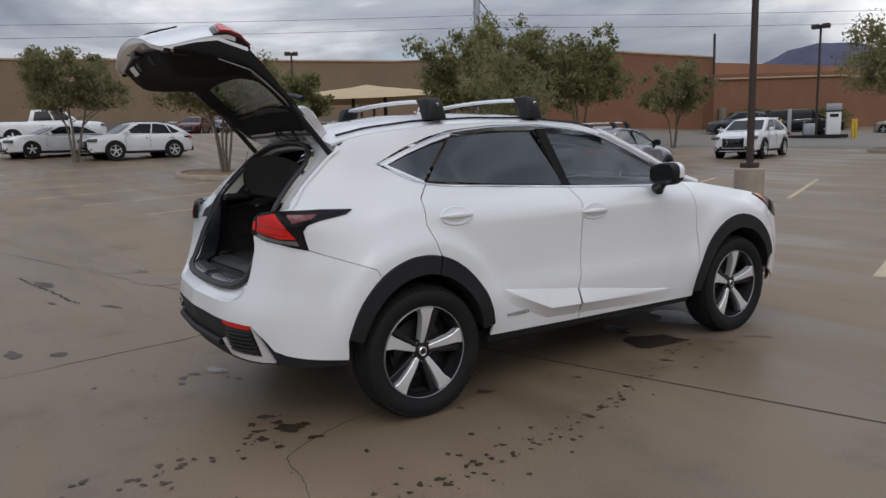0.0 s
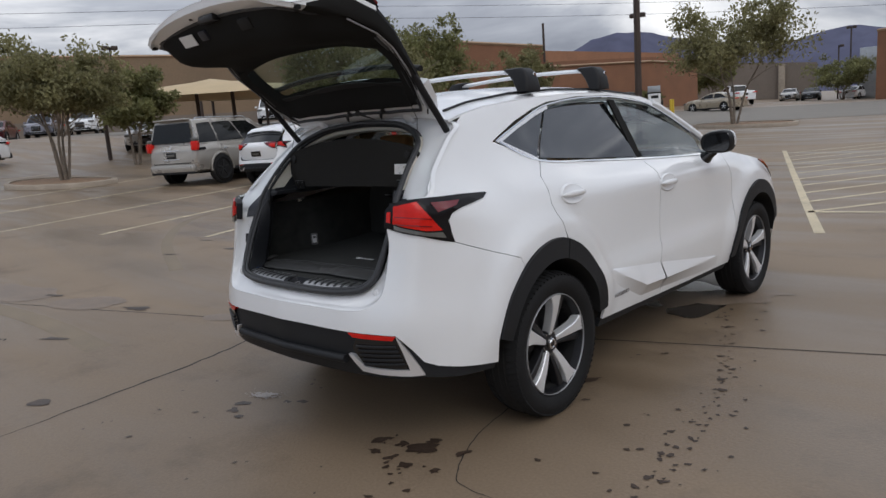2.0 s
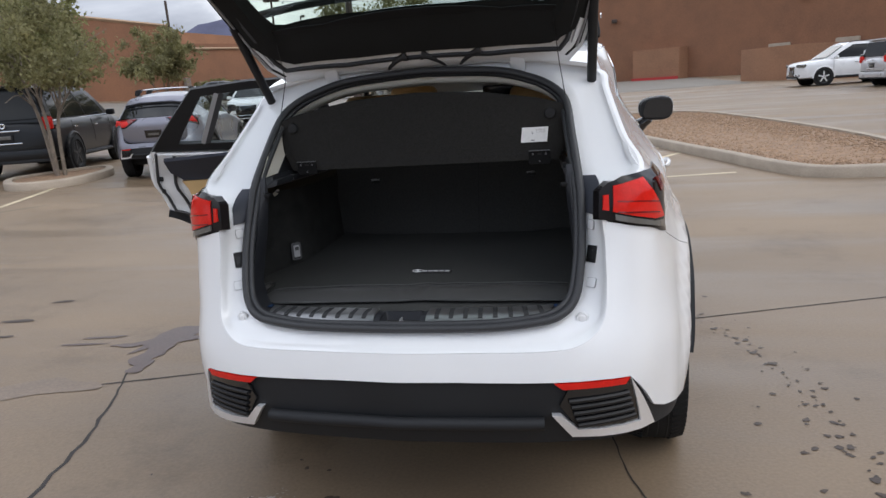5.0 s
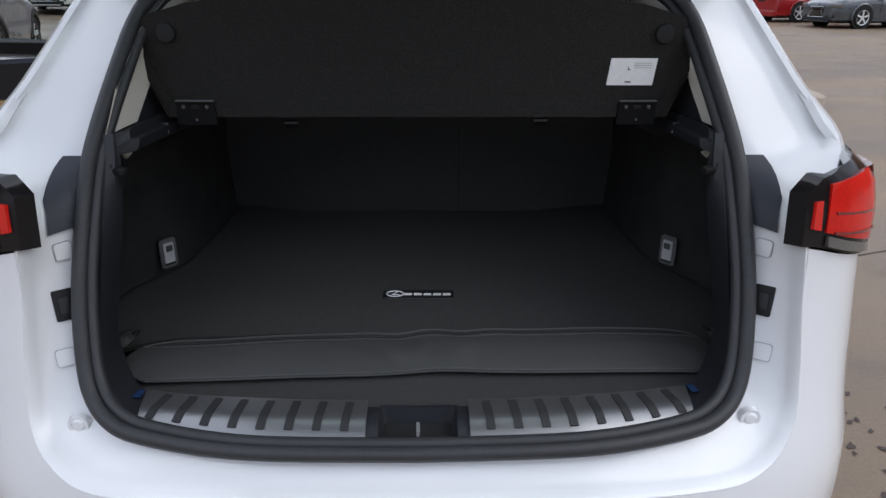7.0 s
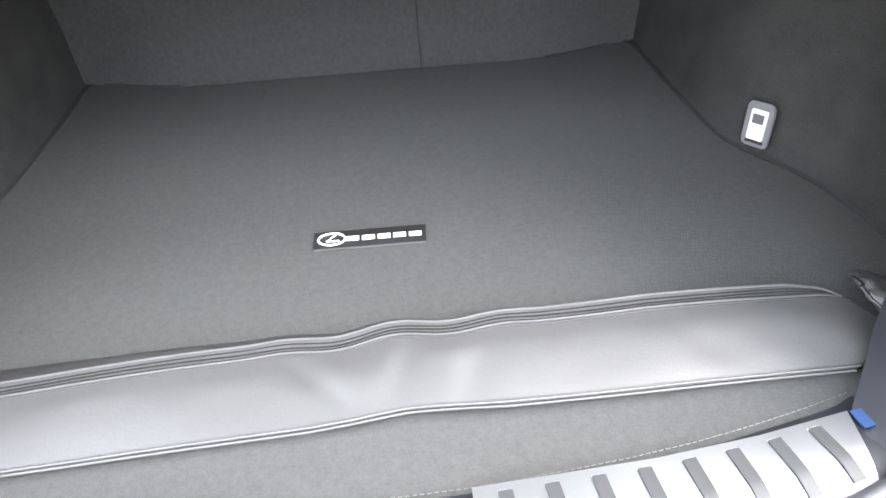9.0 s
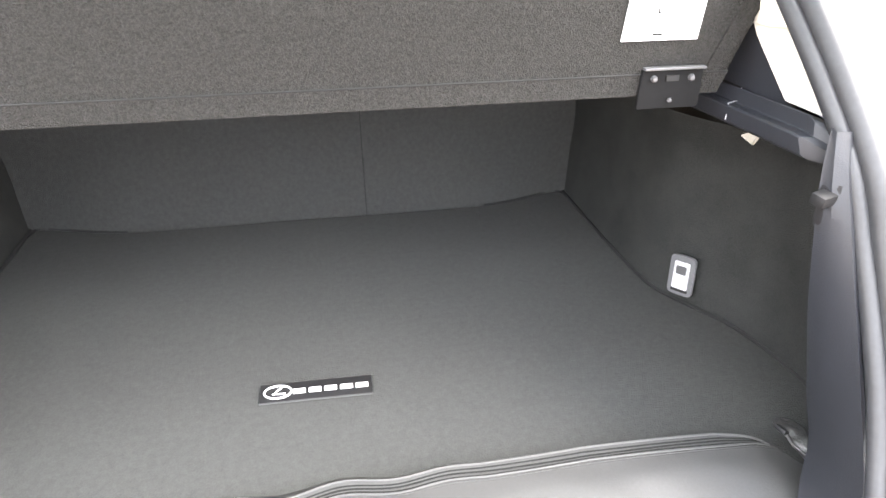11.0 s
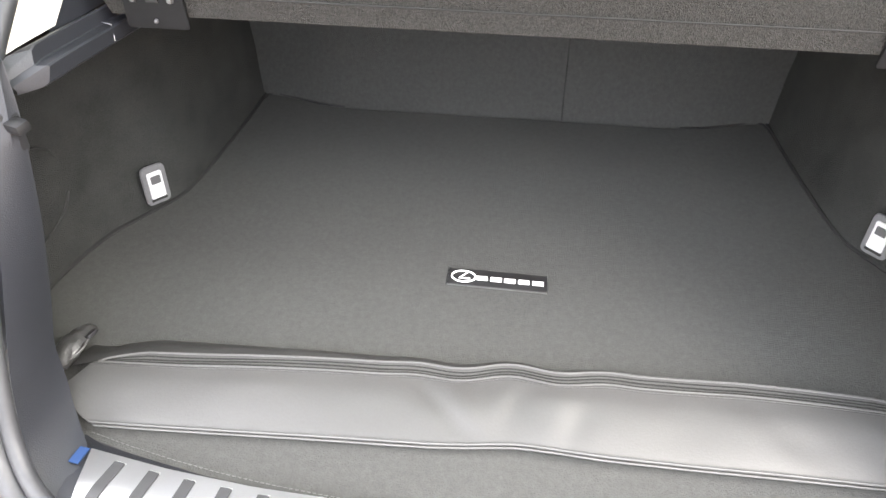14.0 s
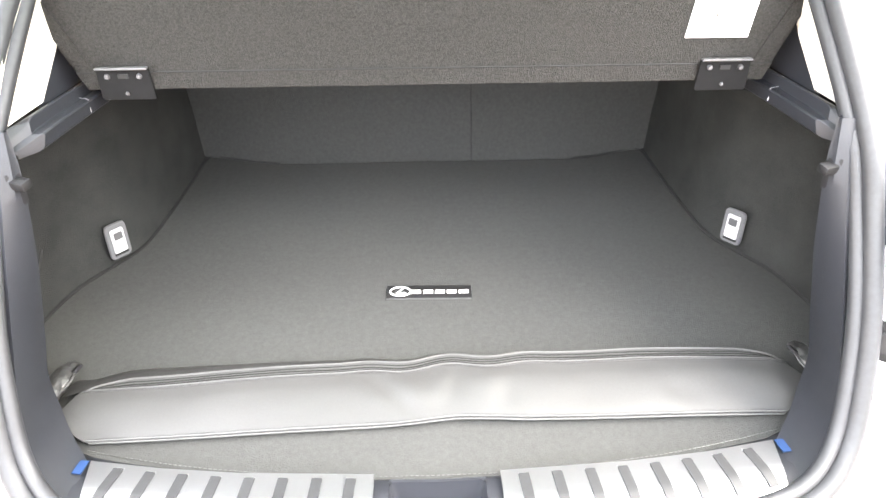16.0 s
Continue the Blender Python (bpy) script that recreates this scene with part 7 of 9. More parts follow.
puddle_edge = [q + Vector((0.025 * noise.noise(Vector((9 * q.x, 9 * q.y, 0))), 0.025 * noise.noise(Vector((9 * q.x, 9 * q.y, 5))), 0)) for q in spline([(0.59, 1.86, 0), (0.80, 1.85, 0), (0.84, 2.03, 0), (0.86, 2.28, 0), (0.81, 2.56, 0), (0.50, 2.85, 0), (0.21, 2.87, 0), (0.17, 2.59, 0), (0.46, 2.27, 0), (0.51, 2.04, 0)], 5, True)]
spots("wet_puddle", [[Vector((q.x, q.y, ground_z(q.x, q.y) + 0.0032)) for q in puddle_edge], blob(0.35, 2.05, 0.07, 1.8, 0.2, 11, 0.002)], surf("standing_water", (0.040, 0.032, 0.027), 0.24, 0.0, 0.25, 7.0), "shallow wet puddle under the car")
fleck = []
for _ in range(150):
    u_, v_ = rnd.gauss(0, 0.062), rnd.gauss(0, 0.034)
    near_ = max(0.15, 1 - math.hypot(u_ / 0.12, v_ / 0.07))
    fleck.append(blob(-0.665 + u_, -0.715 + v_ + 0.25 * u_, rnd.uniform(0.003, 0.016) * near_ + 0.002, rnd.uniform(1, 2.2), rnd.uniform(0, 1.2), 8, 0.0032))
spots("soap_patch", fleck, PALE, "pale dried soap patch on the concrete")


# ---- gravel island ----
def island(name, ring, h, label, stones=0, kw=0.15):
    isl = tagged(empty(name, pose(0, 0, 0)), label, "kerb island")
    rp = [(q.x, q.y) for q in spline([(a, b, 0) for a, b in ring], 5, True)]
    inner = tight(rp, kw)
    mid_ = tight(rp, 0.02)

    def at(p, dz):
        return Vector((p[0], p[1], ground_z(*p) + dz))
    part("kerb", loft([[at(p, -0.02) for p in rp], [at(p, h - 0.02) for p in rp], [at(p, h) for p in mid_], [at(p, h) for p in inner], [at(p, h - 0.06) for p in inner]], True), KERB, isl, "pale concrete kerb", True, 50)
    bed = raw([at(p, h - 0.045) for p in inner], [tuple(range(len(inner)))])
    part("gravel_bed", bed, GRAVEL, isl, "reddish tan gravel")
    if stones:
        r = random.Random(3)
        xs, ys = [p[0] for p in inner], [p[1] for p in inner]
        V, F = [], []
        cnt = 0
        while cnt < stones:
            x, y = r.uniform(min(xs), max(xs)), r.uniform(min(ys), max(ys))
            if not inside((x, y), inner):
                continue
            cnt += 1
            s_ = r.uniform(0.010, 0.028)
            c = at((x, y), h - 0.045 + s_ * 0.4)
            o = len(V)
            for dx, dy, dz in ((1, 0, 0), (-1, 0, 0), (0, 1, 0), (0, -1, 0), (0, 0, 0.8), (0, 0, -0.6)):
                V.append(c + Vector((dx * r.uniform(0.7, 1.3), dy * r.uniform(0.7, 1.3), dz)) * s_)
            F += [(o + a, o + b, o + 4) for a, b in ((0, 2), (2, 1), (1, 3), (3, 0))] + [(o + b, o + a, o + 5) for a, b in ((0, 2), (2, 1), (1, 3), (3, 0))]
        me = bpy.data.meshes.new("gravel")
        me.from_pydata([tuple(v) for v in V], [], F)
        me.materials.append(surf("gravel_stone", (0.30, 0.195, 0.12), 0.85, 0.0, 0.35, 12.0))
        ob = new("gravel", me)
        ob.parent = isl
        tagged(ob, "", "", "", "stuff")
    return isl


island("gravel_island", [(5.14, 7.2), (4.65, 6.75), (3.85, 6.62), (3.2, 6.95), (2.62, 8.71), (2.19, 9.97), (1.3, 12.87), (-0.05, 18.1), (0.4, 18.9), (1.72, 19.3), (3.6, 18.6), (4.6, 15.0), (5.25, 10.5)], 0.15, "long gravel island with a concrete kerb", 9000)
island("tree_island", [(-20.2, 3.9), (-19.2, 5.2), (-19.9, 6.4), (-22.2, 5.6), (-22.6, 4.3), (-21.4, 3.6)], 0.15, "small kerbed tree island in the lot", 0)
island("tree_island", [(-11.4, 31.0), (-9.0, 30.2), (-6.9, 30.9), (-7.6, 33.2), (-10.2, 33.6), (-11.6, 32.6)], 0.16, "kerbed tree island at the lane", 0)
island("tree_island", [(-10.7, 8.9), (-9.9, 7.9), (-9.1, 8.5), (-9.25, 9.9), (-10.0, 10.5)], 0.15, "kerbed island with an olive tree", 0)

# ---- trees ----
BARK = surf("grey_bark", (0.20, 0.165, 0.13), 0.9, 0.0, 0.25, 6.0, 0.9, 40.0)
LEAF = surf("olive_leaves", (0.205, 0.205, 0.085), 0.7, 0.0, 0.40, 1.3, 0.0, 20.0)
LEAF2 = surf("grey_green_leaves", (0.240, 0.226, 0.108), 0.7, 0.0, 0.40, 1.3, 0.0, 20.0)


def leafy(m, share):
    """Lets part of the light through the leaves."""
    n, l = m.node_tree.nodes, m.node_tree.links
    b, tr, mx = n["Principled BSDF"], n.new("ShaderNodeBsdfTranslucent"), n.new("ShaderNodeMixShader")
    l.new(b.inputs["Base Color"].links[0].from_socket, tr.inputs["Color"])
    mx.inputs["Fac"].default_value = share
    l.new(b.outputs[0], mx.inputs[1]), l.new(tr.outputs[0], mx.inputs[2]), l.new(mx.outputs[0], n["Material Output"].inputs["Surface"])


for leaf_m in (LEAF, LEAF2):
    leafy(leaf_m, 0.5)


def tree(x, y, h, r, seed, label, leaf=None, stems=4, leaves=9000, size=0.085, crown0=0.38):
    rn = random.Random(seed)
    z0 = ground_z(x, y) + 0.08
    t = tagged(empty("tree", pose(x, y, z0)), label, "tree")
    tips = []
    tubes = []
    for k in range(stems):
        a = 2 * math.pi * k / stems + rn.uniform(-0.4, 0.4)
        lean_ = rn.uniform(0.20, 0.50) * r
        p0 = Vector((0.10 * math.cos(a), 0.10 * math.sin(a), -0.1))
        p3 = Vector((lean_ * math.cos(a), lean_ * math.sin(a), h * rn.uniform(0.55, 0.68)))
        pts = spline([p0, p0.lerp(p3, 0.35) + Vector((rn.uniform(-0.1, 0.1), rn.uniform(-0.1, 0.1), 0.06 * h)), p0.lerp(p3, 0.7) + Vector((rn.uniform(-0.12, 0.12), rn.uniform(-0.12, 0.12), 0)), p3], 4)
        r0 = 0.024 * h * rn.uniform(0.6, 1.0) / (stems ** 0.35)
        tubes.append(tube(pts, [r0 * (1 - 0.72 * i / (len(pts) - 1)) for i in range(len(pts))], 7))
        for _ in range(6):
            f = rn.uniform(0.45, 1.0)
            b0 = pts[int(f * (len(pts) - 1))]
            a2 = a + rn.uniform(-1.6, 1.6)
            ln = r * rn.uniform(0.35, 0.85)
            b1 = b0 + Vector((math.cos(a2) * ln, math.sin(a2) * ln, h * rn.uniform(0.02, 0.30)))
            b1.z = min(b1.z, h * 0.93)
            q = spline([b0, b0.lerp(b1, 0.5) + Vector((0, 0, 0.05 * h)), b1], 4)
            tubes.append(tube(q, [r0 * 0.38 * (1 - 0.75 * i / (len(q) - 1)) for i in range(len(q))], 5))
            tips += [b1, q[5], q[3]]
    part("trunk", join(*tubes), BARK, t)
    cz, ch = h * (crown0 + 1.0) / 2, h * (1.0 - crown0) / 2
    clumps = []
    for p in tips:
        clumps.append((p, r * rn.uniform(0.14, 0.30)))
    for _ in range(int(26 + 12 * r)):
        th, ph = rn.uniform(0, 2 * math.pi), rn.uniform(-0.8, 1.0)
        rr = rn.uniform(0.40, 1.0)
        cx = r * rr * math.cos(th) * math.sqrt(max(0.0, 1 - ph * ph * 0.8))
        cy = r * rr * math.sin(th) * math.sqrt(max(0.0, 1 - ph * ph * 0.8))
        clumps.append((Vector((cx, cy, cz + ch * ph * rr)), r * rn.uniform(0.10, 0.25)))
    near = [sum((c - o).length < 1.25 * (cr + s_) for o, s_ in clumps) - 1 for c, cr in clumps]
    clumps = [(Vector((c.x, c.y, max(c.z, h * crown0 + 0.7 * cr))), cr) for (c, cr), k in zip(clumps, near) if k >= 3]
    per = max(20, int(1.25 * leaves) // len(clumps))
    g = np.random.RandomState(seed)
    V, F = [], []
    for c, cr in clumps:
        n = int(per * rn.uniform(0.6, 1.4))
        d = g.normal(size=(n, 3))
        d /= np.linalg.norm(d, axis=1)[:, None]
        P = np.array(c) + d * (cr * (0.15 + 1.05 * g.rand(n)))[:, None] * np.array([1.0, 1.0, 0.8])
        P[:, 2] -= 0.18 * cr * g.rand(n)
        ax = g.normal(size=(n, 3)) + np.array([0, 0, -0.7])
        ax /= np.linalg.norm(ax, axis=1)[:, None]
        bx = np.cross(ax, g.normal(size=(n, 3)))
        bx /= np.linalg.norm(bx, axis=1)[:, None]
        L = size * 1.3 * (0.6 + 0.8 * g.rand(n))[:, None]
        W = L * 0.48
        q = np.stack([P - ax * L / 2, P + bx * W / 2, P + ax * L / 2, P - bx * W / 2], 1).reshape(-1, 3)
        o = len(V)
        V.extend(map(tuple, q))
        F.extend((o + 4 * i, o + 4 * i + 1, o + 4 * i + 2, o + 4 * i + 3) for i in range(n))
    me = bpy.data.meshes.new("crown")
    me.from_pydata(V, [], F)
    me.materials.append(leaf or LEAF)
    ob = new("crown", me)
    ob.parent = t
    return t


tree(-30.3, 1.4, 4.75, 2.05, 11, "small leafy tree beside parked white cars", LEAF2, 3, 12000, 0.12, 0.47)
tree(-21.4, 5.35, 4.4, 2.2, 12, "multi-stemmed olive tree in a kerbed island", LEAF2, 5, 17000, 0.11, 0.50)
tree(-31.5, 27.0, 8.0, 3.3, 14, "tall dense olive tree behind the lot", LEAF, 4, 14000, 0.17, 0.14)
tree(-26.8, 28.6, 6.8, 2.9, 15, "dense olive tree by the brick store", LEAF, 4, 12000, 0.17, 0.14)
tree(-20.66, 29.4, 4.7, 2.0, 16, "thin grey-green tree before the brick store", LEAF2, 3, 7500, 0.14, 0.38)
tree(-9.8, 31.9, 5.8, 3.3, 17, "spreading olive tree on a kerbed island", LEAF2, 3, 13000, 0.13, 0.47)
tree(-10.0, 9.35, 3.8, 1.3, 18, "olive tree with pale bare trunk by parked cars", LEAF2, 4, 6500, 0.075, 0.46)
tree(-16.4, 12.75, 5.4, 1.75, 19, "dense olive tree behind the parked cars", LEAF, 3, 11000, 0.12, 0.42)
tree(-25.9, 9.75, 4.3, 1.8, 20, "leafy tree beside the shade canopy", LEAF, 3, 8000, 0.15, 0.32)
tree(-29.0, 78.0, 5.2, 2.8, 21, "low bushy tree at the far lot edge", LEAF, 4, 6000, 0.22, 0.1)
tree(-17.0, 84.0, 5.0, 3.2, 22, "low bushy tree at the far lot edge", LEAF, 4, 6000, 0.22, 0.1)

# ---- buildings ----
BRICK = surf("red_brown_block", (0.235, 0.112, 0.062), 0.85, 0.0, 0.12, 0.6, 0.5, 12.0)
BRICKLO = surf("pale_brown_block", (0.30, 0.155, 0.088), 0.85, 0.0, 0.12, 0.6, 0.5, 12.0)
TANWALL = surf("tan_rendered_wall", (0.235, 0.165, 0.105), 0.9, 0.0, 0.10, 0.25, 0.2, 8.0)
GREYWALL = surf("grey_rendered_wall", (0.20, 0.165, 0.135), 0.9, 0.0, 0.10, 0.25, 0.2, 8.0)
CAP = surf("parapet_cap", (0.36, 0.24, 0.15), 0.7, 0.0, 0.1, 1.0)
POLE = surf("brown_steel_pole", (0.055, 0.038, 0.030), 0.5, 0.2, 0.1, 3.0)
GALV = surf("galvanised_steel", (0.42, 0.44, 0.46), 0.45, 0.6, 0.1, 2.0)
SAIL = surf("tan_shade_cloth", (0.52, 0.40, 0.24), 0.8, 0.0, 0.08, 0.8, 0.2, 60.0)


def wallrun(pts, z0, z1, depth, to=None):
    """A block that follows a line of plan points, with a flat roof."""
    n = len(pts)
    back = [(a + (to or (0, 0))[0], b + (to or (0, 0))[1]) for a, b in pts]
    ring = pts + back[::-1]
    zt = z1 if isinstance(z1, list) else [z1] * n
    zt = zt + zt[::-1]
    m = len(ring)
    v = [Vector((a, b, z0)) for a, b in ring] + [Vector((a, b, zt[i])) for i, (a, b) in enumerate(ring)]
    f = [tuple(range(m))[::-1], tuple(range(m, 2 * m))] + [(i, (i + 1) % m, m + (i + 1) % m, m + i) for i in range(m)]
    bm = raw(v, f)
    bmesh.ops.recalc_face_normals(bm, faces=bm.faces[:])
    return bm


def capline(pts, z, w=0.35, h=0.28):
    return join(*[tube([Vector((*a, z)), Vector((*b, z))], w / 2, 4) for a, b in zip(pts, pts[1:])])


west = tagged(empty("store_building"), "long tan rendered store with a flat roof", "building")
wp = [(-88, -45), (-86, 0), (-74, 43), (-60, 62)]
part("wall", wallrun(wp, 0, 11.9, 0, (-30, 20)), TANWALL, west)
part("lower_band", wallrun([(a + 0.15, b) for a, b in wp], 0, 5.2, 0, (-1, 0.5)), GREYWALL, west)
part("parapet", capline(wp, 11.95), CAP, west)
for k in range(9):
    f = k / 8
    x, y = -88 + 2 * f + 12 * max(0, f - 0.45), -40 + 80 * f
    part("pilaster", box((-86.2 + 10.5 * max(0, (y / 43)), y, 5.9), (0.5, 0.9, 11.6)), TANWALL, west)

north = tagged(empty("brick_store"), "red-brown brick store with parapet roofline", "building")
np_ = [(-44, 37), (-38.4, 43.5), (-32.2, 49.2)]
part("tall_wall", wallrun(np_, 0.8, [8.7, 8.7, 7.7], 0, (-14, 12)), BRICK, north)
part("tall_parapet", join(tube([Vector((-44, 37, 8.75)), Vector((-38.4, 43.5, 8.75))], 0.14, 4), tube([Vector((-38.4, 43.5, 8.75)), Vector((-32.2, 49.2, 7.75))], 0.14, 4)), CAP, north)
lp = [(-31.4, 48.0), (-28.0, 60.5), (-27.9, 71.3)]
part("low_wall", wallrun(lp, 0.8, [6.3, 6.6, 6.6], 0, (-20, 8)), BRICK, north)
part("back_wall", wallrun([(-33, 50), (-30, 71.5)], 0.8, 7.5, 0, (-14, 5)), BRICKLO, north)
part("pale_course", join(tube([Vector((-31.32, 48.0, 5.9)), Vector((-27.92, 60.5, 6.2))], 0.10, 4), tube([Vector((-27.92, 60.5, 6.2)), Vector((-27.82, 71.3, 6.2))], 0.10, 4)), CAP, north)
part("downpipe", tube([(-31.9, 48.6, 1.0), (-31.9, 48.6, 9.6)], 0.10, 8), POLE, north)
part("wall_box", box((-31.0, 48.6, 3.1), (0.3, 0.6, 1.1), 0.04), GREYWALL, north)
part("wall_door", box((-30.7, 50.3, 2.2), (0.2, 1.1, 2.3), 0.03), TANWALL, north)

far = tagged(empty("grey_store"), "low grey rendered building behind far trees", "building")
fp_ = [(-44.0, 93.5), (-33.0, 97.0), (-23.7, 100.0)]
part("wall", wallrun(fp_, 0.8, [7.5, 7.2, 6.3], 0, (-5, 14)), GREYWALL, far)
part("parapet", capline(fp_[:2], 7.4, 0.3), CAP, far)
part("column", box((-27.6, 98.4, 3.6), (0.8, 0.5, 5.6), 0.04, pose(0, 0, 0, 0, 0, 18)), KERB, far)

east = tagged(empty("block_store"), "brown block store with stepped flat roof", "building")
ep = [(-12.3, 75.8), (-5.0, 73.2)]
part("low_wing", wallrun(ep, 0.3, 7.5, 0, (6, 26)), BRICK, east)
part("low_cap", tube([Vector((-12.3, 75.8, 7.5)), Vector((-5.0, 73.2, 7.5))], 0.14, 4), CAP, east)
hp = [(-5.2, 73.6), (-2.0, 72.4), (7.2, 67.5), (18, 60), (45, 41), (62, 8), (64, -55)]
part("tall_wing", wallrun(hp, 0.0, [8.2, 8.9, 8.9, 8.9, 8.9, 8.9, 8.9], 0, (14, 26)), BRICK, east)
part("tall_cap", capline(hp[1:], 8.92, 0.28), CAP, east)
part("enclosure", wallrun([(4.6, 67.0), (8.5, 64.6)], 0.5, 3.6, 0, (2.4, 3.5)), BRICKLO, east)
part("red_kerb", wallrun([(4.4, 66.7), (8.3, 64.3)], 0.5, 1.05, 0, (0.1, 0.2)), plain("red_kerb_paint", (0.45, 0.03, 0.03), 0.6), east)
for p_ in ((-1.0, 71.6, 6.9), (3.0, 69.4, 6.6)):
    part("wall_light", box(p_, (0.5, 0.4, 0.35), 0.06), POLE, east)
for k in range(4):
    x = 16 + 4.2 * k
    y = float(np.interp(x, [7.2, 18, 45], [67.5, 60, 41])) - 0.35
    part("dock_door", box((x, y, 2.7), (1.7, 0.25, 0.9), 0.03, pose(0, 0, 0, 0, 0, -35)), KERB, east)
    part("wall_light", box((x + 1.5, y - 1.0, 6.6), (0.5, 0.4, 0.35), 0.06), POLE, east)
tagged(finish("screen_wall", wallrun([(10.2, 46.5), (12.3, 41.6), (18.9, 37.4), (20.4, 30.0), (24.0, 24.0)], -0.2, [2.5, 2.5, 2.2, 1.95, 1.95], 0, (0.35, 0.2)), BRICKLO), "low pale brown block wall behind parked cars", "wall", "", "structure")
tagged(finish("water_tank", lathe([(0, 10.2), (4.2, 10.1), (4.3, 9.7), (4.3, 4.0)], "z", 32), GALV), "grey cylindrical roof tank behind the store", "tank").location = (-10.3, 97.5, 0)
tagged(finish("tank_house", box((-8.8, 96.0, 4.9), (12, 8, 7.0), 0.05), GALV), "grey metal plant room behind the store", "plant room")
tagged(finish("metal_shed", box((-15.0, 92.5, 3.6), (2.8, 8, 6.4), 0.05), GALV), "grey metal shed beside the block store", "shed")
part("louvre", box((-15.0, 88.45, 3.6), (2.2, 0.06, 4.4)), GALV, bpy.data.objects["metal_shed"])


# ---- poles, canopy, pump, wires ----
def light_pole(x, y, h, heads, label, rad=0.07, base=False, turn=0.3):
    z = ground_z(x, y)
    p = tagged(empty("street_lamp", pose(x, y, z)), label, "lamp post")
    part("pole", tube([(0, 0, 0.78 if base else 0), (0, 0, h)], [rad, rad * 0.8], 8), POLE, p)
    if base:
        part("pedestal", lathe([(0, 0.775), (0.25, 0.775), (0.27, 0.755), (0.27, 0)], "z", 28), KERB, p, "round concrete pedestal")
        part("base_cover", box((0, 0, 0.825), (0.25, 0.25, 0.10), 0.012), POLE, p)
    for k in range(heads):
        g = -1 if k else 1
        if heads:
            part("arm", tube([(0, 0, h - 0.1), (g * 0.16 * math.cos(turn), g * 0.16 * math.sin(turn), h - 0.08)], 0.04, 6), POLE, p)
            part("lamp_head", box((g * 0.32 * math.cos(turn), g * 0.32 * math.sin(turn), h - 0.08), (0.46, 0.46, 0.30), 0.06, pose(0, 0, 0, 0, 0, math.degrees(turn))), POLE, p)
    return p


light_pole(-3.84, 10.25, 7.5, 0, "brown steel pole on a round concrete pedestal", 0.068, True)
light_pole(-21.3, 44.9, 7.3, 2, "brown lamp post with two box heads", 0.09)
light_pole(-18.9, 95.8, 8.6, 2, "brown lamp post with two box heads", 0.11)
light_pole(-37.5, 88.9, 9.6, 1, "brown lamp post with one box head", 0.11)
light_pole(-19.8, 94.0, 6.4, 1, "brown lamp post with one box head", 0.10)
light_pole(-36.9, 85.0, 7.0, 1, "short brown lamp post by the store", 0.09)
light_pole(-51.9, 20.2, 6.4, 2, "lamp post with two flat heads", 0.09, False, 1.3)
ut = tagged(empty("utility_pole", pose(-60.5, 45.8, 0)), "tall pale steel utility pole with cross arms", "utility pole")
part("pole", tube([(0, 0, 0), (0, 0, 24)], [0.5, 0.32], 10), GALV, ut)
part("cross_arm", tube([(0, 0, 13.6), (1.8, 1.8, 14.2)], 0.10, 6), POLE, ut)
part("brace", tube([(1.8, 1.8, 14.2), (0, 0, 17.6)], 0.06, 6), POLE, ut)
for k, (zz, sag) in enumerate(((14.3, 0.8), (15.6, 0.8), (20.0, 1.2), (21.4, 1.2))):
    a, b, c_ = Vector((-108, -60, zz - 0.2)), Vector((-60.5, 45.8, zz)), Vector((0, 118, zz - 2.0))
    for p, q in ((a, b), (b, c_)):
        if k > 1 and p is a:
            continue
        pts = [p.lerp(q, i / 14) - Vector((0, 0, sag * 4 * (i / 14) * (1 - i / 14))) for i in range(15)]
        tagged(finish("power_line", tube(pts, 0.018, 4), BLACK), "thin black overhead power line", "cable", "power lines")

can = tagged(empty("shade_canopy"), "tan fabric shade canopy on steel posts", "canopy")
c0, c1 = Vector((-31.2, 11.2, 0)), Vector((-25.6, 18.6, 0))
ax = (c1 - c0).normalized()
nx = Vector((-ax.y, ax.x, 0))
rows = []
for f in np.linspace(0, 1, 13):
    r = []
    for g in np.linspace(-1, 1, 9):
        pk = 1 - max(abs(2 * f - 1), abs(g))
        p = c0.lerp(c1, f) + nx * (2.6 * g)
        r.append(Vector((p.x, p.y, 3.85 + 0.75 * pk - 0.10 * math.sin(math.pi * f) * (abs(g) > 0.99))))
    rows.append(r)
part("cloth", loft(rows), SAIL, can, "tan shade cloth", True, 25)
for f, g in ((0.03, -1), (0.03, 1), (0.42, 0), (0.60, 0), (0.97, -1), (0.97, 1)):
    p = c0.lerp(c1, f) + nx * (2.5 * g)
    part("post", tube([(p.x, p.y, 0), (p.x, p.y, 4.4 if g == 0 else 3.85)], 0.09, 8), POLE, can)
copy_thing(can, pose(-7.2, 8.6, 0.5))

pump = tagged(empty("fuel_kiosk", pose(-20.77, 43.83, ground_z(-20.77, 43.83), 0, 0, 35)), "white equipment boxes on a dark plinth by bollards", "kiosk")
part("plinth", box((0, 0, 0.10), (3.7, 1.1, 0.2), 0.03), UNDER, pump)
part("tall_box", box((1.03, 0, 0.93), (0.82, 0.5, 1.46), 0.04), WHITE, pump)
part("short_box", box((-0.38, 0, 0.58), (0.68, 0.5, 0.76), 0.04), GALV, pump)
part("slim_post", box((-1.55, 0, 1.08), (0.24, 0.24, 1.75), 0.03), GALV, pump)
part("dark_cap", box((1.03, 0, 1.70), (0.9, 0.56, 0.07), 0.02), BLACK, pump)
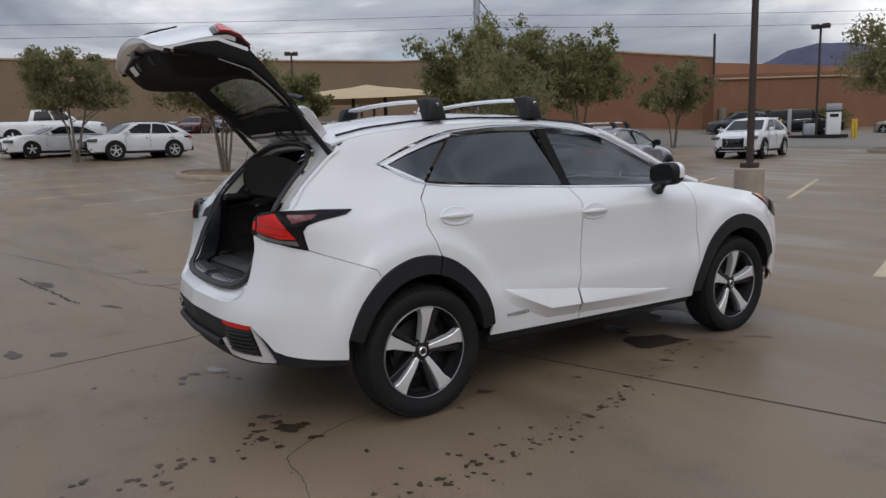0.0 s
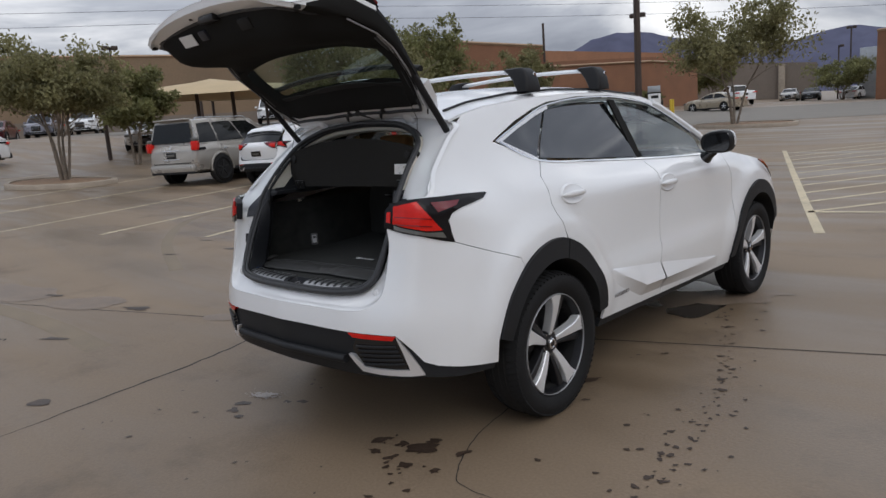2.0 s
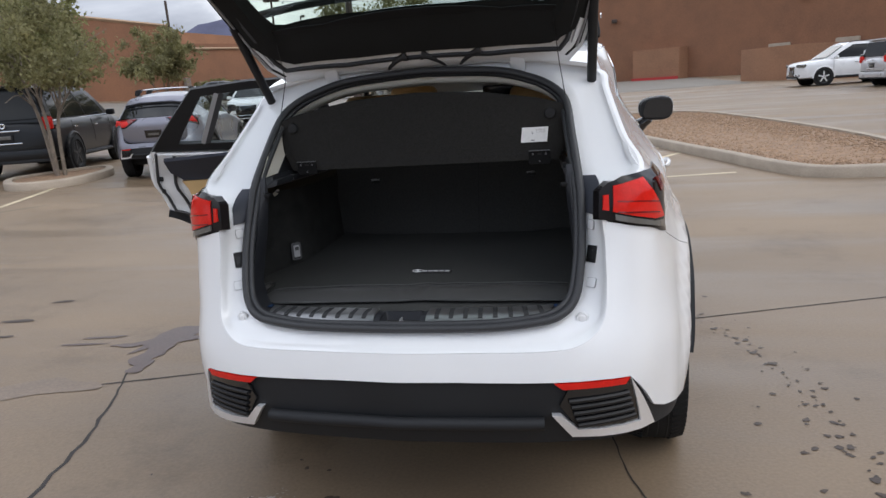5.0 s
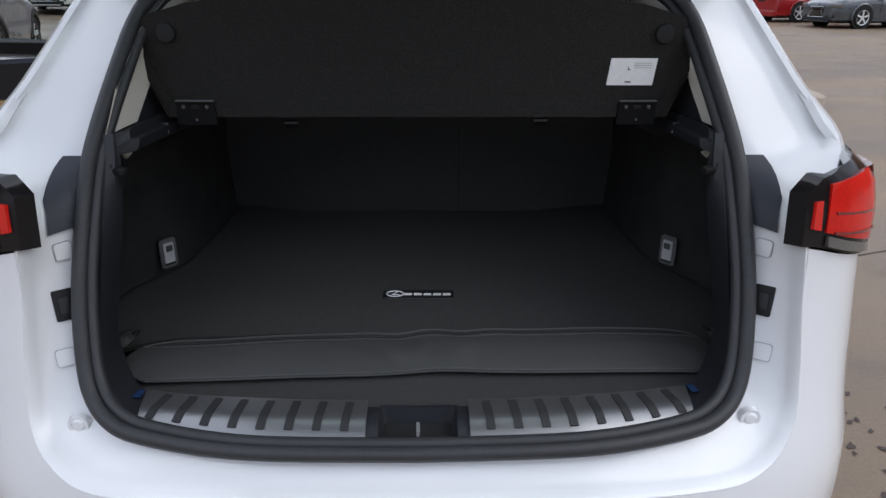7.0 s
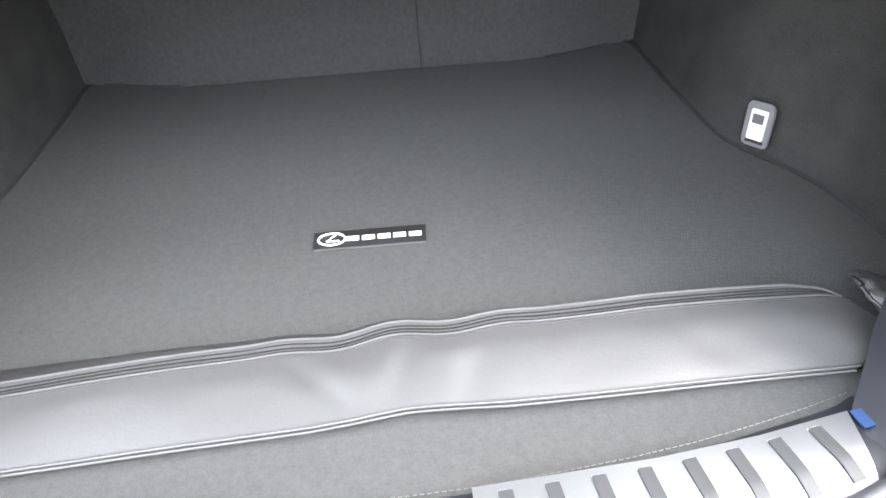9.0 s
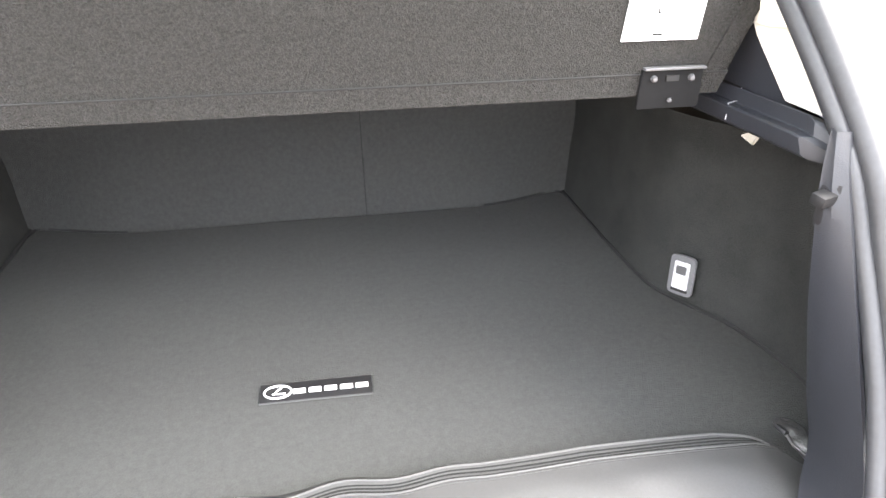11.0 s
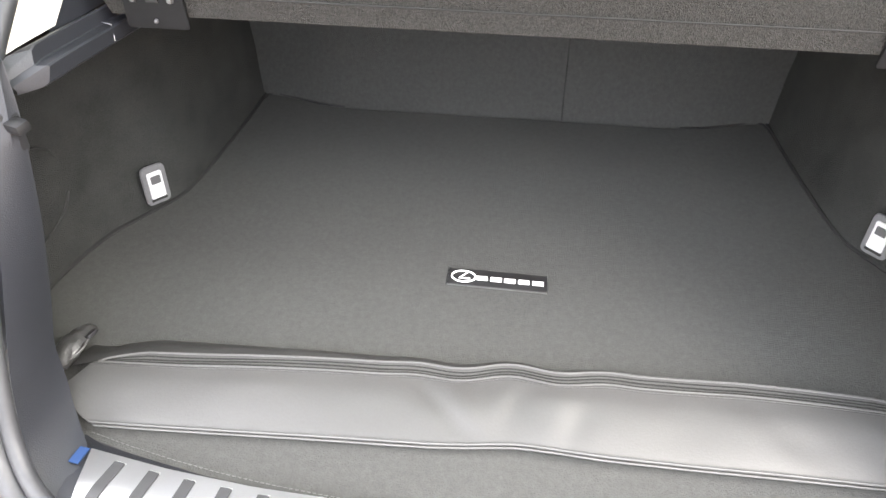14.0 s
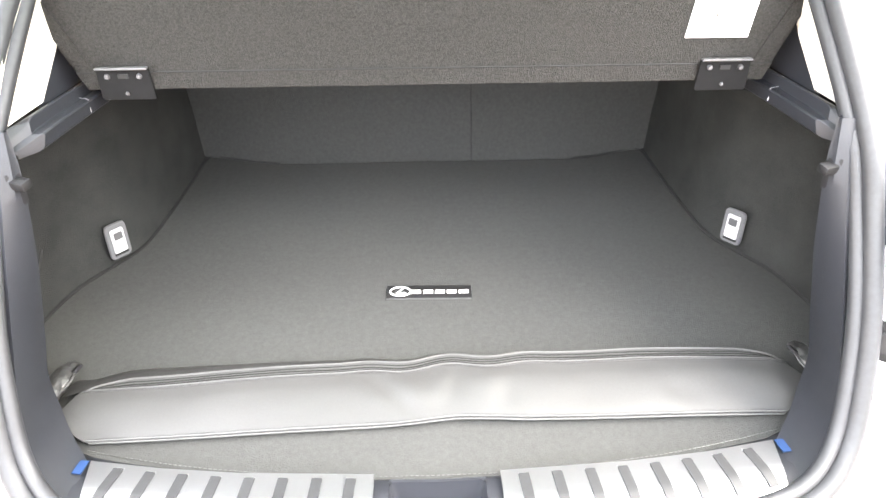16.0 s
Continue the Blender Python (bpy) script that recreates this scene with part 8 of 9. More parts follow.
part("display_slot", box((1.03, -0.256, 1.42), (0.5, 0.012, 0.2), 0.004), BLACK, pump)
part("hose", tube(spline([(1.46, 0, 1.5), (1.60, -0.05, 1.1), (1.58, -0.05, 0.7), (1.46, 0, 0.55)], 5), 0.03, 6), BLACK, pump)
part("sign_board", box((1.03, 0, 1.97), (0.88, 0.06, 0.44), 0.02), GALV, pump)
YEL = plain("yellow_paint", (0.62, 0.42, 0.03), 0.5)
for dx, dy in ((2.10, -0.35), (2.38, 0.35), (-2.1, -0.4)):
    q = pump.matrix_basis @ Vector((dx, dy, 0))
    tagged(finish("bollard", lathe([(0, 1.25), (0.07, 1.23), (0.085, 1.17), (0.085, 0)], "z", 14), YEL), "yellow painted steel bollard", "bollard", "bollards").location = (q.x, q.y, ground_z(q.x, q.y))

# clipped hedge by the brick store and hills beyond
g = np.random.RandomState(4)
V, F = [], []
for k in range(5200):
    f = g.rand()
    c = np.array([-30.4 + 3.0 * f, 49.5 + 10.5 * f, 1.1]) + np.array([g.normal() * 0.5, g.normal() * 0.5, g.rand() ** 0.7 * (1.9 + 0.4 * math.sin(9 * f))])
    a, b = g.normal(size=3) * 0.11, g.normal(size=3) * 0.11
    o = len(V)
    V += [tuple(c - a), tuple(c + b), tuple(c + a), tuple(c - b)]
    F.append((o, o + 1, o + 2, o + 3))
me = bpy.data.meshes.new("hedge")
me.from_pydata(V, [], F)
me.materials.append(LEAF)
tagged(new("hedge", me), "dark green hedge along the brick wall", "hedge", "", "stuff")

# distance haze is mixed into the hills' blue-grey surface colour
HILL = surf("haze_tinted_desert_hill", (0.082, 0.086, 0.140), 0.95, 0.0, 0.14, 0.004, 0.0, 0.03)
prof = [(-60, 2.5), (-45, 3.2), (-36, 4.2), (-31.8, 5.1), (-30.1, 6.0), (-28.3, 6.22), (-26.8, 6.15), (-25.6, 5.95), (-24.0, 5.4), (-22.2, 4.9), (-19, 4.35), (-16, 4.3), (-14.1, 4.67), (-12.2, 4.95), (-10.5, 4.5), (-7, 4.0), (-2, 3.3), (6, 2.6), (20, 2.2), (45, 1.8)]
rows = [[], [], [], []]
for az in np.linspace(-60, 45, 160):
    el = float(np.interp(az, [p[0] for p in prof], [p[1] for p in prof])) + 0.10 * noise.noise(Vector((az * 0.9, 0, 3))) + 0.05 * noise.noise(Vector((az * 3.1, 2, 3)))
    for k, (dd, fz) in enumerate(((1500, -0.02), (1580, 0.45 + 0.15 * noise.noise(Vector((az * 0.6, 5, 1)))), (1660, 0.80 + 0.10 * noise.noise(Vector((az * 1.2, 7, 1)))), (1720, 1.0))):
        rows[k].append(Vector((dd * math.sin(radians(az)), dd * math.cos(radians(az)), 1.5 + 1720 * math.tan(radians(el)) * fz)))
tagged(finish("hills", loft(rows), HILL), "desert hills on the horizon, tinted blue-grey with painted haze", "hills", "", "structure")


# ---- parked vehicles ----
def paint(name, c, metal=0.3):
    return surf(name, c, 0.28, metal, 0.03, 2.0, 0, 700, 0.7)


PW, PSIL, PBLK, PGREY, PRED, PTAN, PLAV = paint("white_car_paint", (0.78, 0.79, 0.80), 0.0), paint("silver_car_paint", (0.40, 0.37, 0.33), 0.5), surf("black_car_paint", (0.008, 0.008, 0.009), 0.3, 0.0, 0.05, 2.0, 0, 700, 0.15, None, 0.3), paint("dark_grey_car_paint", (0.085, 0.095, 0.105), 0.4), paint("red_car_paint", (0.33, 0.008, 0.010), 0.1), paint("tan_car_paint", (0.42, 0.36, 0.27), 0.3), paint("grey_lilac_car_paint", (0.22, 0.22, 0.26), 0.4)
DARKPANE = surf("dark_car_glass", (0.010, 0.011, 0.012), 0.06, 0.0, 0.04, 9.0, 0.0, 120.0, 0.0, None, 0.3)
KINDS = {
    "suv": dict(L=4.85, W=1.93, H=1.86, belt=1.16, cowl=1.16, nose=1.02, tail=1.10, base=(0.10, 3.75), roof=(0.22, 2.75), wb=(0.98, 3.80), wr=0.385, clear=0.34),
    "crossover": dict(L=4.70, W=1.88, H=1.66, belt=1.10, cowl=1.10, nose=0.92, tail=1.06, base=(0.08, 3.55), roof=(0.75, 2.70), wb=(0.98, 3.68), wr=0.362, clear=0.28),
    "sedan": dict(L=4.85, W=1.85, H=1.45, belt=0.96, cowl=0.98, nose=0.78, tail=1.02, base=(0.45, 3.50), roof=(1.35, 2.55), wb=(1.02, 3.85), wr=0.335, clear=0.20),
    "coupe": dict(L=4.63, W=1.86, H=1.39, belt=0.96, cowl=0.96, nose=0.76, tail=1.04, base=(0.35, 3.35), roof=(1.25, 2.35), wb=(0.98, 3.78), wr=0.34, clear=0.19),
    "pickup": dict(L=5.80, W=2.03, H=1.90, belt=1.22, cowl=1.24, nose=1.10, tail=1.24, base=(2.00, 4.45), roof=(2.20, 3.75), wb=(1.25, 4.85), wr=0.40, clear=0.42),
}


def parked(kind, x, y, head, body, label, rails=False, rims=None, rack=False, group=""):
    """A parked vehicle; (x, y) under its middle, head: the way its nose points."""
    k = KINDS[kind]
    L, W, H, hw = k["L"], k["W"], k["H"], k["W"] / 2
    hd = Vector((*head, 0)).normalized()
    yaw = math.degrees(math.atan2(-hd.x, hd.y))
    c = tagged(empty("parked_" + ("pickup" if kind == "pickup" else "car"), pose(x, y, ground_z(x, y), 0, 0, yaw)), label, "pickup" if kind == "pickup" else "car", group)
    zb = k["clear"]

    def Y(v):
        return v - L / 2
    prof_ = [(0.0, k["tail"] * 0.80, 0.80), (0.05, k["tail"] * 0.96, 0.88), (0.18, k["tail"], 0.93), (0.6, k["belt"], 0.97), (k["wb"][0], k["belt"], 1.0), (2.0, k["belt"], 0.985), (2.8, k["belt"] * 0.99, 0.985), (k["base"][1], k["cowl"], 0.99), (k["wb"][1], k["cowl"] * 0.985, 1.0), (L - 0.45, (k["cowl"] + k["nose"]) / 2, 0.96), (L - 0.15, k["nose"], 0.86), (L - 0.03, k["nose"] * 0.93, 0.74), (L, k["nose"] * 0.80, 0.66)]
    rows_ = []
    for yv, zt, wf in prof_:
        w = hw * wf
        half = [(w * 0.80, zb), (w * 0.955, zb + 0.05), (w * 0.985, zb + 0.22), (w, zb + 0.42 * (zt - zb)), (w * 0.985, zb + 0.70 * (zt - zb)), (w * 0.965, zt - 0.10), (w * 0.90, zt - 0.015), (w * 0.80, zt + 0.01), (w * 0.4, zt + 0.03), (0, zt + 0.035)]
        rows_.append([Vector((a, Y(yv), b)) for a, b in half] + [Vector((-a, Y(yv), b)) for a, b in half[-2::-1]])
    cols = [spline([r[i] for r in rows_], 3) for i in range(len(rows_[0]))]
    rows_ = [list(q) for q in zip(*cols)]
    bm = loft(rows_)
    bm.verts.ensure_lookup_table()
    n = len(rows_[0])
    bm.faces.new(bm.verts[:n])
    bm.faces.new(bm.verts[-n:][::-1])
    bmesh.ops.recalc_face_normals(bm, faces=bm.faces[:])
    part("body", bm, body, c)
    # cabin
    (b0, b1), (r0, r1) = k["base"], k["roof"]
    wb_, wr_ = hw * 0.875, hw * 0.70
    zbelt = k["belt"] - 0.03
    A = {"br": (b0, wb_, k["tail"] - 0.02 if kind != "pickup" else zbelt), "rr": (r0, wr_, H - 0.03), "rf": (r1, wr_, H - 0.03), "bf": (b1, wb_, k["cowl"] - 0.02)}

    def P(u, v, g):
        a, b = [Vector((g * A[q][1], Y(A[q][0]), A[q][2])) for q in ("br", "bf")]
        d, e = [Vector((g * A[q][1], Y(A[q][0]), A[q][2])) for q in ("rr", "rf")]
        lo, hi = a.lerp(b, u), d.lerp(e, u)
        p = lo.lerp(hi, v)
        p.x += g * 0.035 * math.sin(math.pi * v)
        return p
    fall = {"crossover": (0.15, 0.06), "sedan": (0.05, 0.05), "coupe": (0.05, 0.05)}.get(kind, (0.05, 0.03))
    flat_p = P

    def P(u, v, g):
        p = flat_p(u, v, g)
        p.z -= v * (fall[0] * max(0.0, 1 - u / 0.5) ** 1.6 + fall[1] * max(0.0, (u - 0.6) / 0.4) ** 1.8)
        return p
    us, vs = np.linspace(0, 1, 11), np.linspace(0, 1, 6)
    rows_ = []
    for u in us:
        right = [P(u, v, 1) for v in vs]
        crown = [Vector((xx * wr_, right[-1].y, right[-1].z + 0.05 * (1 - xx * xx))) for xx in (0.85, 0.5, 0, -0.5, -0.85)]
        rows_.append(right + crown + [P(u, v, -1) for v in vs[::-1]])
    bm = loft(rows_)
    bm.verts.ensure_lookup_table()
    n = len(rows_[0])
    bm.faces.new(bm.verts[:n])
    bm.faces.new(bm.verts[-n:])
    bmesh.ops.recalc_face_normals(bm, faces=bm.faces[:])
    cab = part("cabin", bm, body, c)
    wins = {"suv": [(0.04, 0.255), (0.264, 0.574), (0.583, 0.92)], "crossover": [(0.11, 0.25), (0.265, 0.55), (0.565, 0.91)]}.get(kind, [(0.10, 0.50), (0.53, 0.92)])
    for g in (1, -1):
        for u0, u1 in wins:
            def wf(a, b, g=g):
                return P(a, b, g)
            q = [(u0 + 0.02, 0.10), (u1, 0.10), (u1 - 0.01, 0.86), (u0 + 0.02, 0.86)]
            taper = (u1 - u0) * (0.75 if kind == "crossover" and u0 < 0.2 else 0.06)
            lift0 = 0.30 if kind == "crossover" and u0 < 0.2 else 0.10
            v = [P(a, b, g) + Vector((g * 0.008, 0, 0.0)) for a, b in [(u0, lift0), ((u0 + u1) / 2, 0.10 + (lift0 - 0.10) * 0.4), (u1, 0.10), (u1, 0.48), (u1 - (0.05 if u1 > 0.9 else 0.0), 0.88), ((u0 + taper + u1) / 2, 0.88), (u0 + taper, 0.86), (u0 + taper * 0.4, 0.60)]]
            mid_ = P((u0 + u1) / 2, 0.48, g) + Vector((g * 0.010, 0, 0))
            fw = raw(v + [mid_], [(i, (i + 1) % 8, 8) for i in range(8)])
            bmesh.ops.recalc_face_normals(fw, faces=fw.faces[:])
            part("side_window", fw, DARKPANE, cab)
        part("belt_strip", tube([P(u, 0.05, g) + Vector((g * 0.006, 0, 0)) for u in np.linspace(0.02, 0.94, 8)], 0.010, 5), CHROME if kind != "coupe" else BLACK, cab)
        part("door_mirror", box((g * (hw + 0.07), Y(b1 - 0.45), k["belt"] + 0.06), (0.20, 0.12, 0.14), 0.04), body, c)
        # doors and sills
        for yv in (b0 + (b1 - b0) * 0.26, b0 + (b1 - b0) * 0.58, b0 + (b1 - b0) * 0.90):
            part("door_gap", tube([(g * (hw * 0.992), Y(yv), zb + 0.25), (g * (hw * 1.002), Y(yv), k["belt"] * 0.70), (g * hw * 0.958, Y(yv), k["belt"] - 0.07)], 0.006, 4), UNDER, c)
        for yv in (b0 + (b1 - b0) * 0.30, b0 + (b1 - b0) * 0.63):
            part("door_handle", box((g * hw * 0.99, Y(yv), k["belt"] * 0.83), (0.03, 0.17, 0.03), 0.01), CHROME, c)
        part("sill", tube([(g * hw * 0.95, Y(k["wb"][0] + 0.4), zb + 0.02), (g * hw * 0.95, Y(k["wb"][1] - 0.4), zb + 0.02)], 0.05, 6), CLAD, c)
        # lamps
        tl = part("tail_lamp", box((g * hw * (0.80 if kind != "suv" else 0.855), Y(0.06 if kind != "suv" else 0.10), k["tail"] - (0.14 if kind != "suv" else 0.02)), (0.42 if kind != "suv" else 0.20, 0.15 if kind != "suv" else 0.24, 0.095 if kind != "suv" else 0.27), 0.05, pose(0, 0, 0, 0, 0, g * 22)), REDLENS, c)
        if kind == "suv":
            part("clear_lens", box((g * hw * 0.855, Y(0.105), k["tail"] + 0.155), (0.17, 0.21, 0.10), 0.04, pose(0, 0, 0, 0, 0, g * 22)), CLEARLENS, tl)
        part("lamp_tail", box((g * hw * 0.935, Y(0.28), k["tail"] - 0.11), (0.05, 0.30, 0.08), 0.02, pose(0, 0, 0, 0, 0, g * 6)), SMOKE, tl)
        part("head_lamp", box((g * hw * 0.76, Y(L - 0.14), k["nose"] - 0.09), (0.40, 0.24, 0.14), 0.05, pose(0, 0, 0, 0, 0, -g * 28)), CLEARLENS, c)
        part("fog_lamp", box((g * hw * 0.62, Y(L - 0.06), zb + 0.16), (0.30, 0.10, 0.10), 0.03, pose(0, 0, 0, 0, 0, -g * 14)), BLACK, c)
        if rails:
            part("roof_rail", tube([P(0.06, 1, g) + Vector((-g * 0.05, 0, 0.02)), P(0.10, 1, g) + Vector((-g * 0.05, 0, 0.07)), P(0.9, 1, g) + Vector((-g * 0.05, 0, 0.07)), P(0.95, 1, g) + Vector((-g * 0.05, 0, 0.02))], 0.018, 6), DARKALLOY if body is not PSIL else GALV, c)
        for yv in k["wb"]:
            wh = k["wr"]
            ring_ = [(yv + (wh + 0.075) * math.sin(t), wh + (wh + 0.075) * math.cos(t)) for t in np.linspace(-1.75, 1.75, 15)]
            part("arch", tube([(g * hw * 0.985, Y(a), max(b, zb)) for a, b in ring_], 0.035, 6), CLAD if kind == "crossover" else body, c)
            part("wheel_recess", lathe([(0, g * 0.0), (wh + 0.06, g * 0.0), (wh + 0.06, -g * 0.1)], "x", 24), UNDER, c).location = (g * (hw + 0.001), Y(yv), wh)
            ty = part("wheel", lathe([(wh * 0.66, 0.02), (wh * 0.78, 0.07), (wh * 0.94, 0.06), (wh, 0.0), (wh, -0.16), (0.0, -0.16)], "x", 28), RUBBER, c)
            ty.matrix_basis = pose(g * (hw - 0.035), Y(yv), wh, 0, 0, 0 if g > 0 else 180)
            part("rim_disc", lathe([(0, 0.010), (wh * 0.60, 0.005), (wh * 0.66, 0.045), (wh * 0.70, 0.05)], "x", 28), rims or DARKALLOY, ty)
            for sp in range(5):
                a = 2 * math.pi * sp / 5
                part("rim_spoke", box((0.035, 0, wh * 0.34), (0.02, wh * 0.16, wh * 0.62), 0.008), ALLOY if rims is not BLACK else DARKALLOY, ty).matrix_basis = pose(0, 0, 0, math.degrees(a), 0, 0)
    # screens, bumpers, plates
    for q0, q1, nm in ((0, 0, "rear_window"), (1, 1, "windscreen")):
        a, b = P(q0, 0.12, 1), P(q0, 0.90, 1)
        dy = -0.040 if q0 == 0 else 0.040
        v = [Vector((a.x * 0.90, a.y + dy, a.z + 0.02)), Vector((-a.x * 0.90, a.y + dy, a.z + 0.02)), Vector((-b.x * 0.90, b.y + dy, b.z + 0.02)), Vector((b.x * 0.90, b.y + dy, b.z + 0.02))]
        fw = raw(v, [(0, 1, 2, 3)])
        part(nm, fw, DARKPANE, cab, "", False)
    part("rear_bumper", box((0, Y(0.05), zb + 0.12), (W * 0.86, 0.20, 0.24), 0.07), CLAD if kind == "crossover" else body, c)
    if kind == "suv":
        part("bumper_valance", box((0, Y(0.05), zb + 0.01), (W * 0.84, 0.18, 0.09), 0.03), CLAD, c)
        part("hatch_line", box((0, Y(-0.006), zb + 0.27), (W * 0.72, 0.02, 0.025), 0.006), UNDER, c)
        part("plate_bar_low", box((0, Y(-0.010), k["tail"] * 0.76 - 0.125), (0.66, 0.03, 0.028), 0.01), CHROME, c)
        part("rear_emblem", lathe([(0.030, -0.004), (0.045, -0.008), (0.055, 0.0)], "y", 18), CHROME, c).location = (0, Y(-0.012), k["tail"] * 0.97)
    part("front_bumper", box((0, Y(L - 0.10), zb + 0.08), (W * 0.72, 0.22, 0.16), 0.06), CLAD, c)
    part("grille", box((0, Y(L - 0.005), (k["nose"] + zb) / 2 + 0.02), (0.86 if kind == "crossover" else 0.62, 0.06, (k["nose"] - zb) * 0.62), 0.05), GLOSSBLACK, c)
    part("grille_frame", tube([(0.30, Y(L + 0.02), k["nose"] - 0.12), (0.20, Y(L + 0.03), zb + 0.36), (0.36, Y(L + 0.02), zb + 0.14), (-0.36, Y(L + 0.02), zb + 0.14), (-0.20, Y(L + 0.03), zb + 0.36), (-0.30, Y(L + 0.02), k["nose"] - 0.12)], 0.014, 6, True), CHROME, c)
    pl = part("rear_plate", box((0, Y(-0.012), k["tail"] * 0.76), (0.34, 0.02, 0.17), 0.01), BLACK, c)
    part("plate_bar", box((0, Y(-0.024), k["tail"] * 0.76), (0.26, 0.006, 0.07), 0.002), CLEARLENS, pl)
    part("chrome_bar", box((0, Y(-0.005), k["tail"] * 0.76 + 0.125), (0.62, 0.03, 0.03), 0.01), CHROME, c)
    part("floor_pan", box((0, 0, zb), (W * 0.8, L * 0.88, 0.10), 0.02), UNDER, c)
    if kind == "crossover" or kind == "suv":
        part("rear_spoiler", box((0, Y(r0 - 0.04), H - 0.03), (wr_ * 1.7, 0.26, 0.05), 0.02), body, c)
    if kind == "pickup":
        part("bed_inside", box((0, Y(1.0), 1.235), (W * 0.74, 1.75, 0.05)), UNDER, c)
    if rack:
        for yv in (r0 + 0.35, r1 - 0.35):
            part("roof_bar", tube([(-wr_ + 0.02, Y(yv), H + 0.09), (wr_ - 0.02, Y(yv), H + 0.09)], 0.025, 6), ALLOY, c)
            for g in (1, -1):
                part("bar_foot", box((g * (wr_ - 0.02), Y(yv), H + 0.045), (0.07, 0.12, 0.10), 0.03), BLACK, c)
    return c


def rear_axle(kind, p, hd):
    k = KINDS[kind]
    h = Vector((*hd, 0)).normalized()
    q = Vector((*p, 0)) + h * (k["L"] / 2 - k["wb"][0])
    return q.x, q.y


HB = (-0.33, 0.94)
OUTSIDE = {"roof", "windscreen", "bonnet", "roof_drip_strip", "a_pillar", "rear_bumper_skin", "lower_bumper", "bumper_lip", "inner_shell", "quarter_panel", "corner_grille", "grille_slat", "bright_frame", "reflector", "arch_cladding", "wheel_well", "well_back", "sill_trim", "front_wing", "front_bumper", "headlamp", "amber_marker", "front_grille", "tail_lamp", "quarter_window", "quarter_trim", "b_pillar", "chrome_belt_strip", "chrome_roof_strip", "door_mirror", "front_door", "rear_door", "wheel", "underbody", "rear_underside", "front_floor", "tailgate", "front_seat", "rear_seat", "cabin_floor", "dashboard", "headlining", "rear_seat_back"}


def twin(x, y, head, body, label):
    """A shut car of the same model, its rear axle over (x, y)."""
    hd = Vector((*head, 0)).normalized()
    t = copy_thing(car, pose(x, y, ground_z(x, y), 0, 0, math.degrees(math.atan2(-hd.x, hd.y))))
    t.name = "parked_car"
    tagged(t, label, "car")
    for o in list(t.children):
        if o.name.split(".")[0] not in OUTSIDE:
            for q in (*o.children_recursive, o):
                bpy.data.objects.remove(q)
    for o in t.children_recursive:
        kind = o.name.split(".")[0]
        if kind == "tailgate":
            o.matrix_basis = Matrix.Translation(GATE_H)
            o["label"] = "shut tailgate"
        elif kind == "rear_door" and "open" in o.get("label", ""):
            o.matrix_basis = Matrix.Translation((HINGE[0], HINGE[1], 0))
            o["label"] = "shut rear door"
        if o.type == "MESH":
            for slot in o.material_slots:
                if slot.material is PAINT and body is not PAINT:
                    slot.link, slot.material = "OBJECT", body
                elif slot.material in (REARGLASS, CLEARGLASS) and kind != "windscreen":
                    slot.link, slot.material = "OBJECT", DARKPANE
    for o in [q for q in t.children_recursive if q.name.split(".")[0] in ("rain_drops", "badge", "gate_label")]:
        bpy.data.objects.remove(o)
    return t


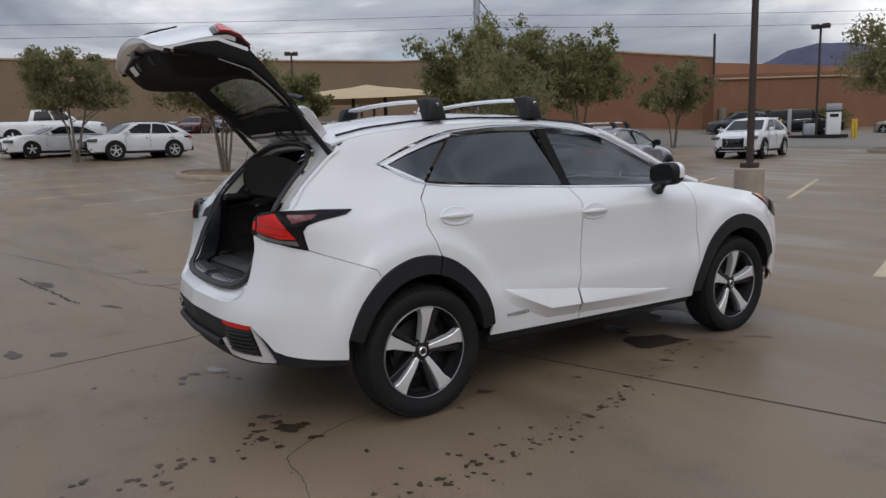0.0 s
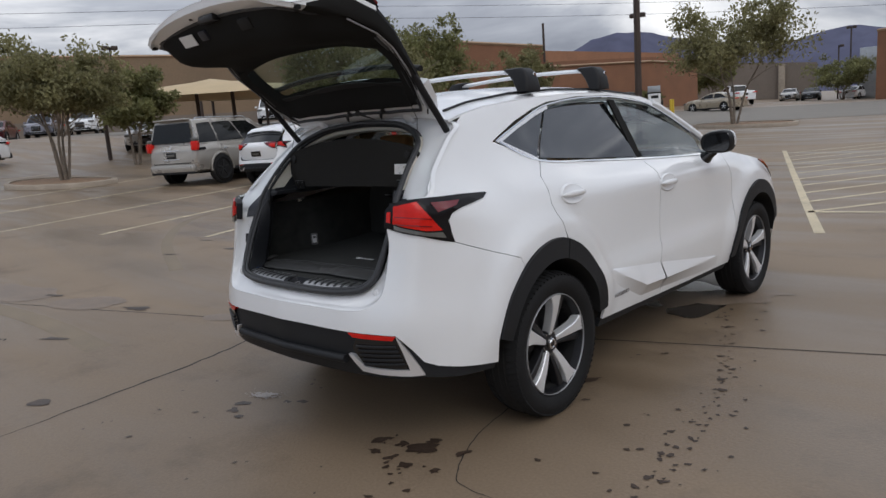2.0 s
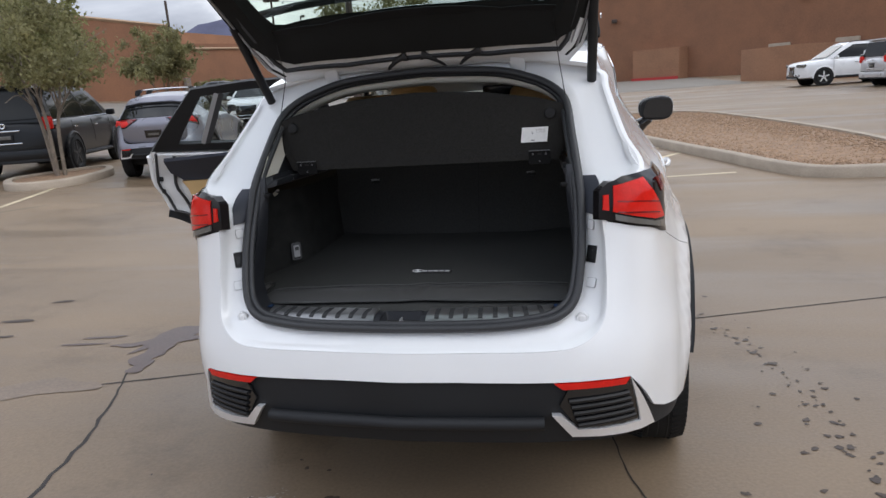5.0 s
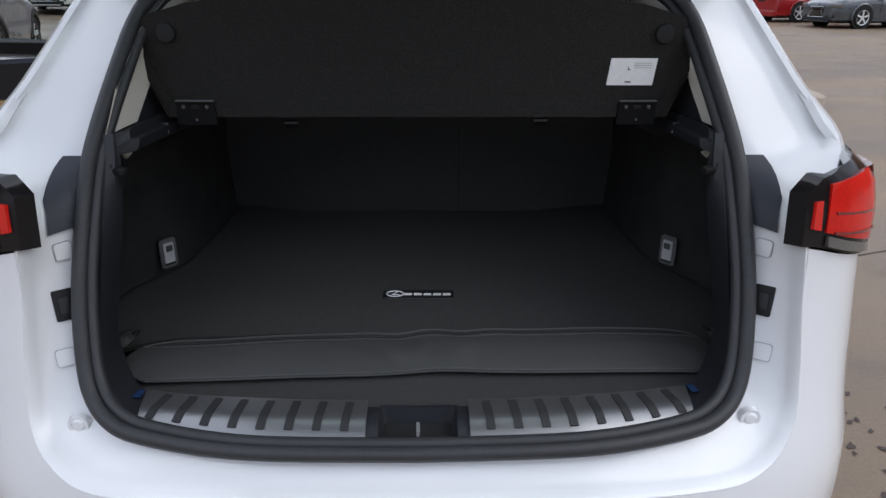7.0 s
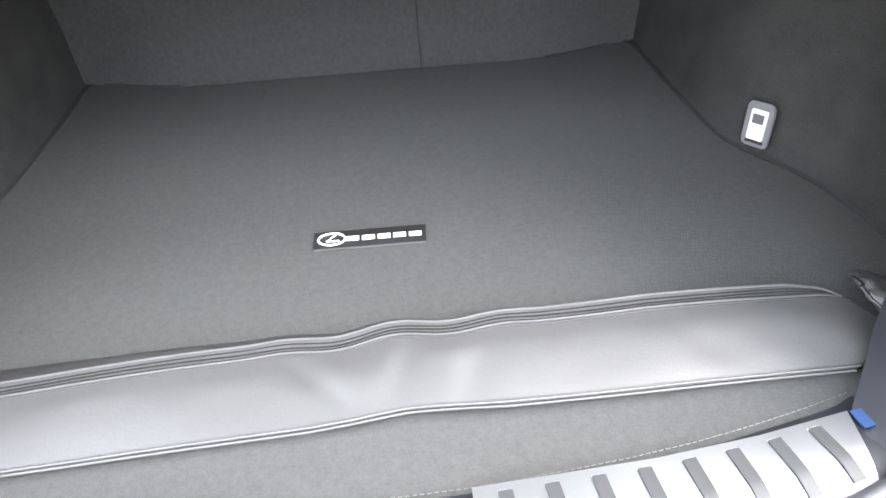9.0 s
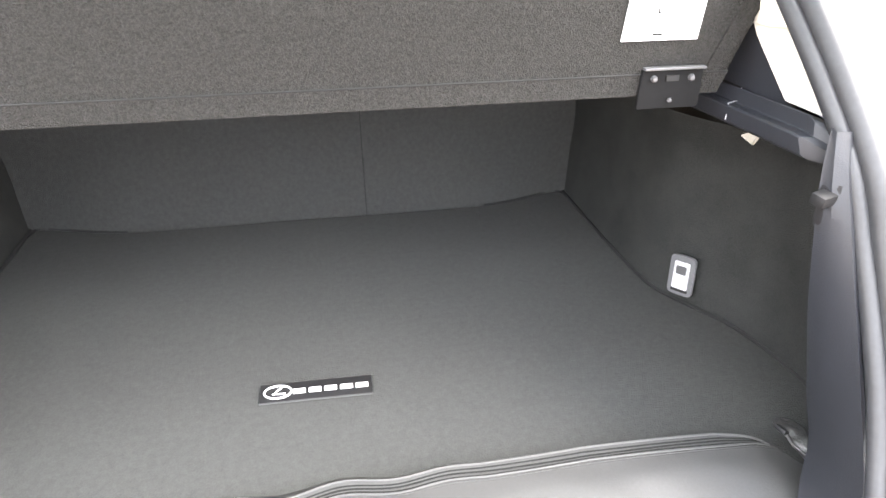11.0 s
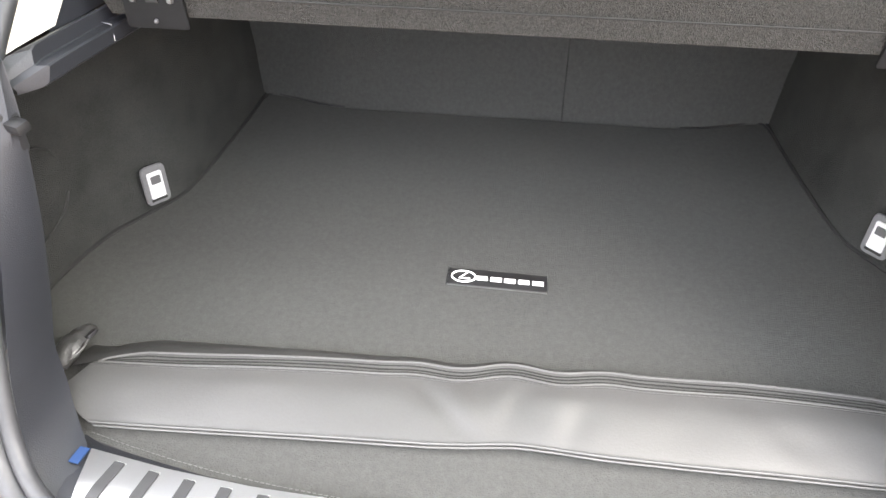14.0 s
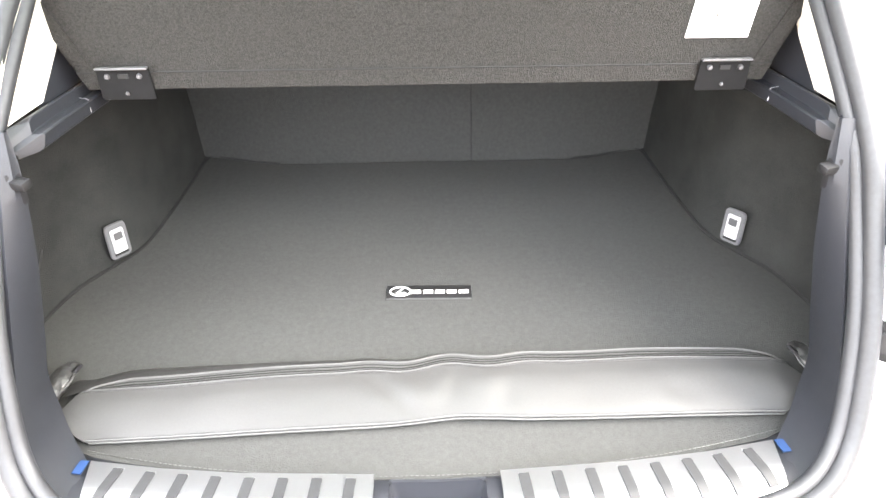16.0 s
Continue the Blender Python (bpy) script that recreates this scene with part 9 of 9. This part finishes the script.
parked("suv", *rear_axle("suv", (-16.62, 7.45), HB), HB, PSIL, "champagne silver large off-roader parked nose-out", True, BLACK)
twin(-13.90, 8.45, HB, PAINT, "white crossover parked beside a silver off-roader")
parked("suv", *rear_axle("suv", (-11.30, 10.05), HB), HB, PBLK, "black large off-roader parked behind a tree", True, BLACK)
lilac = twin(-7.84, 9.95, (-0.30, 0.95), PLAV, "grey crossover with roof bars parked in the lot")
for rb in [o for o in scene.objects if o.name.startswith("roof_rack_bar")]:
    copy_thing(rb, lilac.matrix_basis @ rb.matrix_basis)
parked("crossover", -13.8, 25.9, (0.26, -0.966), PW, "white crossover facing the lane by a brown pole", False, ALLOY)
parked("crossover", -31.1, 4.1, (0.22, -0.97), PW, "white crossover parked beside a small tree", True, ALLOY)
parked("sedan", -33.6, 1.0, (0.30, -0.95), PW, "white sedan parked behind a small tree")
parked("pickup", -40.4, 1.2, (0.10, 0.99), PW, "white crew-cab pickup parked in the far row")
parked("crossover", -58.6, 13.6, (0.85, -0.5), paint("maroon_car_paint", (0.10, 0.012, 0.016), 0.2), "dark red off-roader in the far row", True)
parked("suv", -55.2, 15.8, (0.85, -0.5), PLAV, "pale grey off-roader in the far row", True)
parked("suv", -52.6, 17.9, (0.85, -0.5), PW, "white boxy off-roader in the far row", True)
parked("suv", -44.0, 28.5, (0.80, -0.55), PW, "white pickup-like off-roader under the canopy", True)
parked("sedan", -33.2, 13.5, (0.9, -0.42), PSIL, "silver sedan behind the shade canopy posts")
parked("sedan", -19.6, 54.6, (-0.95, 0.2), PTAN, "tan sedan parked near the brick store")
parked("pickup", -22.6, 67.6, (-0.62, 0.78), PW, "white pickup parked near the brick store")
parked("sedan", -23.1, 86.5, (0.2, -1), PSIL, "silver sedan at the far lot edge")
parked("sedan", -20.9, 86.9, (0.2, -1), PBLK, "black sedan at the far lot edge")
parked("sedan", -16.6, 88.5, (0.2, 1), PW, "white sedan beside the block store")
parked("suv", -22.6, 45.6, (0.8, 0.6), PBLK, "dark off-roader behind the equipment boxes")
parked("suv", 12.3, 33.6, (-0.97, -0.1), PW, "white off-roader parked by the low block wall", True)
parked("suv", 14.1, 29.4, (0.97, 0.20), paint("bright_silver_car_paint", (0.52, 0.52, 0.53), 0.4), "silver off-roader with roof rails by the wall", True, ALLOY)
parked("coupe", 14.9, 25.9, (0.97, 0.22), PRED, "bright red coupe parked by the wall", False, ALLOY)
parked("sedan", 15.4, 22.6, (-0.97, -0.20), PGREY, "dark grey sedan parked by the wall", False, ALLOY)
parked("crossover", -26.6, 44.6, (-0.87, -0.49), PGREY, "dark grey crossover parked near the hedge")
